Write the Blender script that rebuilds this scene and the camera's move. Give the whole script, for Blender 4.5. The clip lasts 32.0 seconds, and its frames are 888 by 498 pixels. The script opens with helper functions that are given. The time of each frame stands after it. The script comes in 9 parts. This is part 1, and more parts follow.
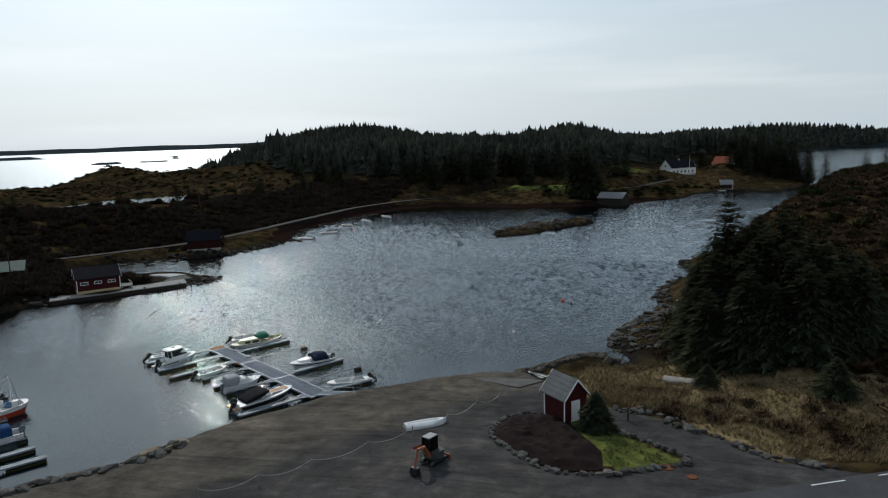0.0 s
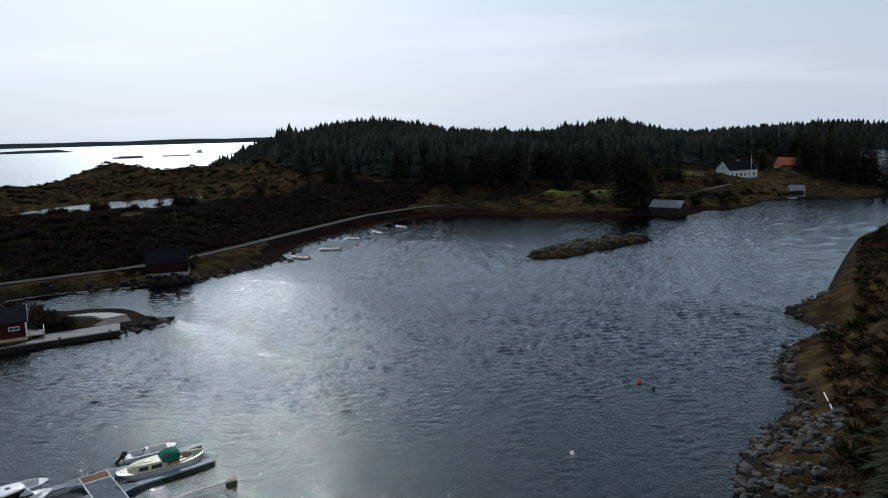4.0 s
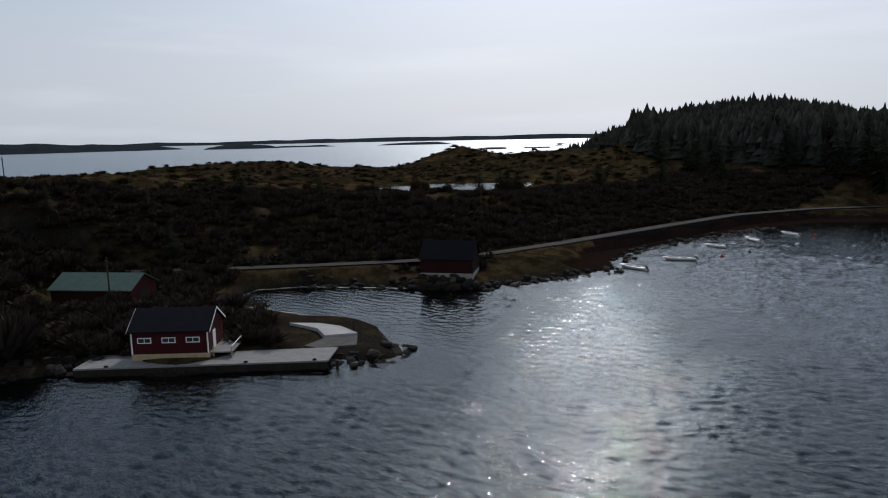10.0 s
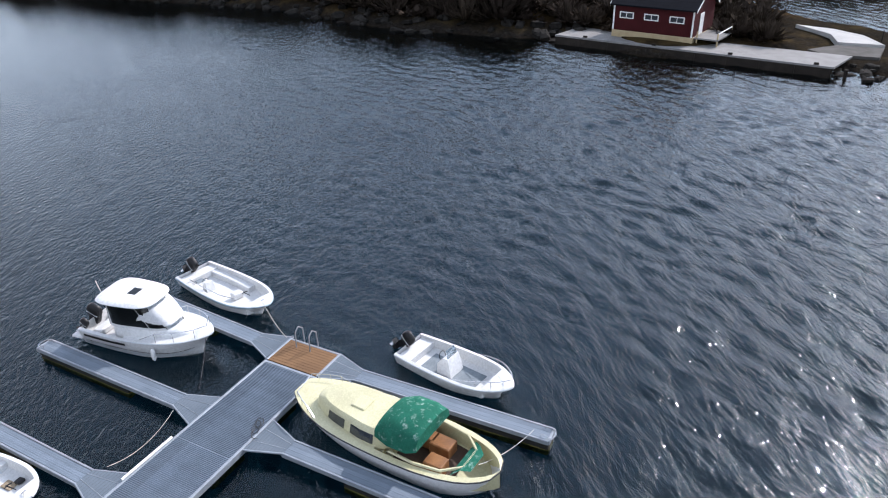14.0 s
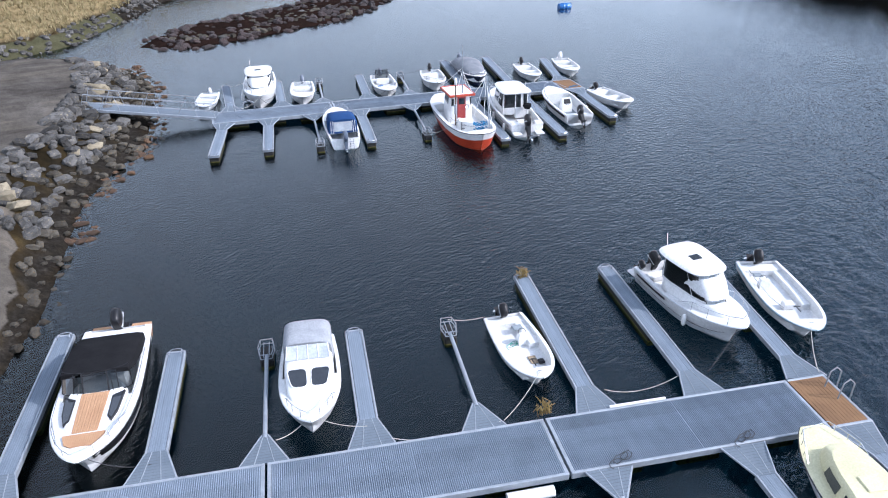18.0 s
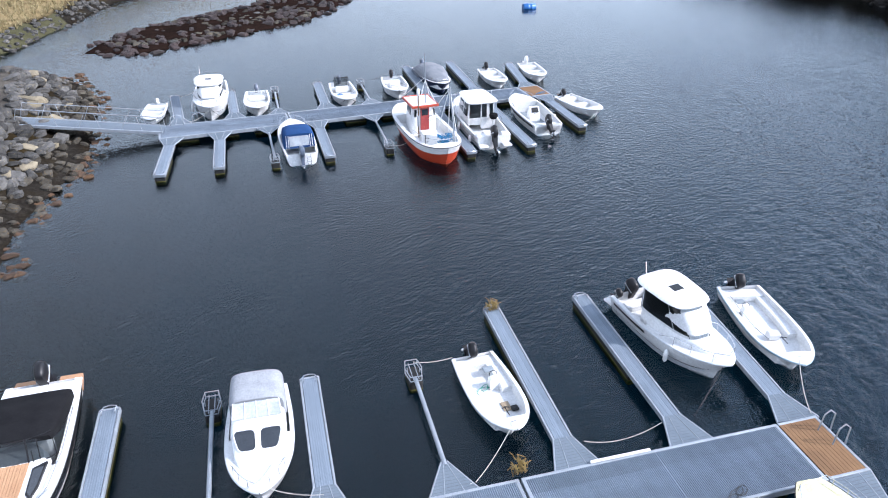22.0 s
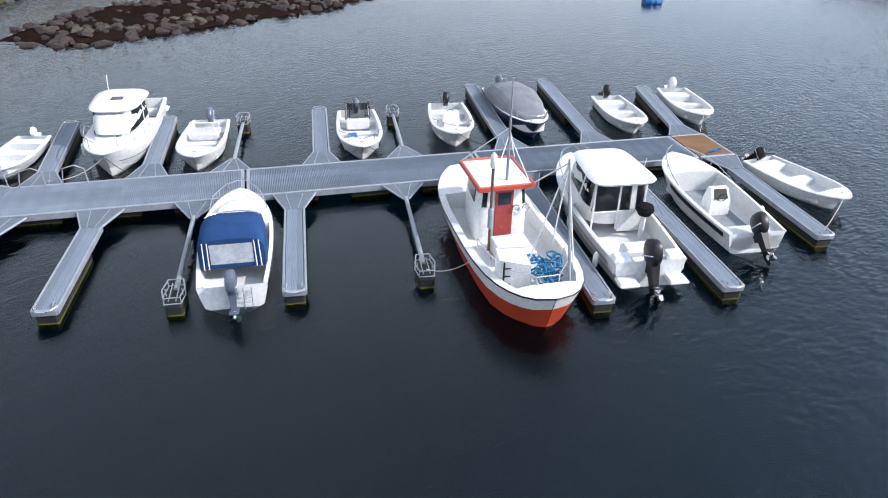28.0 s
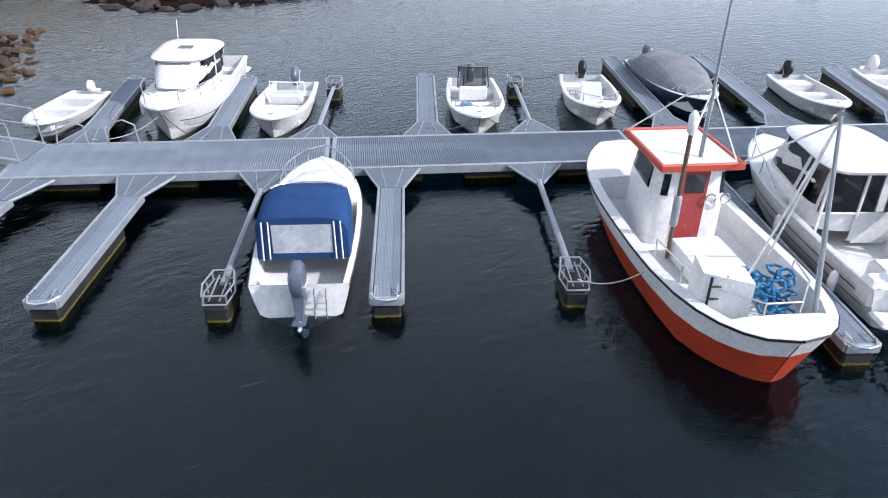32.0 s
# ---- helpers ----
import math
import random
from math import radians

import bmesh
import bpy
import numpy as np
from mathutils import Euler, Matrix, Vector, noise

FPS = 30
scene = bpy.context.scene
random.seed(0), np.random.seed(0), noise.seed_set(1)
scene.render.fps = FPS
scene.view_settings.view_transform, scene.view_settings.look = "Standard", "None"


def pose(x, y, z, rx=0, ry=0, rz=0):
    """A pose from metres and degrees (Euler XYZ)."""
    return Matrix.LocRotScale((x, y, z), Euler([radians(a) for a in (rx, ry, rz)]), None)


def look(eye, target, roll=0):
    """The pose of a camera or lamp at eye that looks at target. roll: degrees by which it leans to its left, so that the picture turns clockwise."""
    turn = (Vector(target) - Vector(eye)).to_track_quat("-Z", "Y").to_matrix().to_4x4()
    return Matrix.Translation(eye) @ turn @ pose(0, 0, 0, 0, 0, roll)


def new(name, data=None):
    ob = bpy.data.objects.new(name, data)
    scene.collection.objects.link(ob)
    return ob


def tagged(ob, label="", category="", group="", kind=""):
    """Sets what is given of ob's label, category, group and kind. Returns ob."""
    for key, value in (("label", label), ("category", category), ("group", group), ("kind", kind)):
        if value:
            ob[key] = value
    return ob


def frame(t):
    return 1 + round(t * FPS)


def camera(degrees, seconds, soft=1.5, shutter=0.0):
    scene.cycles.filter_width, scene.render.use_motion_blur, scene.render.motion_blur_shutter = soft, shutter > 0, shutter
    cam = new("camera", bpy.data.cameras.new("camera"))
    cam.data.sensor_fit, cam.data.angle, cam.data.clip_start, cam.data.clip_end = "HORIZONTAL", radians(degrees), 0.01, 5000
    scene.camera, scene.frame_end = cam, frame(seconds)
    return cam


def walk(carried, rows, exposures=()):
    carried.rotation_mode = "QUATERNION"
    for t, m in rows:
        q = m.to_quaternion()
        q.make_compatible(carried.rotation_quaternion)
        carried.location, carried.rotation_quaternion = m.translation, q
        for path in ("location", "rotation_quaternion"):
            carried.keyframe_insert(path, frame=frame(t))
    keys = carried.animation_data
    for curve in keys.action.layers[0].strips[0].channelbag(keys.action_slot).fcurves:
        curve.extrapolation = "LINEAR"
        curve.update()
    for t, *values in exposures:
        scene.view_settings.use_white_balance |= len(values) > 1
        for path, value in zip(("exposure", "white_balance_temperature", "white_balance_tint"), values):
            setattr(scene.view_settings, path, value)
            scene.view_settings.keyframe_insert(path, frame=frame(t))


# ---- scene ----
cam = camera(64.5, 32.0, soft=1.1)
PATH = [
    (0, (28.436, -54.028, 29.751), (27.862, -52.138, 29.435), -1.8),
    (0.5, (27.535, -49.127, 30.224), (26.957, -47.24, 29.901), -1.3),
    (1, (26.832, -44.284, 30.352), (26.252, -42.397, 30.029), -1.5),
    (1.5, (25.523, -39.051, 30.332), (24.927, -37.169, 30.009), -1.5),
    (2, (24.096, -33.936, 30.234), (23.455, -32.069, 29.912), -1.6),
    (2.5, (22.663, -28.873, 30.008), (22.015, -27.008, 29.688), -1.7),
    (3, (21.044, -24.162, 30.273), (20.396, -22.298, 29.948), -1.6),
    (3.5, (19.456, -19.475, 30.543), (18.808, -17.612, 30.214), -1.5),
    (5.5, (11.091, -1.648, 29.634), (10.446, 0.218, 29.313), -1.4),
    (6, (9.001, 2.613, 29.758), (8.335, 4.471, 29.433), -1.5),
    (6.5, (6.867, 6.983, 29.703), (5.795, 8.642, 29.387), -1.5),
    (7, (4.852, 12.118, 29.739), (3.431, 13.491, 29.427), -1.4),
    (7.5, (2.775, 17.163, 29.697), (1.312, 18.489, 29.383), -1.4),
    (8, (0.545, 21.698, 29.144), (-0.920, 23.023, 28.834), -1.4),
    (8.5, (-1.627, 25.768, 28.111), (-3.093, 27.093, 27.799), -1.4),
    (9, (-3.641, 28.885, 26.573), (-5.106, 30.211, 26.262), -1.3),
    (9.5, (-5.370, 30.928, 24.872), (-6.832, 32.257, 24.560), -1.4),
    (10, (-6.654, 32.062, 23.361), (-8.114, 33.392, 23.046), -1.1),
    (10.5, (-7.431, 32.495, 21.870), (-8.890, 33.825, 21.555), -1.1),
    (11, (-7.790, 33.056, 20.876), (-9.251, 34.383, 20.552), -1.1),
    (11.5, (-7.555, 33.633, 19.425), (-8.950, 34.868, 18.698), -1.4),
    (12, (-7.362, 33.784, 18.062), (-8.661, 34.94, 17.074), -1.4),
    (12.5, (-8.996, 34.395, 17.243), (-10.327, 35.518, 16.259), -1.5),
    (13, (-10.494, 34.823, 16.884), (-12.081, 35.55, 15.907), -1.8),
    (13.5, (-10.623, 35.116, 16.945), (-12.339, 35.445, 15.971), -1.6),
    (14, (-10.646, 35.313, 16.727), (-12.394, 35.384, 15.758), -1.9),
    (14.5, (-10.665, 35.178, 16.711), (-12.408, 35.077, 15.735), -1.6),
    (15, (-10.484, 35.346, 16.698), (-12.191, 34.966, 15.727), -1.9),
    (15.5, (-10.581, 36.011, 16.536), (-12.213, 35.362, 15.579), -2.1),
    (17.5, (-10.303, 35.136, 16.701), (-11.533, 33.905, 15.716), -0.4),
    (18, (-10.332, 35.194, 16.713), (-11.519, 33.922, 15.726), -0.3),
    (18.5, (-10.339, 35.223, 16.741), (-11.523, 33.952, 15.751), -0.4),
    (19, (-10.459, 35.211, 16.584), (-11.644, 33.939, 15.595), -0.4),
    (19.5, (-10.554, 35.142, 16.628), (-11.739, 33.874, 15.634), -0.2),
    (20, (-10.724, 34.984, 16.638), (-11.909, 33.717, 15.643), -0.2),
    (20.5, (-10.927, 34.745, 16.642), (-12.113, 33.479, 15.647), -0.1),
    (21, (-11.26, 34.471, 16.719), (-12.445, 33.205, 15.722), -0.1),
    (21.5, (-11.729, 34.012, 16.818), (-12.914, 32.748, 15.819), -0.1),
    (22, (-12.326, 33.381, 16.871), (-13.573, 32.177, 15.873), 0.1),
    (22.5, (-13.159, 32.489, 16.978), (-14.445, 31.329, 15.978), 0.1),
    (23, (-14.2, 31.382, 17.1), (-15.477, 30.214, 16.098), 0.2),
    (23.5, (-15.461, 30.077, 17.175), (-16.654, 28.825, 16.171), 0.3),
    (24, (-16.947, 28.68, 17.201), (-18.084, 27.377, 16.197), 0.4),
    (24.5, (-18.464, 27.095, 17.316), (-19.591, 25.784, 16.309), 0.5),
    (25, (-19.995, 25.372, 17.213), (-21.125, 24.063, 16.208), 0.6),
    (25.5, (-21.604, 23.656, 17.004), (-22.733, 22.347, 15.998), 0.8),
    (27.5, (-27.442, 17.0, 12.748), (-28.576, 15.694, 11.743), 1.2),
    (28, (-28.606, 15.823, 11.456), (-29.737, 14.517, 10.449), 1.3),
    (28.5, (-29.451, 14.799, 10.431), (-30.568, 13.481, 9.424), 1.3),
    (29, (-29.977, 14.26, 9.315), (-30.967, 12.844, 8.309), 1.0),
    (29.5, (-30.104, 14.082, 8.284), (-31.033, 12.622, 7.282), 0.7),
    (30, (-30.148, 13.954, 7.909), (-31.066, 12.487, 6.907), 0.4),
    (30.5, (-30.142, 13.641, 7.937), (-31.061, 12.176, 6.932), 0.5),
    (31, (-30.3, 12.959, 7.897), (-31.229, 11.493, 6.904), 0.5),
    (31.5, (-30.727, 12.033, 8.063), (-31.64, 10.561, 7.063), 0.5),
    (32, (-30.907, 10.818, 7.988), (-31.857, 9.361, 7.001), 1.0),
]
EXPOSURES = [(0, -0.72, 6250, 7), (3.5, -0.72, 6050, 9), (6, -0.76, 5800, 13), (7.2, -0.95, 5900, 14), (9, -0.95, 6050, 14), (11.2, -0.72, 6350, 16), (12.4, -0.32, 6300, 17), (13.2, -0.24, 6250, 17), (14.0, 0.6, 6150, 18), (15.0, 0.83, 5950, 19), (18, 0.78, 5800, 18), (24, 1.02, 5980, 17), (28, 0.64, 6200, 16), (32, 0.56, 6200, 18)]
walk(cam, [(t, look(eye, target, roll)) for t, eye, target, roll in PATH], EXPOSURES)

# ---------------------------------------------------------------- light
SUN_AZ, SUN_EL = 37.5, 36.5          # degrees from +y to the left, degrees up
to_sun = Vector((-math.sin(radians(SUN_AZ)) * math.cos(radians(SUN_EL)), math.cos(radians(SUN_AZ)) * math.cos(radians(SUN_EL)), math.sin(radians(SUN_EL))))
sun = new("sun", bpy.data.lights.new("sun", "SUN"))
sun.data.energy, sun.data.angle, sun.data.color = 3.7, radians(0.55), (1.0, 0.95, 0.88)
sun.matrix_world = look((0, 0, 200), Vector((0, 0, 200)) - to_sun)

world = bpy.data.worlds.new("sky")
scene.world = world
world.use_nodes = True
wn, wl = world.node_tree.nodes, world.node_tree.links
sky = wn.new("ShaderNodeTexSky")
sky.sky_type, sky.sun_disc = "NISHITA", False
sky.sun_elevation, sky.sun_rotation = radians(SUN_EL), radians(-SUN_AZ)
sky.air_density, sky.dust_density, sky.ozone_density = 1.0, 2.2, 1.5
veil = wn.new("ShaderNodeMixRGB")
vz, vr = wn.new("ShaderNodeSeparateXYZ"), wn.new("ShaderNodeMapRange")
vr.inputs["From Min"].default_value, vr.inputs["From Max"].default_value = 0.0, 1.0
vr.inputs["To Min"].default_value, vr.inputs["To Max"].default_value = 0.82, 0.22
tone = wn.new("ShaderNodeMixRGB")                    # whiter at the horizon, bluer above
tone.inputs[1].default_value, tone.inputs[2].default_value = (10.6, 11.7, 12.6, 1), (6.2, 9.6, 13.2, 1)
tz = wn.new("ShaderNodeMapRange")
tz.inputs["From Min"].default_value, tz.inputs["From Max"].default_value = 0.12, 0.6
tw, tm = wn.new("ShaderNodeMapRange"), wn.new("ShaderNodeMath")
tw.inputs["From Min"].default_value, tw.inputs["From Max"].default_value = -0.1, 0.4
tm.operation = "MULTIPLY"
wl.new(tz.outputs["Result"], tm.inputs[0])
wl.new(tw.outputs["Result"], tm.inputs[1])
wl.new(tm.outputs[0], tone.inputs[0])
wl.new(tone.outputs["Color"], veil.inputs[2])
wcoord, wmap, wnoise, wramp = wn.new("ShaderNodeTexCoord"), wn.new("ShaderNodeMapping"), wn.new("ShaderNodeTexNoise"), wn.new("ShaderNodeValToRGB")
wmap.inputs["Scale"].default_value = (1.2, 2.0, 14.0)
wnoise.inputs["Scale"].default_value, wnoise.inputs["Detail"].default_value = 1.6, 5.0
wramp.color_ramp.elements[0].position, wramp.color_ramp.elements[1].position = 0.52, 0.75
streak = wn.new("ShaderNodeMixRGB")
streak.inputs[2].default_value = (14.5, 14.8, 15.0, 1)
dim = wn.new("ShaderNodeMath")
dim.operation = "MULTIPLY"
dim.inputs[1].default_value = 0.35
wl.new(wcoord.outputs["Generated"], wmap.inputs["Vector"])
wl.new(wmap.outputs["Vector"], wnoise.inputs["Vector"])
wl.new(wnoise.outputs["Fac"], wramp.inputs["Fac"])
wl.new(wramp.outputs["Color"], dim.inputs[0])
wl.new(wcoord.outputs["Generated"], vz.inputs[0])
wl.new(vz.outputs["Z"], vr.inputs["Value"])
wl.new(vz.outputs["Z"], tz.inputs["Value"])
# thin high cloud on the sun's side of the sky
vd, vs, vm = wn.new("ShaderNodeVectorMath"), wn.new("ShaderNodeMapRange"), wn.new("ShaderNodeMath")
vd.operation, vm.operation = "DOT_PRODUCT", "MULTIPLY"
vd.inputs[1].default_value = (-math.sin(radians(SUN_AZ)), math.cos(radians(SUN_AZ)), 0)
vs.inputs["From Min"].default_value, vs.inputs["From Max"].default_value = -0.5, 0.6
vs.inputs["To Min"].default_value, vs.inputs["To Max"].default_value = 1.04, 1.0
wl.new(wcoord.outputs["Generated"], vd.inputs[0])
wl.new(vd.outputs["Value"], vs.inputs["Value"])
wl.new(vd.outputs["Value"], tw.inputs["Value"])
wl.new(vs.outputs["Result"], vm.inputs[0])
wl.new(vr.outputs["Result"], vm.inputs[1])
wl.new(vm.outputs[0], veil.inputs[0])
wl.new(sky.outputs["Color"], veil.inputs[1])
wl.new(veil.outputs["Color"], streak.inputs[1])
wl.new(dim.outputs[0], streak.inputs[0])
# the hazy glow round the sun
gd, gp, gm, ga = wn.new("ShaderNodeVectorMath"), wn.new("ShaderNodeMath"), wn.new("ShaderNodeMixRGB"), wn.new("ShaderNodeMath")
gd.operation, gp.operation, gm.blend_type, ga.operation = "DOT_PRODUCT", "POWER", "ADD", "MAXIMUM"
gd.inputs[1].default_value = to_sun
ga.inputs[1].default_value, gp.inputs[1].default_value = 0.0, 6.0
gm.inputs[2].default_value = (5.9, 6.4, 6.8, 1)
wl.new(wcoord.outputs["Generated"], gd.inputs[0])
wl.new(gd.outputs["Value"], ga.inputs[0])
wl.new(ga.outputs[0], gp.inputs[0])
wl.new(gp.outputs[0], gm.inputs[0])
wl.new(streak.outputs["Color"], gm.inputs[1])
gq, gn = wn.new("ShaderNodeMath"), wn.new("ShaderNodeMixRGB")
gq.operation, gn.blend_type, gq.inputs[1].default_value = "POWER", "ADD", 16.0
gn.inputs[2].default_value = (3.0, 3.1, 3.2, 1)
wl.new(ga.outputs[0], gq.inputs[0])
wl.new(gq.outputs[0], gn.inputs[0])
wl.new(gm.outputs["Color"], gn.inputs[1])
wl.new(gn.outputs["Color"], wn["Background"].inputs["Color"])
wn["Background"].inputs["Strength"].default_value = 0.1

# ---------------------------------------------------------------- materials


def material(name):
    m = bpy.data.materials.new(name)
    m.use_nodes = True
    n = m.node_tree.nodes
    return m, n, m.node_tree.links, n["Principled BSDF"]


def noise_node(n, l, vec, scale, detail=4.0, rough=0.55, distort=0.0):
    t = n.new("ShaderNodeTexNoise")
    t.inputs["Scale"].default_value, t.inputs["Detail"].default_value = scale, detail
    t.inputs["Roughness"].default_value, t.inputs["Distortion"].default_value = rough, distort
    if vec is not None:
        l.new(vec, t.inputs["Vector"])
    return t


def ramp_node(n, l, fac, stops):
    r = n.new("ShaderNodeValToRGB")
    e = r.color_ramp.elements
    while len(e) < len(stops):
        e.new(0.5)
    for k, (p, c) in enumerate(stops):
        e[k].position, e[k].color = p, (*c, 1)
    l.new(fac, r.inputs["Fac"])
    return r


def mix_node(n, l, fac, a, b, mode="MIX"):
    x = n.new("ShaderNodeMixRGB")
    x.blend_type = mode
    for k, v in ((0, fac), (1, a), (2, b)):
        if isinstance(v, (int, float)):
            x.inputs[k].default_value = v
        elif isinstance(v, tuple):
            x.inputs[k].default_value = (*v, 1)
        else:
            l.new(v, x.inputs[k])
    return x


def surface(name, a, b=None, rough=0.6, metal=0.0, scale=1.5, fine=18.0, bump=0.0, bscale=30.0, rand=0.0, spec=0.5, island=False, dirt=None, coat=0.0):
    """A plain material: two tones at a large scale, grain at a fine one, relief, and wear."""
    m, n, l, p = material(name)
    co = n.new("ShaderNodeTexCoord").outputs["Object"]
    b = b or tuple(v * 0.82 for v in a)
    big, small = noise_node(n, l, co, scale), noise_node(n, l, co, fine, 3)
    r1 = ramp_node(n, l, big.outputs["Fac"], [(0.35, a), (0.68, b)])
    r2 = ramp_node(n, l, small.outputs["Fac"], [(0.3, (0.84, 0.84, 0.84)), (0.7, (1.08, 1.08, 1.08))])
    out = mix_node(n, l, 1.0, r1.outputs["Color"], r2.outputs["Color"], "MULTIPLY").outputs["Color"]
    if dirt:
        d = noise_node(n, l, co, scale * 2.3, 6, 0.7)
        dr = ramp_node(n, l, d.outputs["Fac"], [(0.55, (0, 0, 0)), (0.78, (1, 1, 1))])
        out = mix_node(n, l, dr.outputs["Color"], out, dirt).outputs["Color"]
    if rand or island:
        src = n.new("ShaderNodeNewGeometry").outputs["Random Per Island"] if island else n.new("ShaderNodeObjectInfo").outputs["Random"]
        k = rand or 0.3
        rr = ramp_node(n, l, src, [(0.0, (1 - k,) * 3), (1.0, (1 + k,) * 3)])
        out = mix_node(n, l, 1.0, out, rr.outputs["Color"], "MULTIPLY").outputs["Color"]
    l.new(out, p.inputs["Base Color"])
    p.inputs["Roughness"].default_value, p.inputs["Metallic"].default_value = rough, metal
    p.inputs["Specular IOR Level"].default_value = spec if rough < 0.84 else min(spec, 0.06)
    p.inputs["Coat Weight"].default_value = coat
    if bump:
        bn = noise_node(n, l, co, bscale, 5)
        bp = n.new("ShaderNodeBump")
        bp.inputs["Strength"].default_value, bp.inputs["Distance"].default_value = 1.0, bump
        l.new(bn.outputs["Fac"], bp.inputs["Height"])
        l.new(bp.outputs["Normal"], p.inputs["Normal"])
    return m


def ribbed(name, a, b, step, axis="X", depth=0.006, rough=0.5, metal=0.0, dirt=0.0, rand=0.0):
    """Boards, ribs or grating: bands of relief every step metres along one axis."""
    m, n, l, p = material(name)
    co = n.new("ShaderNodeTexCoord").outputs["Object"]
    w = n.new("ShaderNodeTexWave")
    w.bands_direction, w.wave_profile = axis, "SAW" if dirt else "SIN"
    w.inputs["Scale"].default_value = 1.0 / step * 0.314159
    w.inputs["Distortion"].default_value = 0.0
    l.new(co, w.inputs["Vector"])
    big, small = noise_node(n, l, co, 1.1), noise_node(n, l, co, 23, 3)
    r1 = ramp_node(n, l, big.outputs["Fac"], [(0.35, a), (0.68, b)])
    r2 = ramp_node(n, l, small.outputs["Fac"], [(0.3, (0.85,) * 3), (0.7, (1.08,) * 3)])
    c = mix_node(n, l, 1.0, r1.outputs["Color"], r2.outputs["Color"], "MULTIPLY")
    r3 = ramp_node(n, l, w.outputs["Fac"], [(0.0, (0.72,) * 3), (0.12, (1, 1, 1))])
    c2 = mix_node(n, l, 1.0, c.outputs["Color"], r3.outputs["Color"], "MULTIPLY")
    if rand:
        rr = ramp_node(n, l, n.new("ShaderNodeObjectInfo").outputs["Random"], [(0.0, (1 - rand,) * 3), (1.0, (1 + rand,) * 3)])
        c2 = mix_node(n, l, 1.0, c2.outputs["Color"], rr.outputs["Color"], "MULTIPLY")
    l.new(c2.outputs["Color"], p.inputs["Base Color"])
    p.inputs["Roughness"].default_value, p.inputs["Metallic"].default_value = rough, metal
    p.inputs["Specular IOR Level"].default_value = 0.12
    bp = n.new("ShaderNodeBump")
    bp.inputs["Distance"].default_value = depth
    l.new(r3.outputs["Color"], bp.inputs["Height"])
    l.new(bp.outputs["Normal"], p.inputs["Normal"])
    return m


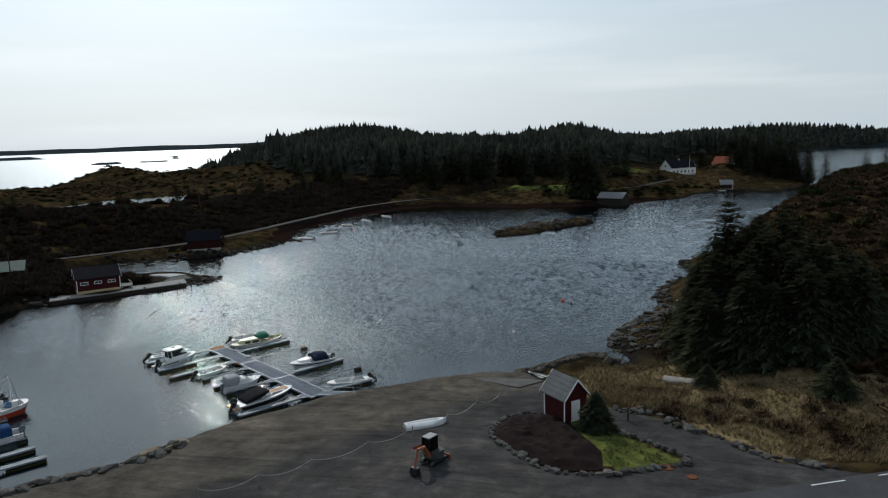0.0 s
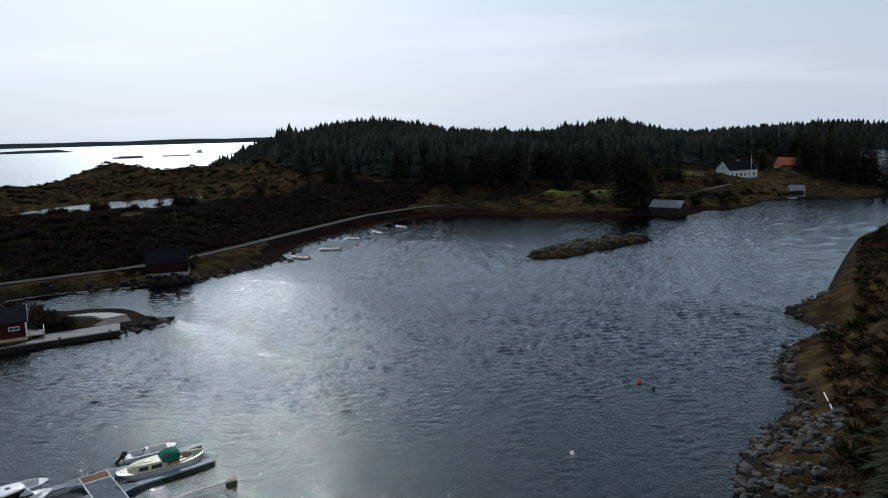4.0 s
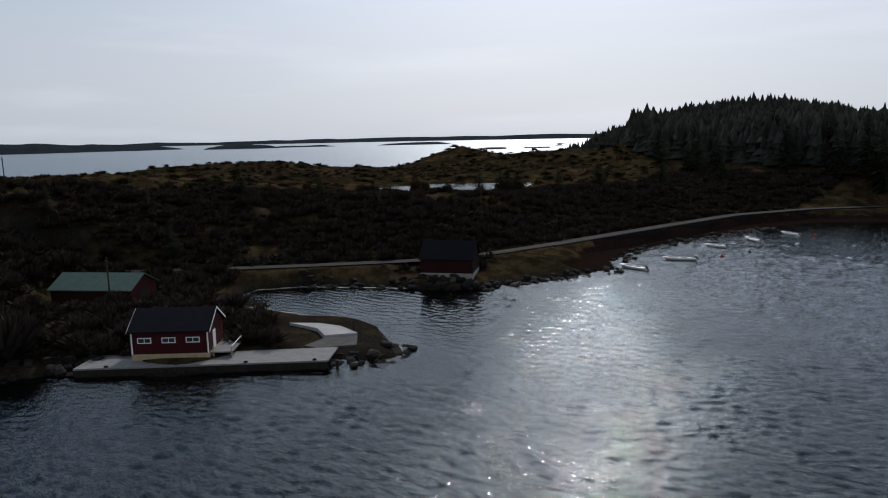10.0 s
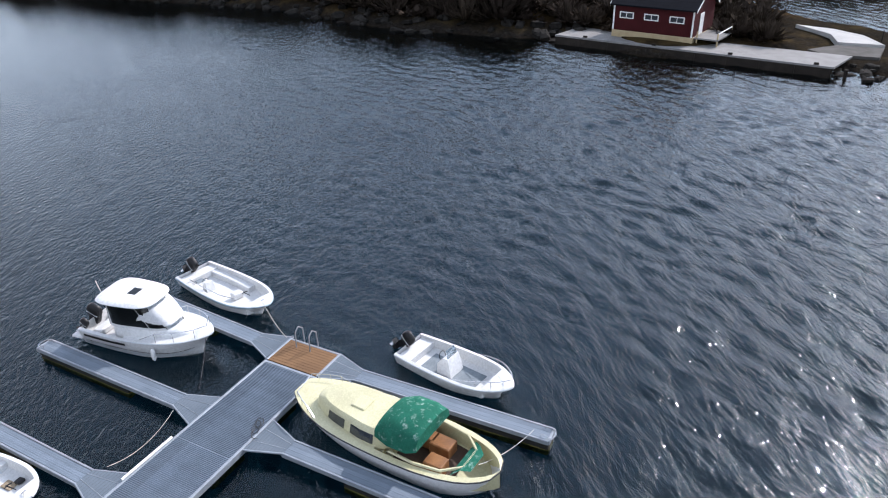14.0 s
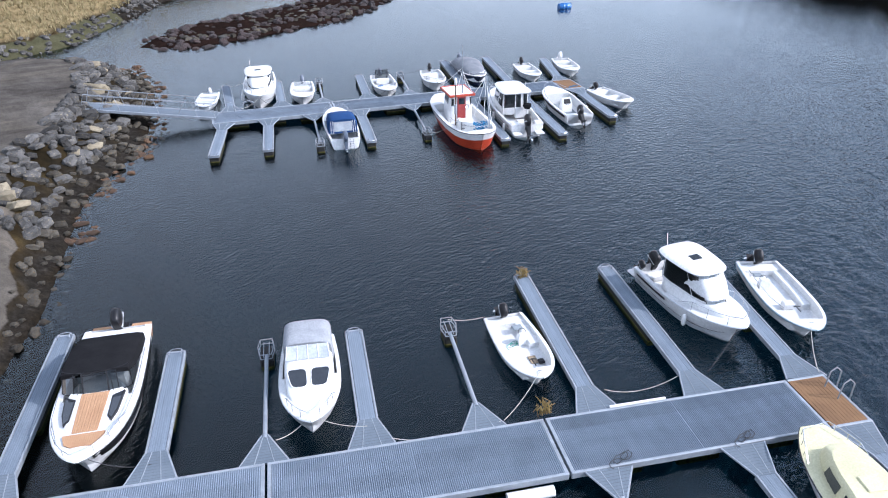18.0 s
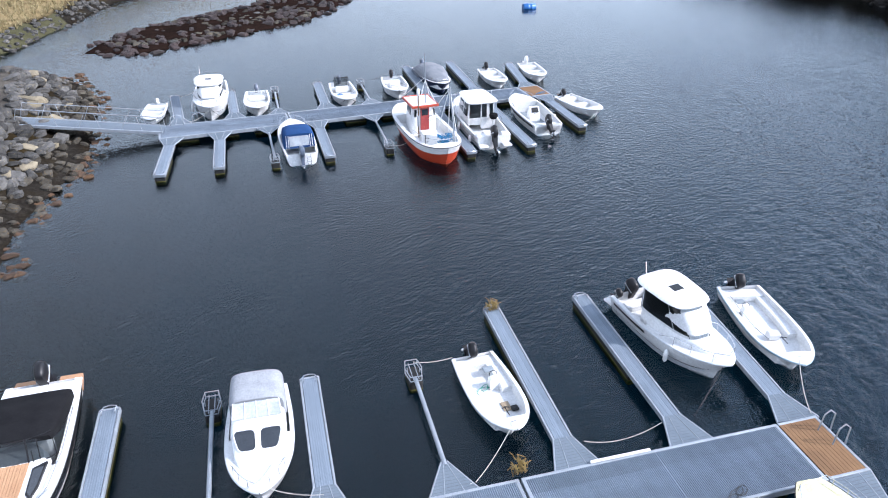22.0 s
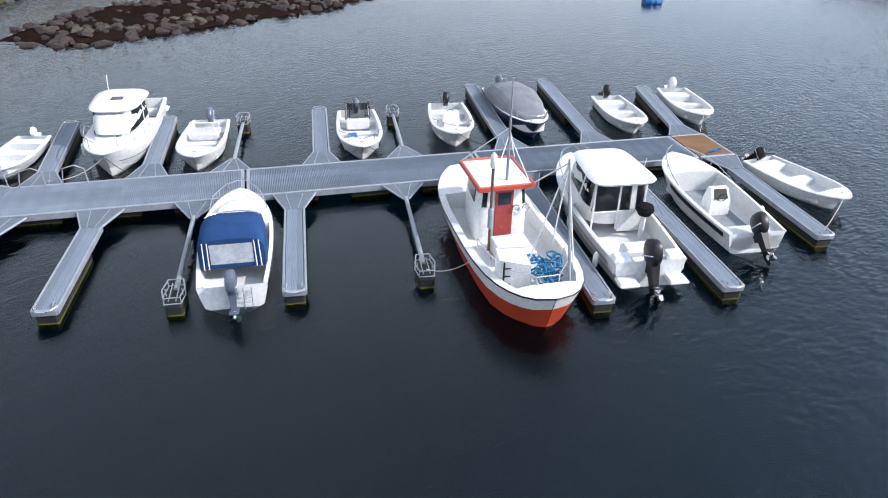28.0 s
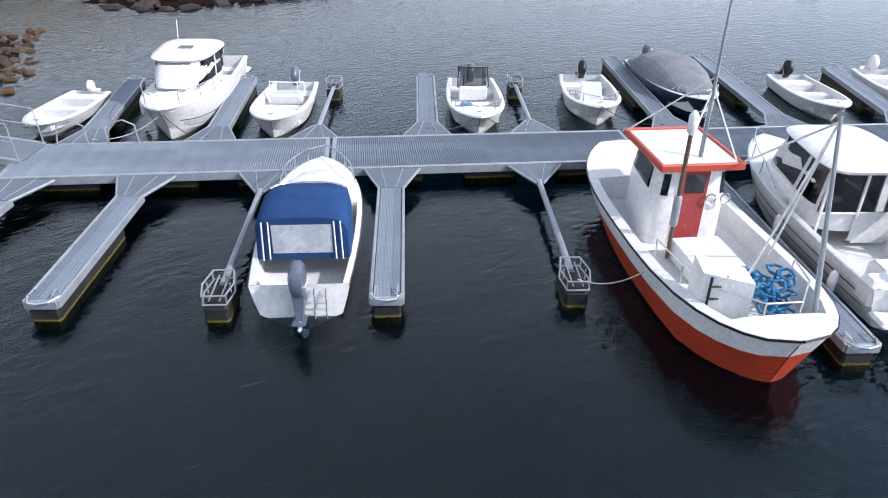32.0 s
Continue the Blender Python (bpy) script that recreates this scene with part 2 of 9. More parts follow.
def water_material():
    m, n, l, p = material("sea_water")
    n.remove(p)
    co = n.new("ShaderNodeTexCoord").outputs["Object"]
    mp = n.new("ShaderNodeMapping")
    mp.inputs["Rotation"].default_value = (0, 0, radians(-24))
    mp.inputs["Scale"].default_value = (1.0, 1.8, 1.0)
    l.new(co, mp.inputs["Vector"])
    a = noise_node(n, l, mp.outputs["Vector"], 0.74, 1.0, 0.5, 0.25)
    b = noise_node(n, l, mp.outputs["Vector"], 1.8, 1.5, 0.45, 0.3)
    c = noise_node(n, l, mp.outputs["Vector"], 3.6, 1.5, 0.5, 0.3)
    gust = noise_node(n, l, co, 0.035, 2.0, 0.5, 0.8)
    xyz, lm = n.new("ShaderNodeSeparateXYZ"), n.new("ShaderNodeMath")
    l.new(co, xyz.inputs[0])
    lm.operation = "MULTIPLY_ADD"
    lm.inputs[1].default_value = -0.25
    l.new(xyz.outputs["X"], lm.inputs[0])
    l.new(xyz.outputs["Y"], lm.inputs[2])

    def ranged(src, a0, a1, b0, b1):
        r = n.new("ShaderNodeMapRange")
        for key, v in (("From Min", a0), ("From Max", a1), ("To Min", b0), ("To Max", b1)):
            r.inputs[key].default_value = v
        l.new(src, r.inputs["Value"])
        return r.outputs["Result"]

    def times(x, y, op="MULTIPLY"):
        q = n.new("ShaderNodeMath")
        q.operation = op
        for k, v in enumerate((x, y)):
            if isinstance(v, float):
                q.inputs[k].default_value = v
            else:
                l.new(v, q.inputs[k])
        return q.outputs[0]

    # waves grow from the sheltered inner corner out into the harbour
    gu = times(ranged(gust.outputs["Fac"], 0.35, 0.62, 0.78, 1.0), times(ranged(lm.outputs[0], 56.0, 110.0, 1.0, 0.5), ranged(xyz.outputs["X"], -84.0, -56.0, 0.6, 1.0)))
    wa = times(times(a.outputs["Fac"], ranged(lm.outputs[0], 22.0, 54.0, 0.014, 0.110)), gu)
    wb = times(times(b.outputs["Fac"], ranged(lm.outputs[0], 10.0, 48.0, 0.020, 0.095)), gu)
    wc = times(times(c.outputs["Fac"], ranged(lm.outputs[0], 4.0, 40.0, 0.016, 0.055)), gu)
    bp = n.new("ShaderNodeBump")
    bp.inputs["Strength"].default_value, bp.inputs["Distance"].default_value = 1.0, 1.0
    l.new(times(times(wa, wb, "ADD"), wc, "ADD"), bp.inputs["Height"])
    fr = n.new("ShaderNodeFresnel")
    fr.inputs["IOR"].default_value = 1.37
    tr, gl, mx = n.new("ShaderNodeBsdfTransparent"), n.new("ShaderNodeBsdfGlossy"), n.new("ShaderNodeMixShader")
    tr.inputs["Color"].default_value = (0.46, 0.60, 0.66, 1)
    # choppier out at sea than in the harbour
    l.new(ranged(xyz.outputs["X"], -240.0, -420.0, 0.05, 0.32), gl.inputs["Roughness"])
    gl.inputs["Color"].default_value = (0.91, 0.97, 1.0, 1)
    for node in (fr, gl):
        l.new(bp.outputs["Normal"], node.inputs["Normal"])
    l.new(times(fr.outputs["Fac"], ranged(xyz.outputs["X"], -260.0, -420.0, 1.0, 0.5)), mx.inputs["Fac"])
    l.new(tr.outputs["BSDF"], mx.inputs[1])
    l.new(gl.outputs["BSDF"], mx.inputs[2])
    l.new(mx.outputs["Shader"], n["Material Output"].inputs["Surface"])
    return m


def ground_material():
    m, n, l, p = material("ground_cover")
    co = n.new("ShaderNodeTexCoord").outputs["Object"]
    zed = n.new("ShaderNodeSeparateXYZ")
    l.new(co, zed.inputs[0])
    big, mid, fine = noise_node(n, l, co, 0.045, 5, 0.6), noise_node(n, l, co, 0.35, 6, 0.65), noise_node(n, l, co, 3.2, 5, 0.7)
    heath = ramp_node(n, l, mid.outputs["Fac"], [(0.3, (0.013, 0.011, 0.007)), (0.48, (0.028, 0.021, 0.012)), (0.62, (0.058, 0.044, 0.022)), (0.8, (0.028, 0.027, 0.013))])
    tint = ramp_node(n, l, big.outputs["Fac"], [(0.32, (0.5, 0.53, 0.52)), (0.5, (0.95, 0.92, 0.86)), (0.66, (1.6, 1.42, 1.25))])
    h1 = mix_node(n, l, 1.0, heath.outputs["Color"], tint.outputs["Color"], "MULTIPLY")
    rockc = ramp_node(n, l, fine.outputs["Fac"], [(0.3, (0.009, 0.0085, 0.0075)), (0.55, (0.022, 0.020, 0.0175)), (0.8, (0.060, 0.055, 0.047))])
    geo = n.new("ShaderNodeNewGeometry")
    nz = n.new("ShaderNodeSeparateXYZ")
    l.new(geo.outputs["Normal"], nz.inputs[0])
    steep = ramp_node(n, l, nz.outputs["Z"], [(0.55, (1, 1, 1)), (0.74, (0, 0, 0))])
    h2 = mix_node(n, l, steep.outputs["Color"], h1.outputs["Color"], rockc.outputs["Color"])
    # bare rock above the tide, weed below it, painted dark blue in the deep
    jig = n.new("ShaderNodeMath")
    jig.operation = "MULTIPLY_ADD"
    jig.inputs[1].default_value, jig.inputs[2].default_value = 1.6, -0.8
    l.new(mid.outputs["Fac"], jig.inputs[0])
    za = n.new("ShaderNodeMath")
    za.operation = "ADD"
    l.new(zed.outputs["Z"], za.inputs[0])
    l.new(jig.outputs[0], za.inputs[1])
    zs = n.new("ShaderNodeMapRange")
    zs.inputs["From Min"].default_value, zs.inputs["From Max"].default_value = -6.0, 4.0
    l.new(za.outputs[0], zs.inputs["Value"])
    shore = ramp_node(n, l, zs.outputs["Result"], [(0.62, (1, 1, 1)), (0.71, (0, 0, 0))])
    h3 = mix_node(n, l, shore.outputs["Color"], h2.outputs["Color"], rockc.outputs["Color"])
    weed = ramp_node(n, l, zs.outputs["Result"], [(0.42, (1, 1, 1)), (0.57, (1, 1, 1)), (0.635, (0, 0, 0))])
    weedc = ramp_node(n, l, fine.outputs["Fac"], [(0.3, (0.010, 0.008, 0.006)), (0.7, (0.024, 0.017, 0.010))])
    h4 = mix_node(n, l, weed.outputs["Color"], h3.outputs["Color"], weedc.outputs["Color"])
    # the water's absorption and upwelling blue light, painted onto the bottom by depth
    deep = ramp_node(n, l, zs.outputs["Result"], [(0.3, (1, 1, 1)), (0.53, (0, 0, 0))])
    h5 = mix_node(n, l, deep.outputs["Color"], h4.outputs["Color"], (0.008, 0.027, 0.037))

    def masked(under, attr, stops_a, sc, lo=0.35, hi=0.65):
        at = n.new("ShaderNodeAttribute")
        at.attribute_name = attr
        nn = noise_node(n, l, co, sc, 6, 0.7)
        rc = ramp_node(n, l, nn.outputs["Fac"], stops_a)
        ed = n.new("ShaderNodeMath")
        ed.operation = "ADD"
        ed2 = n.new("ShaderNodeMath")
        ed2.operation = "MULTIPLY_ADD"
        ed2.inputs[1].default_value, ed2.inputs[2].default_value = 0.5, -0.25
        l.new(mid.outputs["Fac"], ed2.inputs[0])
        l.new(at.outputs["Fac"], ed.inputs[0])
        l.new(ed2.outputs[0], ed.inputs[1])
        em = ramp_node(n, l, ed.outputs[0], [(lo, (0, 0, 0)), (hi, (1, 1, 1))])
        return mix_node(n, l, em.outputs["Color"], under, rc.outputs["Color"]).outputs["Color"]

    out = masked(h5.outputs["Color"], "dry_grass", [(0.3, (0.10, 0.076, 0.038)), (0.55, (0.23, 0.175, 0.092)), (0.8, (0.14, 0.125, 0.055))], 1.3)
    out = masked(out, "lawn", [(0.3, (0.060, 0.052, 0.024)), (0.48, (0.080, 0.095, 0.026)), (0.7, (0.16, 0.18, 0.050))], 0.9)
    out = masked(out, "sand", [(0.3, (0.045, 0.045, 0.024)), (0.7, (0.085, 0.080, 0.046))], 0.8)
    out = masked(out, "weed", [(0.3, (0.010, 0.007, 0.006)), (0.6, (0.018, 0.011, 0.009)), (0.8, (0.036, 0.024, 0.019))], 1.1)
    plain = out
    out = masked(out, "gravel", [(0.28, (0.040, 0.038, 0.037)), (0.5, (0.058, 0.056, 0.055)), (0.75, (0.085, 0.082, 0.08))], 0.5, 0.45, 0.55)
    # trodden earth between the rope fence and the water, streaked by wheels
    side = n.new("ShaderNodeVectorMath")
    side.operation = "DOT_PRODUCT"
    side.inputs[1].default_value = (-0.806, 0.592, 0)
    l.new(co, side.inputs[0])
    wheel = n.new("ShaderNodeMapping")
    wheel.inputs["Rotation"].default_value = (0, 0, radians(-52))
    wheel.inputs["Scale"].default_value = (0.09, 1.0, 1.0)
    l.new(co, wheel.inputs["Vector"])
    ruts = noise_node(n, l, wheel.outputs["Vector"], 0.75, 5, 0.65, 0.9)
    edge = n.new("ShaderNodeMath")
    edge.operation = "MULTIPLY_ADD"
    edge.inputs[1].default_value = 9.0
    l.new(mid.outputs["Fac"], edge.inputs[0])
    l.new(side.outputs["Value"], edge.inputs[2])
    er = n.new("ShaderNodeMapRange")
    er.inputs["From Min"].default_value, er.inputs["From Max"].default_value = 1.0, 7.5
    l.new(edge.outputs[0], er.inputs["Value"])
    earth = masked(plain, "gravel", [(0.28, (0.056, 0.050, 0.042)), (0.5, (0.090, 0.081, 0.069)), (0.75, (0.135, 0.123, 0.107))], 0.4, 0.45, 0.55)
    out = mix_node(n, l, er.outputs["Result"], out, earth).outputs["Color"]
    rutc = ramp_node(n, l, ruts.outputs["Fac"], [(0.3, (0.62, 0.62, 0.63)), (0.45, (0.95,) * 3), (0.6, (1.05,) * 3), (0.75, (1.45, 1.42, 1.38))])
    rutted = mix_node(n, l, 1.0, out, rutc.outputs["Color"], "MULTIPLY").outputs["Color"]
    worn = noise_node(n, l, co, 0.17, 7, 0.68, 0.6)
    wornc = ramp_node(n, l, worn.outputs["Fac"], [(0.32, (0.66, 0.66, 0.68)), (0.47, (0.98,) * 3), (0.56, (1.06, 1.04, 1.0)), (0.68, (1.6, 1.52, 1.4))])
    rutted = mix_node(n, l, 1.0, rutted, wornc.outputs["Color"], "MULTIPLY").outputs["Color"]
    ga_ = n.new("ShaderNodeAttribute")
    ga_.attribute_name = "gravel"
    out = mix_node(n, l, ga_.outputs["Fac"], out, rutted).outputs["Color"]
    # blue-grey haze of distance, painted into the far ground's colour
    out = masked(out, "far_haze", [(0.3, (0.020, 0.027, 0.030)), (0.7, (0.034, 0.042, 0.045))], 0.02)
    grain = noise_node(n, l, co, 14, 4, 0.75)
    gr = ramp_node(n, l, grain.outputs["Fac"], [(0.3, (0.7,) * 3), (0.7, (1.2,) * 3)])
    c = mix_node(n, l, 1.0, out, gr.outputs["Color"], "MULTIPLY")
    l.new(c.outputs["Color"], p.inputs["Base Color"])
    p.inputs["Roughness"].default_value = 0.95
    p.inputs["Specular IOR Level"].default_value = 0.0
    bs = mix_node(n, l, 0.35, mid.outputs["Fac"], fine.outputs["Fac"])
    bs2 = mix_node(n, l, 0.12, bs.outputs["Color"], grain.outputs["Fac"])
    bp = n.new("ShaderNodeBump")
    bp.inputs["Distance"].default_value, bp.inputs["Strength"].default_value = 0.45, 0.8
    l.new(bs2.outputs["Color"], bp.inputs["Height"])
    l.new(bp.outputs["Normal"], p.inputs["Normal"])
    return m


def glass_material(name, tint=(0.02, 0.025, 0.03), alpha=0.55):
    """Smoked or clear screen glass: a tinted see-through layer under gloss."""
    m, n, l, p = material(name)
    n.remove(p)
    fr, tr, gl, mx = n.new("ShaderNodeFresnel"), n.new("ShaderNodeBsdfTransparent"), n.new("ShaderNodeBsdfGlossy"), n.new("ShaderNodeMixShader")
    fr.inputs["IOR"].default_value = 1.5
    tr.inputs["Color"].default_value = (*tint, 1)
    gl.inputs["Roughness"].default_value = 0.03
    l.new(fr.outputs["Fac"], mx.inputs["Fac"])
    l.new(tr.outputs["BSDF"], mx.inputs[1])
    l.new(gl.outputs["BSDF"], mx.inputs[2])
    l.new(mx.outputs["Shader"], n["Material Output"].inputs["Surface"])
    return m


def waterline(name):
    """Black plastic with a fringe of yellow-green weed where the water laps it."""
    m, n, l, p = material(name)
    co = n.new("ShaderNodeTexCoord").outputs["Object"]
    zed, ad = n.new("ShaderNodeSeparateXYZ"), n.new("ShaderNodeMath")
    l.new(co, zed.inputs[0])
    fur, big = noise_node(n, l, co, 9.0, 5, 0.7), noise_node(n, l, co, 1.6, 4)
    ad.operation = "MULTIPLY_ADD"
    ad.inputs[1].default_value = 0.16
    l.new(fur.outputs["Fac"], ad.inputs[0])
    l.new(zed.outputs["Z"], ad.inputs[2])
    band = ramp_node(n, l, ad.outputs[0], [(0.10, (1, 1, 1)), (0.145, (0, 0, 0))])
    black = ramp_node(n, l, big.outputs["Fac"], [(0.35, (0.010, 0.010, 0.011)), (0.7, (0.022, 0.022, 0.020))])
    weed = ramp_node(n, l, fur.outputs["Fac"], [(0.35, (0.035, 0.032, 0.008)), (0.6, (0.15, 0.135, 0.025))])
    l.new(mix_node(n, l, band.outputs["Color"], black.outputs["Color"], weed.outputs["Color"]).outputs["Color"], p.inputs["Base Color"])
    p.inputs["Roughness"].default_value, p.inputs["Specular IOR Level"].default_value = 0.6, 0.25
    return m


def grating(name, a, b):
    """Zinc grating: a small mesh of bars with dark gaps, over duller and brighter sheets."""
    m, n, l, p = material(name)
    co = n.new("ShaderNodeTexCoord").outputs["Object"]
    big, small = noise_node(n, l, co, 0.9, 5, 0.6), noise_node(n, l, co, 26, 3)
    base = ramp_node(n, l, big.outputs["Fac"], [(0.35, a), (0.68, b)]).outputs["Color"]
    gr = ramp_node(n, l, small.outputs["Fac"], [(0.3, (0.8,) * 3), (0.7, (1.12,) * 3)])
    base = mix_node(n, l, 1.0, base, gr.outputs["Color"], "MULTIPLY").outputs["Color"]
    rnd = ramp_node(n, l, n.new("ShaderNodeObjectInfo").outputs["Random"], [(0.0, (0.86,) * 3), (1.0, (1.14,) * 3)])
    base = mix_node(n, l, 1.0, base, rnd.outputs["Color"], "MULTIPLY").outputs["Color"]
    heights = []
    for axis, step_ in (("X", 0.05), ("Y", 0.07)):
        w = n.new("ShaderNodeTexWave")
        w.bands_direction, w.wave_profile = axis, "SIN"
        w.inputs["Scale"].default_value, w.inputs["Distortion"].default_value = 0.314159 / step_, 0.0
        l.new(co, w.inputs["Vector"])
        r = ramp_node(n, l, w.outputs["Fac"], [(0.15, (0.86,) * 3), (0.5, (1.02,) * 3)])
        base = mix_node(n, l, 1.0, base, r.outputs["Color"], "MULTIPLY").outputs["Color"]
        heights.append(r.outputs["Color"])
    l.new(base, p.inputs["Base Color"])
    p.inputs["Roughness"].default_value, p.inputs["Specular IOR Level"].default_value = 0.6, 0.25
    bp = n.new("ShaderNodeBump")
    bp.inputs["Distance"].default_value = 0.008
    l.new(mix_node(n, l, 1.0, heights[0], heights[1], "MULTIPLY").outputs["Color"], bp.inputs["Height"])
    l.new(bp.outputs["Normal"], p.inputs["Normal"])
    return m


WATER, GROUND = water_material(), ground_material()
GELCOAT = surface("white_gelcoat", (0.66, 0.665, 0.66), (0.60, 0.605, 0.60), 0.28, scale=0.8, fine=9, dirt=(0.58, 0.575, 0.55), coat=0.2, rand=0.05)
LINER = surface("boat_liner", (0.60, 0.605, 0.60), (0.53, 0.535, 0.53), 0.55, scale=1.4, fine=16, dirt=(0.51, 0.505, 0.48), bump=0.002, bscale=90)
GREYHULL = surface("grey_hull", (0.55, 0.58, 0.60), (0.44, 0.47, 0.49), 0.4, scale=1.0, dirt=(0.35, 0.35, 0.33))
CREAM = surface("cream_paint", (0.56, 0.53, 0.33), (0.48, 0.45, 0.27), 0.35, scale=0.9, dirt=(0.45, 0.40, 0.25))
REDPAINT = surface("red_boat_paint", (0.46, 0.07, 0.035), (0.38, 0.055, 0.028), 0.42, scale=0.9, dirt=(0.30, 0.07, 0.05))
NAVY = surface("navy_canvas", (0.020, 0.055, 0.145), (0.016, 0.042, 0.115), 0.85, scale=2, bump=0.012, bscale=5)
BLACKCANVAS = surface("black_canvas", (0.009, 0.009, 0.010), (0.014, 0.014, 0.015), 0.95, scale=2, bump=0.01, bscale=6, spec=0.08)
FLOORMAT = surface("grey_floor_mat", (0.22, 0.25, 0.27), (0.17, 0.195, 0.21), 0.9, scale=3)
DARKNAVY = surface("dark_navy_canvas", (0.008, 0.014, 0.04), (0.006, 0.011, 0.03), 0.9, scale=2, bump=0.012, bscale=5)
WEATHERED = surface("weathered_white_paint", (0.34, 0.32, 0.28), (0.22, 0.20, 0.17), 0.8, scale=1.2, dirt=(0.10, 0.09, 0.06))
GREYCANVAS = surface("grey_canvas", (0.29, 0.305, 0.32), (0.24, 0.25, 0.265), 0.9, scale=2, bump=0.015, bscale=5)
TARP = surface("grey_tarpaulin", (0.17, 0.18, 0.195), (0.12, 0.13, 0.145), 0.75, scale=1.5, bump=0.05, bscale=3)
GREENCANVAS = surface("green_canvas", (0.02, 0.13, 0.085), (0.016, 0.10, 0.065), 0.85, scale=2, bump=0.02, bscale=4, dirt=(0.35, 0.45, 0.40))
BLACK = surface("black_plastic", (0.008, 0.008, 0.009), (0.012, 0.012, 0.014), 0.4, spec=0.3, scale=3)
RUBBER = surface("dark_rubber", (0.03, 0.03, 0.032), (0.05, 0.05, 0.05), 0.8, scale=3)
MOTORGREY = surface("blue_grey_cowling", (0.09, 0.11, 0.15), (0.07, 0.09, 0.12), 0.3, scale=3)
GALV = surface("galvanised_steel", (0.30, 0.33, 0.36), (0.23, 0.255, 0.28), 0.55, 0.4, scale=3, fine=30, dirt=(0.26, 0.27, 0.27))
GRATE = ribbed("galvanised_grating", (0.13, 0.155, 0.18), (0.105, 0.128, 0.152), 0.12, "X", 0.012, 0.75, 0.0)
BOARD = grating("grating_board", (0.165, 0.20, 0.24), (0.13, 0.16, 0.195))
PALEBLUE = surface("pale_blue_rubber", (0.30, 0.42, 0.48), (0.24, 0.34, 0.40), 0.6, scale=2)
STEEL = surface("stainless_steel", (0.62, 0.63, 0.64), (0.5, 0.51, 0.52), 0.25, 0.9, scale=4)
ALGAE = waterline("algae_float")
BROWNMAT = surface("brown_deck_mat", (0.20, 0.118, 0.063), (0.155, 0.091, 0.051), 0.85, scale=1.2, fine=40, bump=0.002, bscale=60)
COCOA = surface("brown_mat", (0.30, 0.24, 0.17), (0.24, 0.19, 0.13), 0.9, scale=4)
TEAK = ribbed("teak_deck", (0.42, 0.25, 0.14), (0.35, 0.20, 0.11), 0.06, "X", 0.002, 0.6)
VARNISH = surface("varnished_wood", (0.26, 0.12, 0.045), (0.18, 0.08, 0.03), 0.4, scale=3)
GLASS = glass_material("smoked_glass", (0.10, 0.115, 0.12))
VINYL = surface("clear_vinyl", (0.42, 0.45, 0.48), (0.30, 0.33, 0.36), 0.12, scale=2.5)
SCREEN = glass_material("tinted_screen", (0.24, 0.265, 0.275))
CLEAR = glass_material("clear_screen", (0.82, 0.85, 0.86))
ROPE = surface("white_rope", (0.50, 0.50, 0.47), (0.36, 0.35, 0.32), 0.9, scale=4)
DARKROPE = surface("dark_rope", (0.05, 0.055, 0.06), (0.08, 0.08, 0.08), 0.9, scale=4)
BLUENET = surface("blue_net", (0.05, 0.20, 0.36), (0.035, 0.13, 0.25), 0.9, scale=6, bump=0.03, bscale=25)
STONE = surface("quarry_stone", (0.095, 0.092, 0.087), (0.042, 0.041, 0.039), 0.9, scale=1.9, fine=12, bump=0.07, bscale=6, rand=0.5, dirt=(0.29, 0.24, 0.15))
DARKSTONE = surface("wet_weedy_stone", (0.075, 0.068, 0.055), (0.04, 0.036, 0.03), 0.86, scale=1.8, fine=10, bump=0.05, bscale=8, rand=0.4, dirt=(0.16, 0.10, 0.03))
GREYPLANK = ribbed("weathered_deck_board", (0.24, 0.235, 0.225), (0.19, 0.185, 0.175), 0.145, "X", 0.008, 0.85)
PALEWOOD = surface("pale_timber", (0.42, 0.34, 0.20), (0.35, 0.27, 0.15), 0.8, scale=2)
WHITEWOOD = surface("white_painted_wood", (0.78, 0.77, 0.74), (0.68, 0.67, 0.64), 0.55, scale=2)
CONCRETE = surface("concrete", (0.40, 0.39, 0.37), (0.32, 0.31, 0.29), 0.9, scale=0.7, bump=0.01, bscale=12, dirt=(0.22, 0.21, 0.19))
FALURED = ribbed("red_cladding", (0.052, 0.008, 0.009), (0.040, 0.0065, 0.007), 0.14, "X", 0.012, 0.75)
FALURED_Y = ribbed("red_cladding_side", (0.056, 0.009, 0.0095), (0.043, 0.007, 0.0075), 0.14, "Y", 0.012, 0.75)
# darker copy of the red: the boathouse walls' shade put into the paint
SHADERED = ribbed("shaded_red_cladding", (0.028, 0.007, 0.006), (0.020, 0.005, 0.005), 0.14, "X", 0.012, 0.8)
DARKWOOD = ribbed("dark_tarred_boards", (0.020, 0.017, 0.014), (0.030, 0.025, 0.020), 0.16, "X", 0.012, 0.85)
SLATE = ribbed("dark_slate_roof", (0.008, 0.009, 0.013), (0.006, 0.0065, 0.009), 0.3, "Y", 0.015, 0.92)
FELT = ribbed("grey_felt_roof", (0.14, 0.145, 0.145), (0.105, 0.108, 0.108), 0.33, "Y", 0.008, 0.9)
GREENROOF = ribbed("green_sheet_roof", (0.075, 0.115, 0.095), (0.058, 0.09, 0.075), 0.2, "X", 0.02, 0.55)
REDTILE = ribbed("orange_tile_roof", (0.25, 0.06, 0.028), (0.19, 0.045, 0.02), 0.25, "X", 0.03, 0.8)
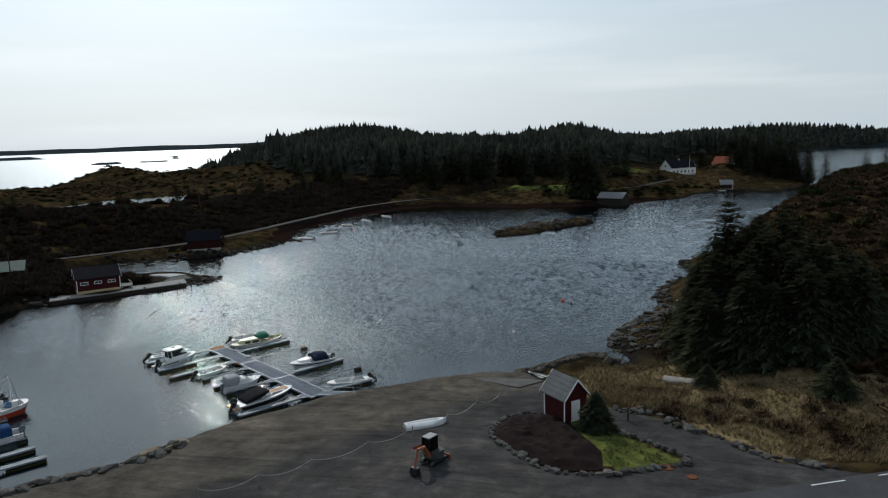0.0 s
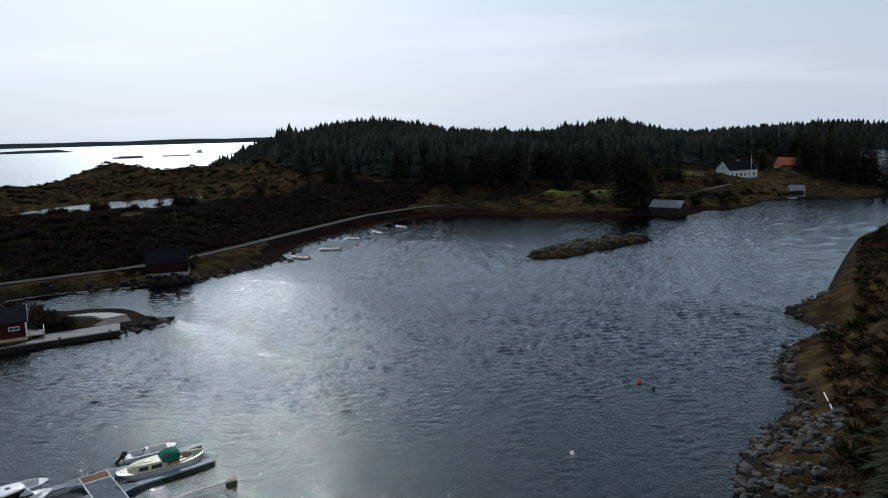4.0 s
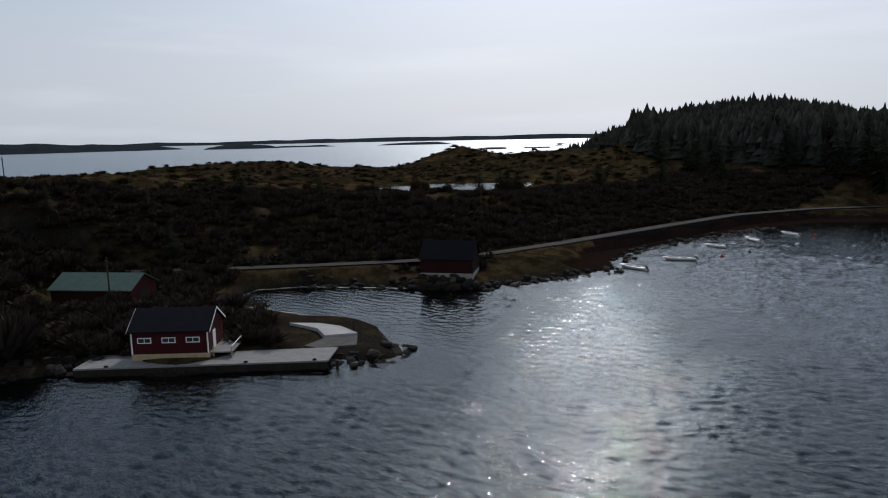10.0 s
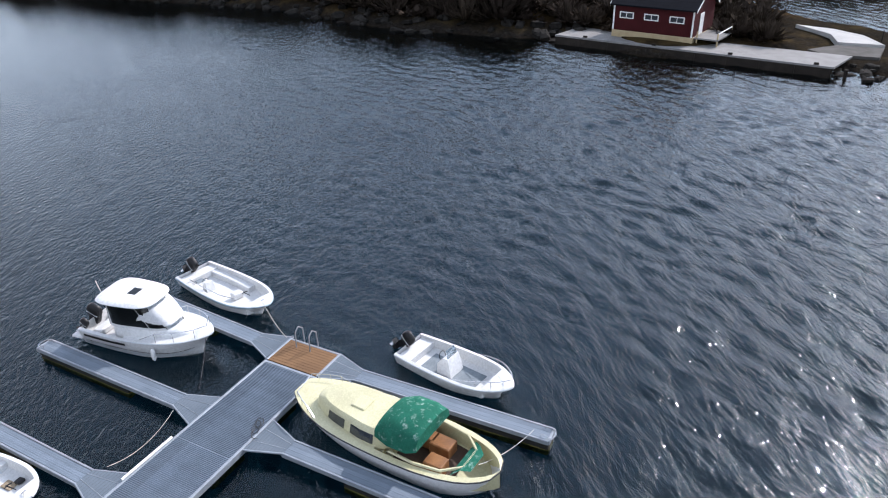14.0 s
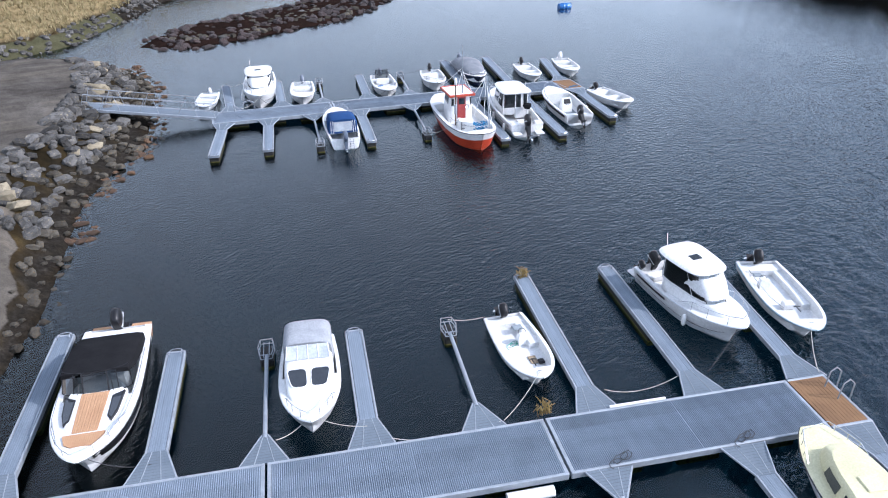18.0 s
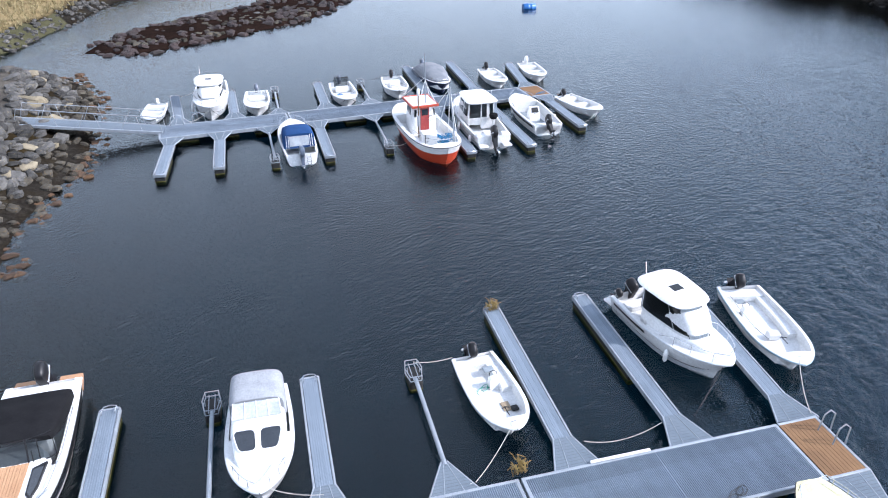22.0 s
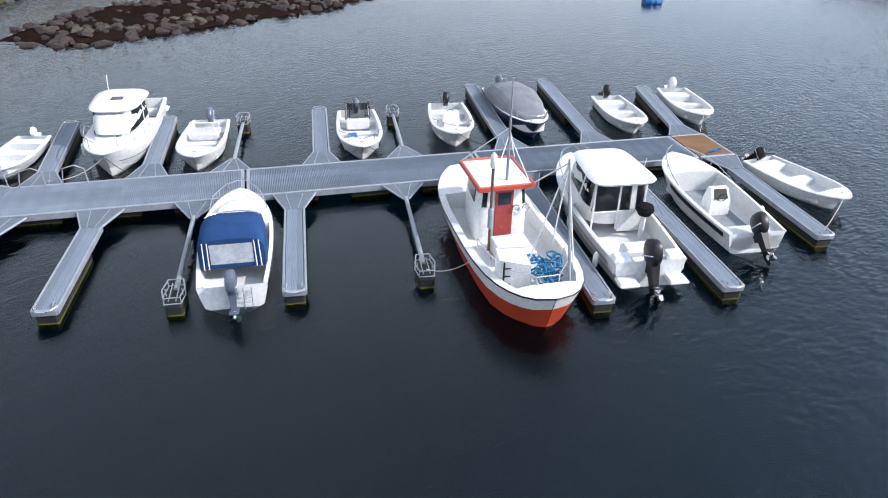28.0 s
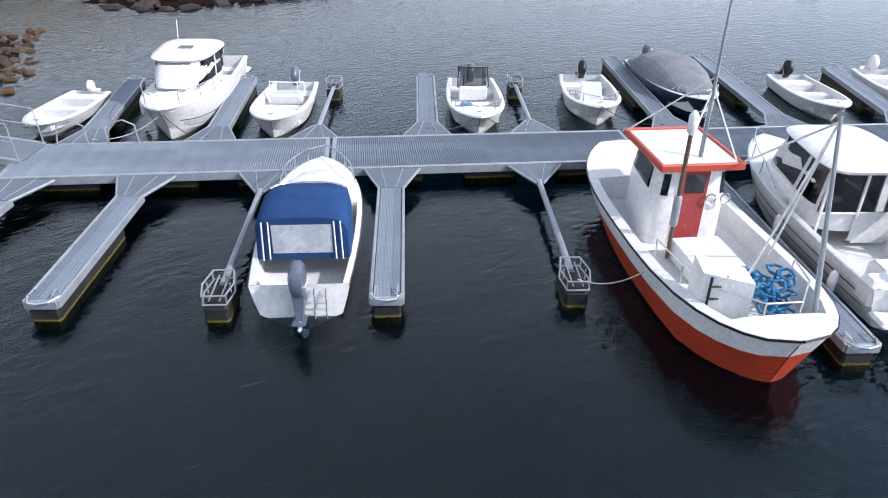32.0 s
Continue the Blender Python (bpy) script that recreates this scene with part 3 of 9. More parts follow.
PALEROOF = surface("pale_sheet_roof", (0.20, 0.20, 0.205), (0.15, 0.15, 0.155), 0.8, spec=0.1, scale=1.5)
PANE = surface("dark_window_pane", (0.03, 0.035, 0.04), (0.02, 0.024, 0.03), 0.06, scale=2, spec=0.8)
ASPHALT = surface("asphalt", (0.062, 0.062, 0.064), (0.048, 0.048, 0.05), 0.9, scale=0.4, fine=40, bump=0.004, bscale=60, dirt=(0.085, 0.083, 0.08))
PAINTLINE = surface("white_road_paint", (0.7, 0.7, 0.68), (0.5, 0.5, 0.48), 0.8, scale=3)
SOIL = surface("dark_soil", (0.017, 0.010, 0.009), (0.008, 0.005, 0.005), 0.95, scale=1.2, bump=0.08, bscale=6)
BARK = surface("bark", (0.07, 0.055, 0.04), (0.045, 0.035, 0.026), 0.95, scale=6, bump=0.02, bscale=12)
NEEDLE = surface("spruce_needles", (0.024, 0.029, 0.018), (0.040, 0.043, 0.025), 0.75, scale=0.5, island=True, rand=0.35, spec=0.0)
# lifted, greyer needles for the far woods, distance haze put into their tone
FARNEEDLE = surface("hazed_forest_needles", (0.027, 0.031, 0.026), (0.040, 0.043, 0.033), 0.8, scale=0.03, island=True, rand=0.4, spec=0.0)
HEATHER = surface("heather_twigs", (0.044, 0.028, 0.019), (0.072, 0.048, 0.029), 0.95, scale=0.15, island=True, rand=0.45, spec=0.0)
JUNIPER = surface("juniper_green", (0.016, 0.022, 0.009), (0.030, 0.036, 0.012), 0.9, scale=0.2, island=True, rand=0.4, spec=0.0)
STRAW = surface("straw_grass_blades", (0.30, 0.25, 0.14), (0.22, 0.18, 0.09), 0.95, scale=0.3, island=True, rand=0.4, spec=0.0)
# own twig tone for the west bank scrub, its shade put into the colour
BRUSH = surface("shaded_bank_twigs", (0.038, 0.030, 0.025), (0.054, 0.042, 0.031), 0.95, scale=0.2, island=True, rand=0.45, spec=0.0)
DRYGRASS = surface("dry_grass_blades", (0.23, 0.172, 0.095), (0.15, 0.115, 0.062), 0.95, scale=0.3, island=True, rand=0.4, spec=0.0)
GREENGRASS = surface("green_grass_blades", (0.070, 0.082, 0.022), (0.12, 0.11, 0.04), 0.9, scale=0.3, island=True, rand=0.35, spec=0.1)
ORANGE = surface("orange_plastic", (0.40, 0.05, 0.018), (0.34, 0.04, 0.018), 0.4, scale=3)
WHITEPLASTIC = surface("white_plastic", (0.75, 0.75, 0.73), (0.66, 0.66, 0.64), 0.4, scale=3)
BLUEPLASTIC = surface("blue_plastic", (0.02, 0.13, 0.36), (0.02, 0.1, 0.28), 0.4, scale=3)
DIGGER = surface("orange_machine_paint", (0.30, 0.085, 0.03), (0.22, 0.06, 0.02), 0.45, scale=2, dirt=(0.12, 0.09, 0.07))

# ---------------------------------------------------------------- mesh helpers


class Geo:
    """A growing mesh: vertices and faces."""

    def __init__(self):
        self.v, self.f = [], []

    def add(self, verts, faces):
        o = len(self.v)
        self.v += [tuple(p) for p in verts]
        self.f += [tuple(i + o for i in f) for f in faces]
        return self

    def box(self, x0, y0, z0, x1, y1, z1, bevel=0.0, m=None):
        x0, x1, y0, y1, z0, z1 = min(x0, x1), max(x0, x1), min(y0, y1), max(y0, y1), min(z0, z1), max(z0, z1)
        b = min(bevel, (x1 - x0) * 0.45, (y1 - y0) * 0.45, (z1 - z0) * 0.45)
        if b <= 0:
            vs = [(x, y, z) for z in (z0, z1) for y in (y0, y1) for x in (x0, x1)]
            fs = [(0, 2, 3, 1), (4, 5, 7, 6), (0, 1, 5, 4), (2, 6, 7, 3), (0, 4, 6, 2), (1, 3, 7, 5)]
        else:
            rings = []
            for z, d in ((z0, b), (z0 + b, 0), (z1 - b, 0), (z1, b)):
                X0, X1, Y0, Y1 = x0 + d, x1 - d, y0 + d, y1 - d
                c = b * 0.7
                rings.append([(X0 + c, Y0, z), (X1 - c, Y0, z), (X1, Y0 + c, z), (X1, Y1 - c, z), (X1 - c, Y1, z), (X0 + c, Y1, z), (X0, Y1 - c, z), (X0, Y0 + c, z)])
            g = Geo().loft(rings, True, True)
            vs, fs = g.v, g.f
        if m is not None:
            vs = [m @ Vector(p) for p in vs]
        return self.add(vs, fs)

    def loft(self, rings, closed=True, caps=False):
        n, o = len(rings[0]), []
        for r in rings:
            o += list(r)
        fs = []
        for a in range(len(rings) - 1):
            for k in range(n if closed else n - 1):
                j = (k + 1) % n
                fs.append((a * n + k, a * n + j, (a + 1) * n + j, (a + 1) * n + k))
        if caps:
            fs.append(tuple(reversed(range(n))))
            fs.append(tuple((len(rings) - 1) * n + k for k in range(n)))
        return self.add(o, fs)

    def tube(self, pts, r, n=6, taper=None, closed=False):
        pts = [Vector(p) for p in pts]
        rings = []
        last = len(pts) - 1
        for k, p in enumerate(pts):
            if closed:
                d = pts[(k + 1) % len(pts)] - pts[k - 1]
            else:
                d = pts[min(k + 1, last)] - pts[max(k - 1, 0)]
            d.normalize()
            s = d.cross(Vector((0, 0, 1)))
            if s.length < 1e-3:
                s = d.cross(Vector((0, 1, 0)))
            s.normalize()
            u = s.cross(d)
            rr = r if taper is None else r + (taper - r) * k / max(1, last)
            rings.append([p + s * (rr * math.cos(6.2832 * j / n)) + u * (rr * math.sin(6.2832 * j / n)) for j in range(n)])
        if closed:
            rings.append(rings[0])
        return self.loft(rings, True, not closed)

    def lathe(self, profile, n=12, at=(0, 0, 0), m=None):
        rings = [[(at[0] + r * math.cos(6.2832 * k / n), at[1] + r * math.sin(6.2832 * k / n), at[2] + z) for k in range(n)] for r, z in profile]
        if m is not None:
            rings = [[m @ Vector(p) for p in r] for r in rings]
        return self.loft(rings, True, True)

    def mesh(self, name, mat, smooth=False):
        me = bpy.data.meshes.new(name)
        me.from_pydata(self.v, [], self.f)
        me.materials.append(mat)
        if smooth:
            me.polygons.foreach_set("use_smooth", [True] * len(me.polygons))
            me.set_sharp_from_angle(angle=radians(38))
        return me


def thing(name, m, label, category, group="", kind=""):
    ob = new(name)
    ob.empty_display_size = 0.3
    ob.matrix_world = m
    return tagged(ob, label, category, group, kind)


def part(name, geo, mat, parent, label="", smooth=False, kind=""):
    ob = new(name, geo.mesh(name, mat, smooth))
    ob.parent = parent
    return tagged(ob, label, "", "", kind)


def single(name, geo, mat, m, label, category, group="", kind="", smooth=False):
    ob = new(name, geo.mesh(name, mat, smooth))
    ob.matrix_world = m
    return tagged(ob, label, category, group, kind)


def bulk(name, verts, faces, mat, smooth=False):
    """A large triangle mesh from arrays."""
    me = bpy.data.meshes.new(name)
    nv, nf, k = len(verts), len(faces), faces.shape[1]
    me.vertices.add(nv)
    me.vertices.foreach_set("co", np.ascontiguousarray(verts, np.float32).ravel())
    me.loops.add(nf * k)
    me.loops.foreach_set("vertex_index", np.ascontiguousarray(faces, np.int32).ravel())
    me.polygons.add(nf)
    me.polygons.foreach_set("loop_start", np.arange(0, nf * k, k, dtype=np.int32))
    if smooth:
        me.polygons.foreach_set("use_smooth", np.ones(nf, bool))
    me.update(calc_edges=True)
    me.materials.append(mat)
    return new(name, me)


# ---------------------------------------------------------------- the lie of the land
SOUTH_SHORE = [(-420, -330), (-230, -130), (-150, -98), (-110, -86), (-75, -72), (-56, -61), (-47.7, -57), (-41.7, -50.5), (-36.6, -46.2), (-32, -41.5), (-27, -40),
               (-19, -40), (-19.5, -37), (-27.5, -35), (-31.2, -31), (-32.2, -26), (-31.4, -22), (-28.3, -14.6), (-26, -10.4), (-23.6, -7.6), (-19.9, -3.9)]
SOUTH_SHORE2 = [(-17.3, 1), (-14.5, 6.5), (-11.3, 10.3), (-8.5, 15), (-1.9, 20.2), (2.5, 24.1), (6.9, 26.5), (12.7, 29.3), (17.6, 36), (21, 39), (24.6, 36), (25.8, 38.2), (22.4, 44), (22.6, 50), (25, 56.5),
                (29.9, 68), (28.9, 78), (31.5, 89), (37.3, 97.5), (33, 108.5), (42, 125), (50, 156), (61, 195), (82, 237), (110, 300), (140, 380), (180, 480), (230, 600), (260, 800)]
SOUTH_REST = [(500, 900), (900, 900), (1200, -700), (-420, -700)]
WEST_SHORE = [(-470, -60), (-300, -105), (-200, -82), (-150, -58), (-126, -15), (-108, 19), (-102, 24), (-94, 32), (-90, 38.5), (-86, 46), (-83, 53), (-77.5, 61), (-71, 70),
              (-63.5, 77), (-68, 79.5), (-76, 83), (-81, 81.5), (-98, 76), (-104, 77), (-108, 83), (-105, 90), (-90, 102), (-82, 108), (-80, 118), (-75, 135.5)]
WEST_SHORE2 = [(-81, 142), (-84, 156), (-84, 176), (-81, 200), (-73, 222), (-60, 233), (-45, 231), (-28, 226), (-10, 230), (4, 236), (18, 240), (24, 252), (41, 269), (44, 280), (46, 290), (64, 304), (71, 314), (76, 303), (82, 300),
               (95, 322), (107, 353), (112, 372), (110, 400), (124, 490), (132, 610), (150, 780), (250, 960), (700, 1200), (900, 2200), (-200, 1500), (-250, 700), (-285, 520), (-335, 455)]
WEST_COAST = [(-322, 418), (-275, 385), (-238, 362), (-258, 350), (-312, 338), (-350, 295), (-352, 200), (-338, 120), (-360, 40), (-400, 0), (-470, -20)]
SKERRY = [(-19.5, 150.5), (-14.5, 148), (-8, 152.4), (-1.8, 163.7), (9.5, 181), (8, 184), (-0.7, 181.5), (-12.8, 167)]
WEED_ISLET = [(-36, -36), (-39.3, -39.2), (-44, -41.6), (-50, -42.6), (-57, -43.5), (-65.5, -45.6), (-75, -45.3), (-70.4, -38.7), (-58.7, -32.4), (-53.6, -32.3), (-45.5, -31.8), (-39.7, -32.2)]
SOUTH = SOUTH_SHORE + SOUTH_SHORE2 + SOUTH_REST
WEST = WEST_SHORE + WEST_SHORE2 + WEST_COAST
GRAVEL = [(-33, -27), (-31, -31), (-24, -33), (-12, -30), (0, -26), (30, -18), (60, -4), (60, 3), (46, 1.5), (38.5, 2.8), (31, 9), (24.6, 13.2), (20, 17), (14, 26), (7, 26.5), (-1.9, 20.2), (-8.5, 14.2), (-14, 6.4), (-17, 0.8), (-19.8, -4.4), (-25, -10.5), (-28, -15), (-31, -22)]
BED = [(14.4, 5.7), (15.1, 8.9), (16.8, 10.3), (19, 10.6), (22.5, 9.8), (25.5, 6.8), (28.4, 4.4), (31.2, 2.2), (31.2, 0.9), (26, -2), (22.2, -2.7), (19.9, -2), (17.3, 0.4), (14.8, 3.6)]
COAST_ROAD = [(-146, 38, 4.2), (-135, 55, 3.0), (-123.2, 73, 2.4), (-110.5, 90.2, 2.4), (-98.3, 108.1, 2.4), (-93.9, 119.3, 2.4), (-91.4, 136, 2.6), (-90.5, 165, 2.5), (-88, 205, 2.5), (-79, 231, 2.5), (-64, 252, 2.5), (-44, 265, 2.6), (-10, 270, 3.0), (20, 285, 3.8), (36, 318, 4.8)]
ASP = [(-60, -110, 3.4), (-14, -66, 3.6), (-3, -42, 3.8), (5, -25, 3.95), (20, -14.5, 4.0), (33.5, -8.0, 4.0), (46, -1.2, 4.02), (70, 11.0, 4.2), (110, 32, 5), (200, 75, 8), (330, 130, 10)]
POND = [(-199, 142), (-200, 160), (-172, 163), (-184, 184), (-163, 184), (-156, 199), (-176, 236), (-192, 226), (-205, 208), (-207, 176)]
FAR_ISLES = [(-2700, 3500, 2300, 170, 22, 35), (-3900, 2300, 1500, 240, 18, 62), (-1200, 4450, 1300, 150, 22, 8), (-2130, 440, 540, 95, 21, 102), (-1905, 985, 115, 42, 11, 75), (-1930, 1190, 150, 30, 6, 75), (-1750, 1500, 150, 40, 9, 50), (-1150, 1500, 45, 16, 5, 40), (-820, 1120, 40, 14, 4, 45)]
HILLS = [(130, 900, 120, 90, 8), (230, 1000, 150, 100, 13), (20, 700, 120, 100, 8), (95, 105, 52, 48, 17), (120, 190, 60, 60, 15), (60, 60, 26, 30, 6), (-150, 35, 32, 45, 9), (-128, 130, 24, 42, 2), (-205, 90, 60, 50, 8), (-290, 170, 46, 60, 7), (-293, 304, 32, 20, 11), (-225, 295, 40, 26, 6),
         (-120, 320, 80, 55, 13), (-150, 400, 110, 60, 18), (0, 420, 90, 70, 15), (-20, 330, 60, 40, 6), (-235, 395, 40, 30, 5), (200, 620, 40, 200, 4), (60, 560, 110, 90, 7), (340, 760, 120, 120, 26), (380, 480, 130, 200, 30), (-60, -140, 90, 50, 8), (60, -160, 120, 60, 10),
         (-285, 440, 36, 36, 8), (-195, 360, 36, 45, 4), (-88, 378, 40, 60, -7.5), (-125, 386, 16, 40, -2), (-58, 395, 18, 60, -3), (22, 425, 24, 90, -10), (10, 560, 50, 60, -5)]


def sdf(px, py, poly):
    """Signed distance to a closed outline, positive inside."""
    d = np.full(px.shape, 1e12)
    inside = np.zeros(px.shape, bool)
    for (ax, ay), (bx, by) in zip(poly, poly[1:] + poly[:1]):
        ex, ey = bx - ax, by - ay
        t = np.clip(((px - ax) * ex + (py - ay) * ey) / (ex * ex + ey * ey + 1e-9), 0, 1)
        d = np.minimum(d, (px - ax - t * ex) ** 2 + (py - ay - t * ey) ** 2)
        if ay != by:
            inside ^= ((ay > py) != (by > py)) & (px < (bx - ax) * (py - ay) / (by - ay) + ax)
    d = np.sqrt(d)
    return np.where(inside, d, -d)


def line_near(px, py, line):
    """Distance to a line of (x, y, z) and its height there."""
    best, hz = np.full(px.shape, 1e12), np.zeros(px.shape)
    for (ax, ay, az), (bx, by, bz) in zip(line, line[1:]):
        ex, ey = bx - ax, by - ay
        t = np.clip(((px - ax) * ex + (py - ay) * ey) / (ex * ex + ey * ey), 0, 1)
        d = (px - ax - t * ex) ** 2 + (py - ay - t * ey) ** 2
        hz = np.where(d < best, az + t * (bz - az), hz)
        best = np.minimum(best, d)
    return np.sqrt(best), hz


HASH = np.random.RandomState(5).rand(256, 256)


def vnoise(x, y):
    """Smooth value noise, 0 to 1."""
    xi, yi = np.floor(x).astype(int), np.floor(y).astype(int)
    fx, fy = x - xi, y - yi
    fx, fy = fx * fx * (3 - 2 * fx), fy * fy * (3 - 2 * fy)
    g = lambda a, b: HASH[(xi + a) % 256, (yi + b) % 256]
    return (g(0, 0) * (1 - fx) + g(1, 0) * fx) * (1 - fy) + (g(0, 1) * (1 - fx) + g(1, 1) * fx) * fy


def fbm(x, y, octaves=4):
    s, a, t = 0, 1.0, 0
    for k in range(octaves):
        s, t, a, x, y = s + a * vnoise(x + 17 * k, y + 31 * k), t + a, a * 0.5, x * 2.1, y * 2.1
    return s / t


def step(a, b, x):
    t = np.clip((x - a) / (b - a), 0, 1)
    return t * t * (3 - 2 * t)


def terrain(px, py):
    """Ground height and the masks of its covers."""
    px, py = np.asarray(px, float), np.asarray(py, float)
    wob = (fbm(px / 5, py / 5, 3) - 0.5) * 2.2
    s, w, k, e = sdf(px, py, SOUTH), sdf(px, py, WEST), sdf(px, py, SKERRY), sdf(px, py, WEED_ISLET)
    hill = sum(h * np.exp(-((px - x) / rx) ** 2 - ((py - y) / ry) ** 2) for x, y, rx, ry, h in HILLS)
    rough = fbm(px / 14, py / 14, 4) - 0.5
    fine = fbm(px / 3.2, py / 3.2, 3) - 0.5
    grav = sdf(px, py, GRAVEL)
    # near side: a made-up gravel quay, natural rock further east
    made = step(-1.5, 1.5, grav)
    far_end = step(-13, -19, px)                                            # the riprap slope by the far pontoon
    quay = (1 - far_end) * step(-0.4, 3.0, s + 0.4 * wob) * 1.75 + far_end * step(-0.6, 5.4, s) * 1.9 + np.clip(s - 3, 0, 40) * 0.075
    bank_e = np.where(s > 0, 2.6 * (1 - np.exp(-np.clip(s, 0, None) / 5)), 0)
    south_bank = 3.2 * (1 - np.exp(-np.clip(s, 0, None) / 6)) + np.clip(s - 10, 0, 60) * 0.1
    old = np.where(px < -10, south_bank, bank_e + np.clip(s - 3, 0, 14) * 0.06) + (hill + 3.0 * rough) * step(2, 22, s) + 1.1 * fine * step(0, 4, s)
    old = old * (1 - 0.62 * np.exp(-((px - 29) / 9) ** 2 - ((py - 28) / 9) ** 2))              # the low cove
    hs = made * np.minimum(quay, 3.7) + (1 - made) * old
    # west side
    cap = 2.2 * (1 - np.exp(-np.clip(w, 0, None) / 4)) + 4.5 * step(10, 42, w) + (hill + 4.0 * rough) * step(8, 45, w) + 1.5 * fine * step(0, 5, w)
    hs = np.where(s > 0, hs, np.where(w > 0, cap, 0))
    hs = np.where(k > 0, np.minimum(k * 0.6, 1.15) * (0.65 + 0.9 * fbm(px / 4, py / 4, 3)), hs)
    hs = np.where(e > 0, np.minimum(e * 0.3, 0.42) * (0.5 + 1.1 * fbm(px / 2.5, py / 2.5, 3)), hs)
    near = np.maximum(np.maximum(s, w), np.maximum(k, e))
    sea = np.clip(near, -40, 0) * np.where((px > -36) & (px < -15) & (py < -28), 0.16, 0.42)
    z = np.where(near > 0, hs, np.maximum(sea - 0.35 * np.abs(fine), -7.0)) - 0.02
    # islands out at sea
    for x, y, lx, ly, h, a in FAR_ISLES:
        c, q = math.cos(radians(a)), math.sin(radians(a))
        u, v = ((px - x) * c + (py - y) * q) / lx, (-(px - x) * q + (py - y) * c) / ly
        z = np.maximum(z, (h * 1.3) * (1 - (u * u) ** 2 - v * v) * (0.55 + 0.9 * fbm(px / 160, py / 160, 3)) - 3)
    # pond and roads
    pd = sdf(px, py, POND)
    z = np.where(pd > -26, z * step(2, -26, pd) + (1 - step(2, -26, pd)) * (6.0 - np.clip(pd, -3.5, 2) * 0.25 + 0.6 * fine), z)
    rd, rz = line_near(px, py, COAST_ROAD)
    wall_side = (py > 128) & (py < 262) & (w < 6.5)                              # the road stands on a wall here
    z = np.where(wall_side & (w > 0), np.minimum(z, 0.10 * w + 0.25 * fine), z)
    rk = np.where(wall_side, 1 - step(2.3, 3.0, rd), 1 - step(2.4, 7.0, rd))
    z = np.where(w > 0, z * (1 - rk) + (rz - 0.12) * rk, z)
    # house plots
    for x, y, r, h in ((41, 346, 16, 5.6), (64, 376, 14, 5.2), (-80, 61, 5.2, 1.1), (-91, 108.5, 6.5, 1.4), (-110.5, 62.5, 8, 2.0), (-79.5, 77.0, 6.2, 0.6), (-73.0, 76.0, 4.5, 0.45), (9, 244, 6, 1.2), (60, 309, 5, 1.0)):
        kk = 1 - step(r * 0.75, r * 1.5, np.hypot(px - x, py - y))
        z = z * (1 - kk) + h * kk
    dry = np.maximum(step(3, 9, s) * step(8, 18, px) * step(85, 60, px) * step(46, 30, py) * step(0.42, 0.62, fbm(px / 9, py / 9, 3)), step(-14, -24, px) * step(-33, -40, py) * step(1, 4, s) * 0.9)
    dry = np.maximum(dry, 0.3 * step(0.58, 0.74, fbm(px / 22, py / 22, 3)) * step(12, 30, w) * step(310, 280, py))
    ad, az_ = line_near(px, py, ASP)
    ak = (1 - step(4.5, 11.0, ad)) * step(-2, 3, s)
    z = z * (1 - ak) + (az_ - 0.1) * ak
    # grows with distance from the harbour, for the painted haze
    far_haze = step(500, 900, np.hypot(px + 100, py - 150))
    lawn = np.maximum(0.8 * np.exp(-((px - 13) / 15) ** 2 - ((py - 318) / 7) ** 2), 0.8 * np.exp(-((px + 20) / 30) ** 2 - ((py - 262) / 9) ** 2))
    lawn = np.maximum(lawn, 0.9 * step(0.2, 1.0, sdf(px, py, BED)) * (px + 0.9 * py > 24.5))
    sand = np.where((px > -40) & (px < -12) & (py < -32) & (py > -56) & (np.abs(s) < 2.2), 0.9, 0.0)
    # weed over the islet, plus a plain darkened strip along the road's wall
    weed = np.maximum(step(-3.0, 0.2, e), 1.0 * (wall_side & (rd > 1.5) & (w > -1)))
    made = made * step(0.6, -0.2, sdf(px, py, BED))
    return z, np.clip(made, 0, 1) * step(0.4, 1.2, s - far_end * 4.0), dry * (1 - made), lawn, sand, weed, far_haze


def spaced(*runs):
    out = []
    for a, b, d in runs:
        out += list(np.arange(a, b, d))
    return np.array(out + [runs[-1][1]])


gx = spaced((-5000, -2420, 150), (-2420, -1760, 30), (-1760, -700, 60), (-700, -380, 16), (-380, -120, 3.5), (-120, -42, 1.3), (-42, 46, 0.85), (46, 100, 1.8), (100, 260, 6), (260, 700, 22), (700, 5000, 215))
gy = spaced((-5000, -600, 220), (-600, -150, 22), (-150, -64, 4), (-64, 48, 0.85), (48, 150, 1.4), (150, 270, 2.4), (270, 520, 4.5), (520, 1200, 18), (1200, 2600, 60), (2600, 5000, 110))
PX, PY = np.meshgrid(gx, gy)
PZ, M_GRAVEL, M_DRY, M_LAWN, M_SAND, M_WEED, M_FAR = terrain(PX, PY)
nx, ny = len(gx), len(gy)
idx = np.arange(nx * ny).reshape(ny, nx)
quads = np.stack([idx[:-1, :-1], idx[:-1, 1:], idx[1:, 1:], idx[1:, :-1]], -1).reshape(-1, 4)
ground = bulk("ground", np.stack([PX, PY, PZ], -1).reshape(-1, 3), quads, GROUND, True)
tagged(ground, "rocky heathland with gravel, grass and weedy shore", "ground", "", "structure")
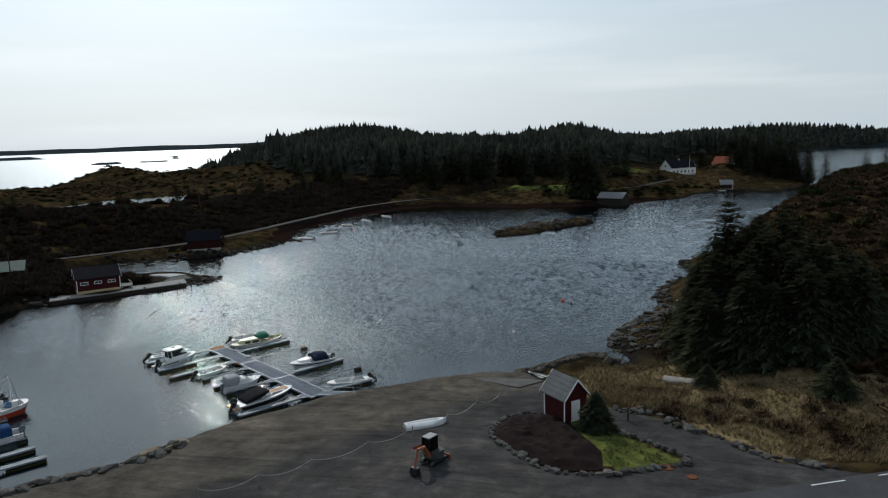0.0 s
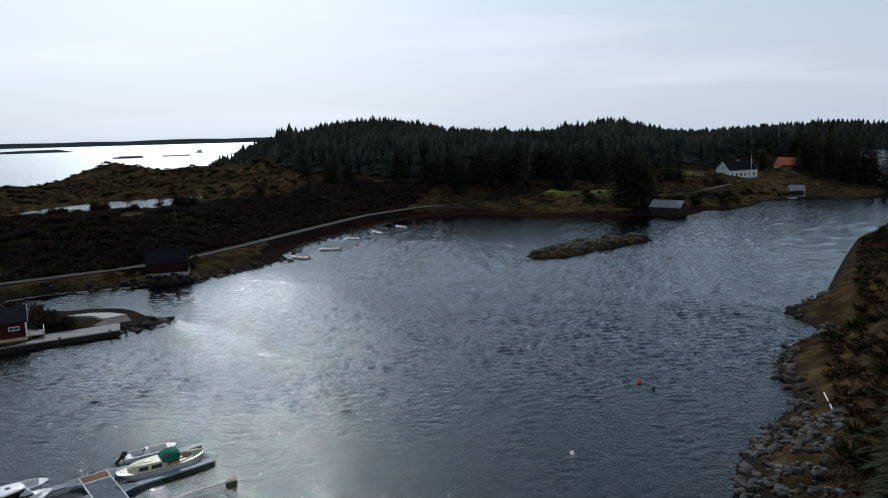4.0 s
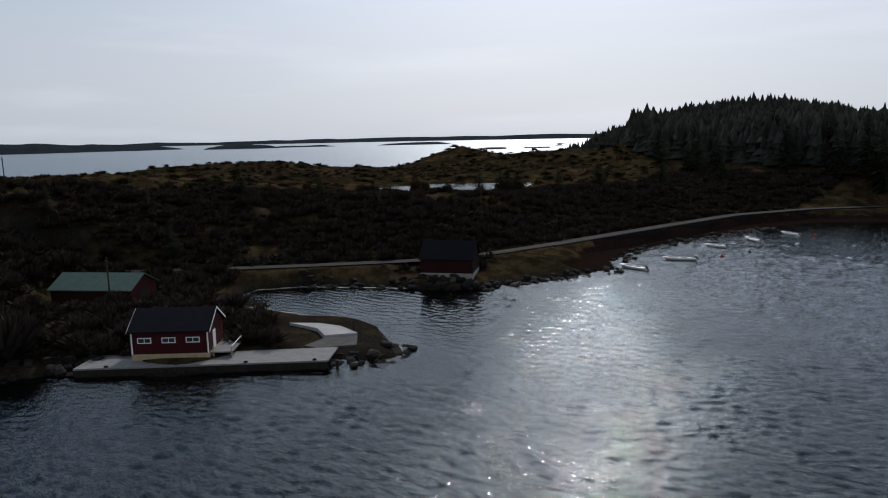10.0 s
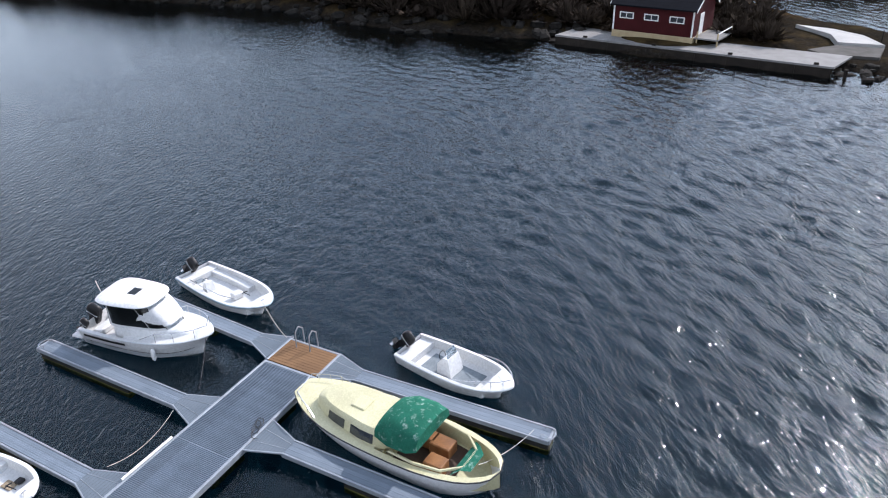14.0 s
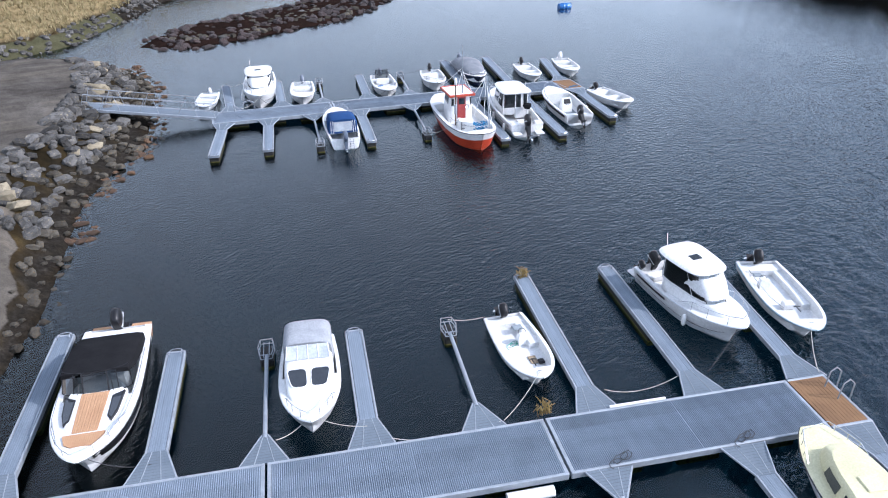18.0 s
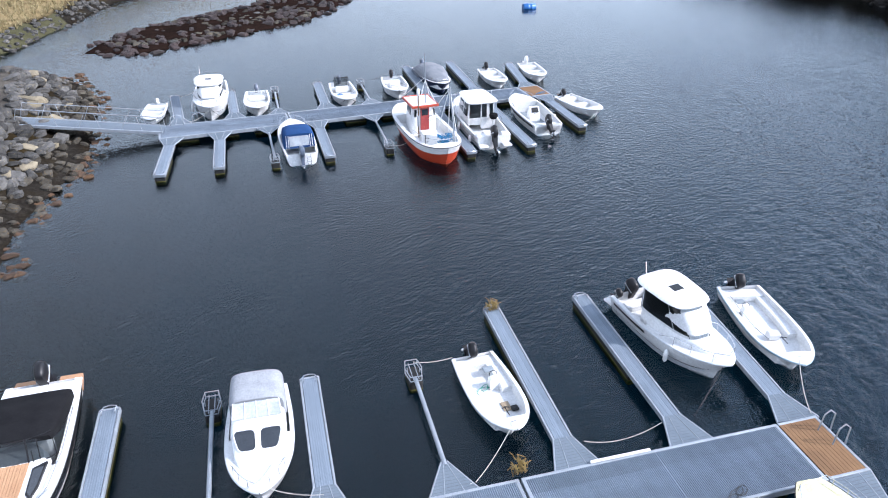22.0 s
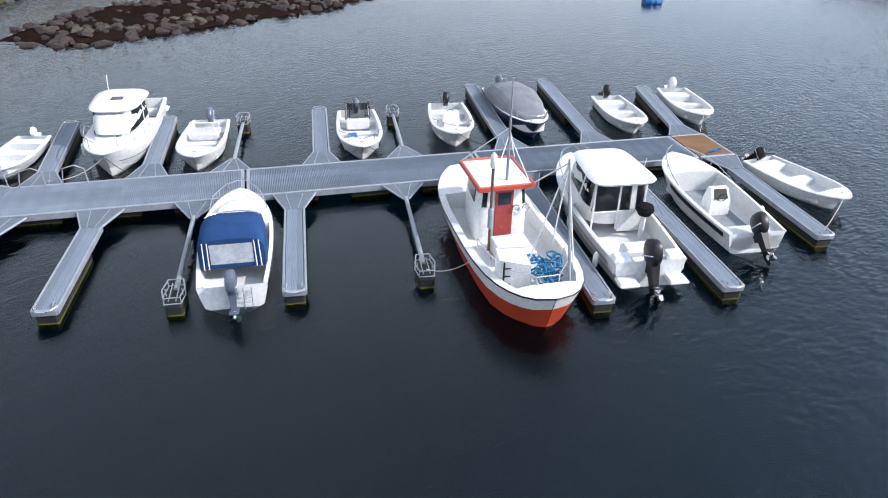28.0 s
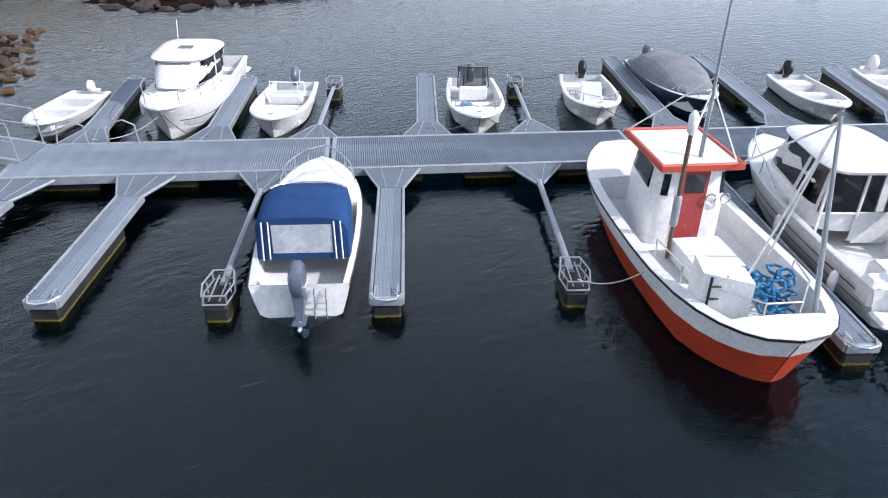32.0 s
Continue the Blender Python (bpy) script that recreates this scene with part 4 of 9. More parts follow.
for key, val in (("gravel", M_GRAVEL), ("dry_grass", M_DRY), ("lawn", M_LAWN), ("sand", M_SAND), ("weed", M_WEED), ("far_haze", M_FAR)):
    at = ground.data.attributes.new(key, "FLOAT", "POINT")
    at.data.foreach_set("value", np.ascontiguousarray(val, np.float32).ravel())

# sea surface with real wavelets: many small wave trains about the wind's way
wx = spaced((-5000, -400, 460), (-400, -112, 6), (-112, -76, 0.6), (-76, 36, 0.27), (36, 44, 0.6), (44, 100, 2), (100, 5000, 490))
wy = spaced((-5000, -200, 480), (-200, -56, 4), (-56, 25, 0.5), (25, 112, 0.27), (112, 170, 0.5), (170, 235, 0.8), (235, 600, 5), (600, 5000, 440))
WX, WY = np.meshgrid(wx, wy)
waves, wr = np.zeros(WX.shape), np.random.RandomState(11)
for k in range(56):
    lam = 0.85 * (1.9 / 0.85) ** wr.rand()
    az = radians(24) + wr.normal() * 0.6
    amp = 0.0052 * lam ** 0.9
    waves += amp * np.sin(6.2832 / lam * (-math.sin(az) * WX + math.cos(az) * WY) + 6.2832 * wr.rand())
calm = (0.26 + 0.85 * step(26, 58, WY - 0.25 * WX) + 0.2 * step(70, 95, WY) - 0.4 * step(150, 215, WY)) * (0.55 + 0.45 * step(-88, -60, WX + 0.12 * (WY - 60))) * (0.7 + 0.3 * step(0.32, 0.6, fbm(WX / 26, WY / 26, 3)))
calm *= 0.4 + 0.6 * step(0, 48, WY - 0.25 * WX)                      # sheltered behind the far pontoon
calm *= step(110, 70, np.hypot(WX + 35, WY - 90) - 90)                  # the fine grid alone carries waves
waves *= calm
nwx, nwy = len(wx), len(wy)
wi = np.arange(nwx * nwy).reshape(nwy, nwx)
water = bulk("water", np.stack([WX, WY, waves], -1).reshape(-1, 3), np.stack([wi[:-1, :-1], wi[:-1, 1:], wi[1:, 1:], wi[1:, :-1]], -1).reshape(-1, 4), WATER, True)
tagged(water, "rippled dark blue sea water in a sheltered harbour", "water", "", "structure")
pcx, pcy = sum(p[0] for p in POND) / len(POND), sum(p[1] for p in POND) / len(POND)
g = Geo().loft([[(pcx + (x - pcx) * f, pcy + (y - pcy) * f, 6.0) for x, y in POND] for f in (1.12, 0.6, 0.01)], True)
single("pond_water", g, WATER, Matrix(), "small pale pond in a hollow of the heath", "water", "", "structure")


def gz(x, y):
    return float(terrain(np.array([x]), np.array([y]))[0][0])


# ---------------------------------------------------------------- pontoons
A_FRAME = pose(-32.14, 29.34, 0, 0, 0, 149.04 - 90)       # local y: out along the pontoon, local x: to its right
B_FRAME = pose(-54.92, 0.26, 0, 0, 0, 153.75 - 90)


def corrugated(x0, x1, y0, y1, z, pitch=0.062, high=0.024):
    """A non-slip deck panel with ribs across the walkway."""
    prof, y = [], y0
    while y + pitch <= y1:
        prof += [(y, z), (y + pitch * 0.12, z), (y + pitch * 0.42, z + high), (y + pitch * 0.70, z + high)]
        y += pitch
    prof.append((y1, z))
    return Geo().loft([[(x, yy, zz) for yy, zz in prof] for x in (x1, x0)], False).add([(x0, y0, z - 0.03), (x1, y0, z - 0.03), (x1, y1, z - 0.03), (x0, y1, z - 0.03)], [(3, 2, 1, 0)])


def pontoon_section(m, y0, y1, width, label):
    t = thing("pontoon_section", m @ Matrix.Translation((0, y0, 0)), label, "pontoon", "pontoon sections")
    n = y1 - y0
    fr = Geo()
    for x in (0.05, width - 0.05):
        fr.box(x - 0.05, 0.02, 0.27, x + 0.05, n - 0.02, 0.512, 0.015)
    for y in (0.08, n - 0.08):
        fr.box(0.1, y - 0.06, 0.3, width - 0.1, y + 0.06, 0.506, 0.01)
    part("frame", fr, GALV, t, "galvanised edge beams")
    half, rows_ = (width - 0.2) / 4, 2
    for col in range(4):
        x0 = 0.1 + half * col + 0.0015
        for j in range(rows_):
            y0, y1 = 0.14 + (n - 0.28) * j / rows_ + 0.002, 0.14 + (n - 0.28) * (j + 1) / rows_ - 0.002
            part("deck_panel", corrugated(x0, x0 + half - 0.003, y0, y1, 0.478), BOARD, t)
    for y in (n * 0.2, n * 0.5, n * 0.8):
        part("float", Geo().box(0.25, y - 0.75, -0.32, width - 0.25, y + 0.75, 0.3, 0.08), ALGAE, t, "black plastic float with green algae")
    return t


def finger(m, y, tip_y, side, x0, length, width=0.62, flare=1.5, slim=False):
    """A side arm from the pontoon's edge: a walkway on a float, or a slim boom with a cage at its end. side: -1 to the left."""
    name = "mooring_boom" if slim else "finger_pontoon"
    label = "galvanised mooring boom with a small cage and float" if slim else "narrow galvanised finger pontoon with a flared root"
    t = thing(name, m, label, "pontoon", "mooring booms" if slim else "finger pontoons")
    d = math.hypot(length, tip_y - y)
    turn = Matrix.Translation((x0, y, 0)) @ Matrix.Rotation(math.atan2(tip_y - y, side * length), 4, "Z")   # local x now runs out along the arm
    ob = Matrix(turn)

    def put(nm, geo, mat, label="", smooth=False):
        geo.v = [tuple(ob @ Vector(p)) for p in geo.v]
        return part(nm, geo, mat, t, label, smooth)

    h, w = flare / 2, (0.09 if slim else width / 2)
    br = Geo()
    top = [(0.0, -h, 0.475), (0.02, h, 0.475), (1.25, w, 0.475), (1.25, -w, 0.475)]
    br.add([*top, *[(a, b, 0.40) for a, b, _ in top]], [(3, 2, 1, 0), (4, 5, 6, 7), (0, 1, 5, 4), (1, 2, 6, 5), (2, 3, 7, 6), (3, 0, 4, 7)])
    put("root_plate", br, GRATE, "flared grating bracket")
    for q in (-0.4, 0.4):
        put("root_rib", Geo().tube([(0.02, q * h, 0.474), (1.24, q * w, 0.474)], 0.014, 5), GALV)
    rim = Geo()
    for s in (-1, 1):
        rim.tube([(0.0, s * h, 0.45), (1.25, s * w, 0.45)], 0.035, 6)
    put("root_rim", rim, GALV)
    if slim:
        put("pipe", Geo().tube([(1.1, 0, 0.44), (d - 0.75, 0, 0.40)], 0.075, 8), GALV, "", True)
        cage = Geo()
        for z in (0.42, 0.62):
            cage.tube([(d - 0.95, -0.2, z), (d - 0.45, -0.3, z), (d, -0.22, z), (d, 0.22, z), (d - 0.45, 0.3, z), (d - 0.95, 0.2, z)], 0.02, 5, None, True)
        for y1 in (-0.1, 0.1):
            cage.tube([(d - 0.95, y1, 0.5), (d - 0.02, y1, 0.5)], 0.016, 5)
        for x1 in (d - 0.9, d - 0.45, d - 0.05):
            for y1 in (-0.22, 0.22):
                cage.tube([(x1, y1, 0.4), (x1, y1, 0.63)], 0.016, 5)
        put("cage", cage, GALV)
        put("float", Geo().box(d - 0.95, -0.24, -0.2, d - 0.02, 0.24, 0.38, 0.08), ALGAE, "dark plastic float")
    else:
        k = 3
        for j in range(k):
            a, b = -w + 0.05 + (2 * w - 0.1) * j / k, -w + 0.05 + (2 * w - 0.1) * (j + 1) / k
            put("deck_board", Geo().box(1.25, a + 0.001, 0.43, d - 0.05, b - 0.001, 0.466, 0.003), BOARD)
        ed = Geo()
        for s in (-1, 1):
            ed.box(1.2, s * w - 0.035, 0.3, d - 0.05, s * w + 0.035, 0.482, 0.012)
        ed.box(d - 0.08, -w, 0.3, d, w, 0.48, 0.012)
        put("edge_beam", ed, GALV, "galvanised edge beams")
        put("float", Geo().box(d * 0.42, -w + 0.03, -0.25, d - 0.05, w - 0.03, 0.3, 0.06), ALGAE, "black float with yellow-green algae")
        lp = Geo()
        for s in (-1, 1):
            lp.tube([(d - 0.32, s * (w - 0.1), 0.47), (d - 0.32, s * (w - 0.1), 0.56), (d - 0.1, s * (w - 0.1), 0.56), (d - 0.1, s * (w - 0.1), 0.47)], 0.018, 5)
        lp.tube([(d - 0.18, -w, 0.49), (d + 0.05, -w * 0.6, 0.5), (d + 0.1, 0, 0.5), (d + 0.05, w * 0.6, 0.5), (d - 0.18, w, 0.49)], 0.025, 5)
        put("mooring_loop", lp, STEEL)
    return t


WA, WB = 2.42, 2.42
for a, b in ((-26.7, -17.82), (-17.78, -8.92), (-8.88, 0.0)):
    pontoon_section(A_FRAME, a, b, WA, "galvanised grating pontoon section on dark floats")
for a, b in ((-26.4, -17.9), (-17.86, -9.0), (-8.96, -0.02)):
    pontoon_section(B_FRAME, a, b, WB, "galvanised grating pontoon section on dark floats")
for m, ln in ((A_FRAME, 1.5), (B_FRAME, 1.62)):
    t = thing("pontoon_end", m, "brown plank landing at the end of the pontoon", "pontoon", "pontoon ends")
    e = Geo()
    for x in (0.05, WA - 0.05):
        e.box(x - 0.05, 0.02, 0.27, x + 0.05, ln, 0.512, 0.015)
    e.box(0.1, ln - 0.1, 0.28, WA - 0.1, ln, 0.508, 0.015)
    part("frame", e, GALV, t)
    nb = 10
    for j in range(nb):
        part("plank", Geo().box(0.1, 0.02 + (ln - 0.13) * j / nb + 0.0015, 0.455, WA - 0.1, 0.02 + (ln - 0.13) * (j + 1) / nb - 0.0015, 0.505, 0.006), BROWNMAT, t)
    part("float", Geo().box(0.25, 0.1, -0.3, WA - 0.25, ln - 0.1, 0.3, 0.08), ALGAE, t)
# arms of the nearer pontoon: root, tip, side, length, slim
for y, ty, s, ln, slim in ((0.85, 1.5, -1, 8.6, 0), (-3.1, -3.02, -1, 8.7, 0), (-7.0, -6.9, -1, 8.8, 0), (-10.9, -10.85, -1, 6.1, 1), (-14.55, -14.5, -1, 6.3, 0), (-17.85, -17.8, -1, 6.2, 1),
                           (-21.15, -21.1, -1, 6.4, 0), (-25.5, -25.4, -1, 8.4, 0), (0.75, 0.95, 1, 8.6, 0), (-3.2, -3.2, 1, 8.3, 0), (-7.7, -8.2, 1, 8.3, 1), (-16.9, -17.0, 1, 8.5, 0), (-21.2, -21.5, 1, 8.3, 1), (-25.6, -26.6, 1, 6.2, 0)):
    finger(A_FRAME, y, ty, s, 0 if s < 0 else WA, ln, slim=bool(slim))
for y, ty, s, ln, slim in ((-25.0, -25.2, -1, 6.7, 0), (-21.4, -21.15, -1, 6.6, 0), (-18.4, -17.9, -1, 6.1, 1), (-15.0, -14.5, -1, 6.6, 0), (-11.7, -11.2, -1, 5.9, 1), (-7.2, -6.5, -1, 8.8, 0), (-3.4, -2.5, -1, 8.9, 0), (0.8, 2.2, -1, 6.8, 0),
                           (-25.6, -26.4, 1, 5.9, 0), (-22.6, -23.1, 1, 5.9, 0), (-19.5, -19.85, 1, 6.2, 1), (-16.2, -16.6, 1, 6.35, 0), (-12.3, -12.8, 1, 6.3, 1), (-7.7, -8.25, 1, 8.6, 0), (-3.7, -4.27, 1, 8.8, 0), (0.9, 0.55, 1, 6.7, 0)):
    finger(B_FRAME, y, ty, s, 0 if s < 0 else WB, ln, slim=bool(slim))

# ---------------------------------------------------------------- boats


def hull_station(s, L, B, F, stern=0.86, full=2.7, canoe=False, sheer=0.3, round_=2.6):
    """Half breadth and gunwale height at s from stern (0) to bow (1)."""
    if canoe:
        half = B / 2 * max(0.0, 1 - abs((s - 0.52) / 0.52) ** round_) ** (0.45 if s < 0.52 else 0.75)
        zg = F * (1 + sheer * (2 * s - 1) ** 2)
    else:
        k = min(1.0, s / 0.45)
        half = B / 2 * (stern + (1 - stern) * math.sin(k * math.pi / 2)) * max(0.0, 1 - max(0.0, (s - 0.45) / 0.55) ** full) ** 0.68
        zg = F * (1 + sheer * s * s)
    return max(half, 0.015), zg


def hull_flare(s, f, canoe=False):
    """Share of the half breadth at height share f: wall-sided aft, flared towards the bow."""
    c = 0.84 - (0.30 if canoe else 0.42) * max(0.0, (s - 0.5) / 0.5) ** 1.4 - (0.3 * max(0.0, (0.2 - s) / 0.2) ** 1.4 if canoe else 0.0)
    return c + (1 - c) * min(1.0, f / 0.93) ** 0.75


def make_hull(t, L, B, F, mat, inner_mat, floor, rim=0.11, bottom=None, boot=None, upper=None, band=0.45, **kw):
    """floor(s): height of the inside at s, or None where a deck closes it. Local y runs forward, the water lies at z = 0."""
    S = [0.0, 0.015, 0.04, 0.08, 0.13, 0.2, 0.3, 0.4, 0.5, 0.58, 0.65, 0.71, 0.77, 0.82, 0.865, 0.905, 0.94, 0.965, 0.985, 1.0]
    canoe = kw.get("canoe", False)
    outer, low, inner = [], [], []
    for s in S:
        h, zg = hull_station(s, L, B, F, **kw)
        y = -L / 2 + L * s
        rk = (max(0.0, s - 0.7) / 0.3) ** 2 * 0.11 * L
        rs = (max(0.0, 0.25 - s) / 0.25) ** 2 * 0.06 * L if canoe else 0.0
        kz = -0.3 + 0.3 * max(0.0, (s - 0.75) / 0.25) ** 2
        zc = 0.06 + 0.35 * F * max(0.0, (s - 0.55) / 0.45) ** 2
        yy = lambda f: y - rk * (1 - f) + rs * (1 - f)
        w0, w1, w2 = (h * hull_flare(s, f, canoe) for f in (0.0, band, 0.72))
        lift = lambda f: zc + (zg - zc) * f
        outer.append([(-w0, yy(0.12), zc), (-w1, yy(band), lift(band)), (-w2, yy(0.72), lift(0.72)), (-h, yy(0.93), lift(0.93)), (-h, yy(1), zg)])
        low.append([(-w0, yy(0.12), zc), (-w0 * 0.54, yy(0.03), kz * 0.5 + zc * 0.3), (0, yy(0), kz), (w0 * 0.54, yy(0.03), kz * 0.5 + zc * 0.3), (w0, yy(0.12), zc)])
        r = min(rim, h * 0.6)
        inner.append((h, r, y, zg, s))
    body = Geo()
    cut = 2 if upper else 5
    low_side = [r[:cut] for r in outer]
    body.loft(low_side, False)
    body.loft([[(-x, y, z) for x, y, z in reversed(r)] for r in low_side], False)
    if upper:
        top = Geo().loft([r[1:] for r in outer], False).loft([[(-x, y, z) for x, y, z in reversed(r[1:])] for r in outer], False)
        part("topside", top, upper, t, "white upper hull", True)
    first = outer[0] + [(-x, y, z) for x, y, z in reversed(outer[0])]
    if not canoe:
        body.add(first, [tuple(range(len(first)))])
    part("hull", body, mat, t, "", True)
    keel = Geo().loft(low, False)
    if not canoe:
        keel.add(low[0], [tuple(range(5))])
    part("bottom", keel, bottom or mat, t, "", True)
    # inside, deck and rim
    ins = Geo()
    rows = []
    for h, r, y, zg, s in inner:
        zf = floor(s)
        if zf is None:
            c = zg + 0.05 * min(1, h)
            rows.append((s, [(-h, y, zg), (-h + r, y, zg + 0.02), (-h + r * 1.05, y, zg + 0.021), (-(h - r) * 0.5, y, c), (0, y, c + 0.02), ((h - r) * 0.5, y, c), (h - r * 1.05, y, zg + 0.021), (h - r, y, zg + 0.02), (h, y, zg)]))
        else:
            w = (h - r) * 0.94
            rows.append((s, [(-h, y, zg), (-h + r, y, zg + 0.02), (-w, y, zf + 0.05), (-w * 0.85, y, zf), (0, y, zf - 0.005), (w * 0.85, y, zf), (w, y, zf + 0.05), (h - r, y, zg + 0.02), (h, y, zg)]))
    out = []
    for (s, ring), (s2, nxt) in zip(rows, rows[1:]):
        out.append(ring)
        a, b = floor(s), floor(s2)
        if (a is None) != (b is None) or (a is not None and abs(a - b) > 0.12):
            f = 0.98
            out.append([tuple(p[k] + (q[k] - p[k]) * f if k != 2 else p[2] + (q[2] - p[2]) * (f if j in (0, 8) else 0) for k in range(3)) for j, (p, q) in enumerate(zip(ring, nxt))])
    out.append(rows[-1][1])
    ins.loft(out, False)
    part("deck", ins, inner_mat, t, "", True)
    rub = Geo()
    for sgn in (-1, 1):
        rub.tube([(sgn * abs(r[4][0]), r[4][1], r[4][2] - 0.03) for r in outer], 0.028, 5)
    part("rub_rail", rub, boot or RUBBER, t)
    return t


def outboard(t, y, z, size=1.0, mat=None, tilt=0.0, x=0.0):
    """An outboard motor on the transom at y."""
    m = Matrix.Translation((x, y, z)) @ Matrix.Rotation(radians(-tilt), 4, "X") @ Matrix.Scale(size, 4)
    mat = mat or BLACK
    cow = Geo()
    rings = []
    for zz, w, a, b in ((0.02, 0.10, -0.22, 0.08), (0.12, 0.155, -0.36, 0.14), (0.26, 0.185, -0.45, 0.18), (0.46, 0.19, -0.47, 0.18), (0.60, 0.165, -0.43, 0.13), (0.68, 0.11, -0.35, 0.05), (0.705, 0.04, -0.26, -0.06)):
        ring = []
        for k in range(12):
            th = 6.2832 * k / 12
            cx, sy = math.cos(th), math.sin(th)
            ring.append(m @ Vector((0.88 * w * math.copysign(abs(cx) ** 0.6, cx), (a + b) / 2 + (b - a) / 2 * math.copysign(abs(sy) ** 0.7, sy), zz * 1.02)))
        rings.append(ring)
    cow.loft(rings, True, True)
    mot = part("outboard_motor", cow, mat, t, "outboard motor", True)
    leg = Geo()
    leg.loft([[m @ Vector((sx * w, yy, zz)) for sx, yy in ((-1, a), (1, a), (1, b), (-1, b))] for zz, w, a, b in ((0.10, 0.115, -0.27, 0.05), (-0.12, 0.095, -0.25, 0.03), (-0.42, 0.07, -0.23, 0.01), (-0.62, 0.05, -0.24, 0.02), (-0.72, 0.035, -0.2, 0.0), (-0.86, 0.018, -0.17, -0.05))], True, True)
    leg.box(-0.13, -0.42, -0.47, 0.13, 0.02, -0.45, 0, m)
    part("cowl_band", Geo().box(-0.172, -0.40, 0.30, 0.172, 0.12, 0.33, 0.01, m), GREYHULL, mot, "pale band on the cowling")
    leg.box(-0.12, -0.02, -0.12, 0.12, 0.16, 0.2, 0.02, m)
    part("leg", leg, mat, mot)
    pr = Geo()
    pr.lathe([(0.05, -0.1), (0.055, 0.06), (0.02, 0.14)], 8, (0, 0, 0), m @ Matrix.Translation((0, -0.26, -0.62)) @ Matrix.Rotation(radians(90), 4, "X"))
    for k in range(3):
        a = 2.094 * k
        q = m @ Matrix.Translation((0, -0.28, -0.62)) @ Matrix.Rotation(a, 4, "Y")
        pr.add([q @ Vector(p) for p in ((-0.03, 0.04, 0.03), (0.03, -0.04, 0.03), (0.09, -0.06, 0.15), (0.02, 0.0, 0.2), (-0.07, 0.06, 0.15))], [(0, 1, 2, 3, 4)])
    part("propeller", pr, WHITEPLASTIC if size > 0.9 and mat is MOTORGREY else STEEL, mot)
    return mot


def outline(w, y0, y1, e=0.55, taper=0.0, n=28):
    pts = []
    for k in range(n):
        th = 6.2832 * (k + 0.5) / n
        c, s = math.cos(th), math.sin(th)
        x, y = w * math.copysign(abs(c) ** e, c), (y0 + y1) / 2 + (y1 - y0) / 2 * math.copysign(abs(s) ** e, s)
        pts.append((x * (1 - taper * max(0.0, (y - y0) / (y1 - y0)) ** 2), y))
    return pts


def cabin(t, levels, mat, panes=(), glass=None, n=28, name="cabin", e=0.5):
    """A house lofted through levels of (z, half width, aft, fore, taper). panes: (first, last, low level share, high share) along the outline, as glass set 8 mm proud."""
    rings = [[(x, y, z) for x, y in outline(w, a, b, e, tp, n)] for z, w, a, b, tp in levels]
    body = Geo().loft(rings, True, True)
    house = part(name, body, mat, t, "", True)

    def at(k, f):
        f = f * (len(levels) - 1)
        i = min(int(f), len(levels) - 2)
        p, q = Vector(rings[i][int(k) % n]), Vector(rings[i][(int(k) + 1) % n])
        p2, q2 = Vector(rings[i + 1][int(k) % n]), Vector(rings[i + 1][(int(k) + 1) % n])
        u = k - int(k)
        a, b = p.lerp(q, u), p2.lerp(q2, u)
        o = a.lerp(b, f - i)
        c = Vector((0, sum(r[1] for r in rings[i]) / n, o.z))
        d = o - c
        return o + d.normalized() * 0.012

    for i0, i1, lo, hi, *own in panes:
        cols = []
        k = i0
        while k < i1 - 1e-6:
            cols.append(k)
            k = math.floor(k) + 1
        cols.append(i1)
        gp = Geo().loft([[at(c, lo) for c in cols], [at(c, hi) for c in cols]], False)
        part("window" if len(own) < 2 else own[1], gp, own[0] if own else glass or GLASS, house, "dark window pane" if len(own) < 2 else own[2])
    return house


def rail(t, pts, r=0.016, posts=(), base=0.0, name="rail"):
    g = Geo().tube(pts, r, 5)
    for k in posts:
        p = pts[k]
        g.tube([p, (p[0] * 0.97, p[1], p[2] - base)], r * 0.9, 5)
    return part(name, g, STEEL, t, "stainless rail")


def screen(t, w, y0, rake, z0, z1, glass=None, wrap=0.5, name="windscreen", bar=None):
    """A raked, wrapped windscreen with a frame on its top edge; y0 at its foot in the middle."""
    lo, hi = [], []
    for k in range(9):
        f = -1 + k / 4
        x, back = w * math.sin(f * 1.35) / math.sin(1.35), wrap * (1 - math.cos(f * 1.35))
        lo.append((x, y0 - back, z0))
        hi.append((x * 0.93, y0 - back - rake, z1))
    s = part(name, Geo().loft([lo, hi], False), glass or CLEAR, t, "curved clear windscreen")
    fr = Geo().tube(hi, 0.022, 5).tube(lo, 0.018, 5)
    for k in (0, 2, 6, 8):
        fr.tube([lo[k], hi[k]], 0.016, 5)
    part("frame", fr, bar or STEEL, s)
    return s


def thwart(t, L, B, s0, s1, z, mat=None, name="seat"):
    h0, h1 = hull_station(s0, L, B, 0.6)[0] - 0.1, hull_station(s1, L, B, 0.6)[0] - 0.1
    y0, y1 = -L / 2 + L * s0, -L / 2 + L * s1
    g = Geo()
    top = [(-h0, y0, z), (h0, y0, z), (h1, y1, z), (-h1, y1, z)]
    g.add(top + [(a, b, 0.14) for a, b, _ in top], [(0, 1, 2, 3), (7, 6, 5, 4), (4, 5, 1, 0), (5, 6, 2, 1), (6, 7, 3, 2), (7, 4, 0, 3)])
    return part(name, g, mat or LINER, t)


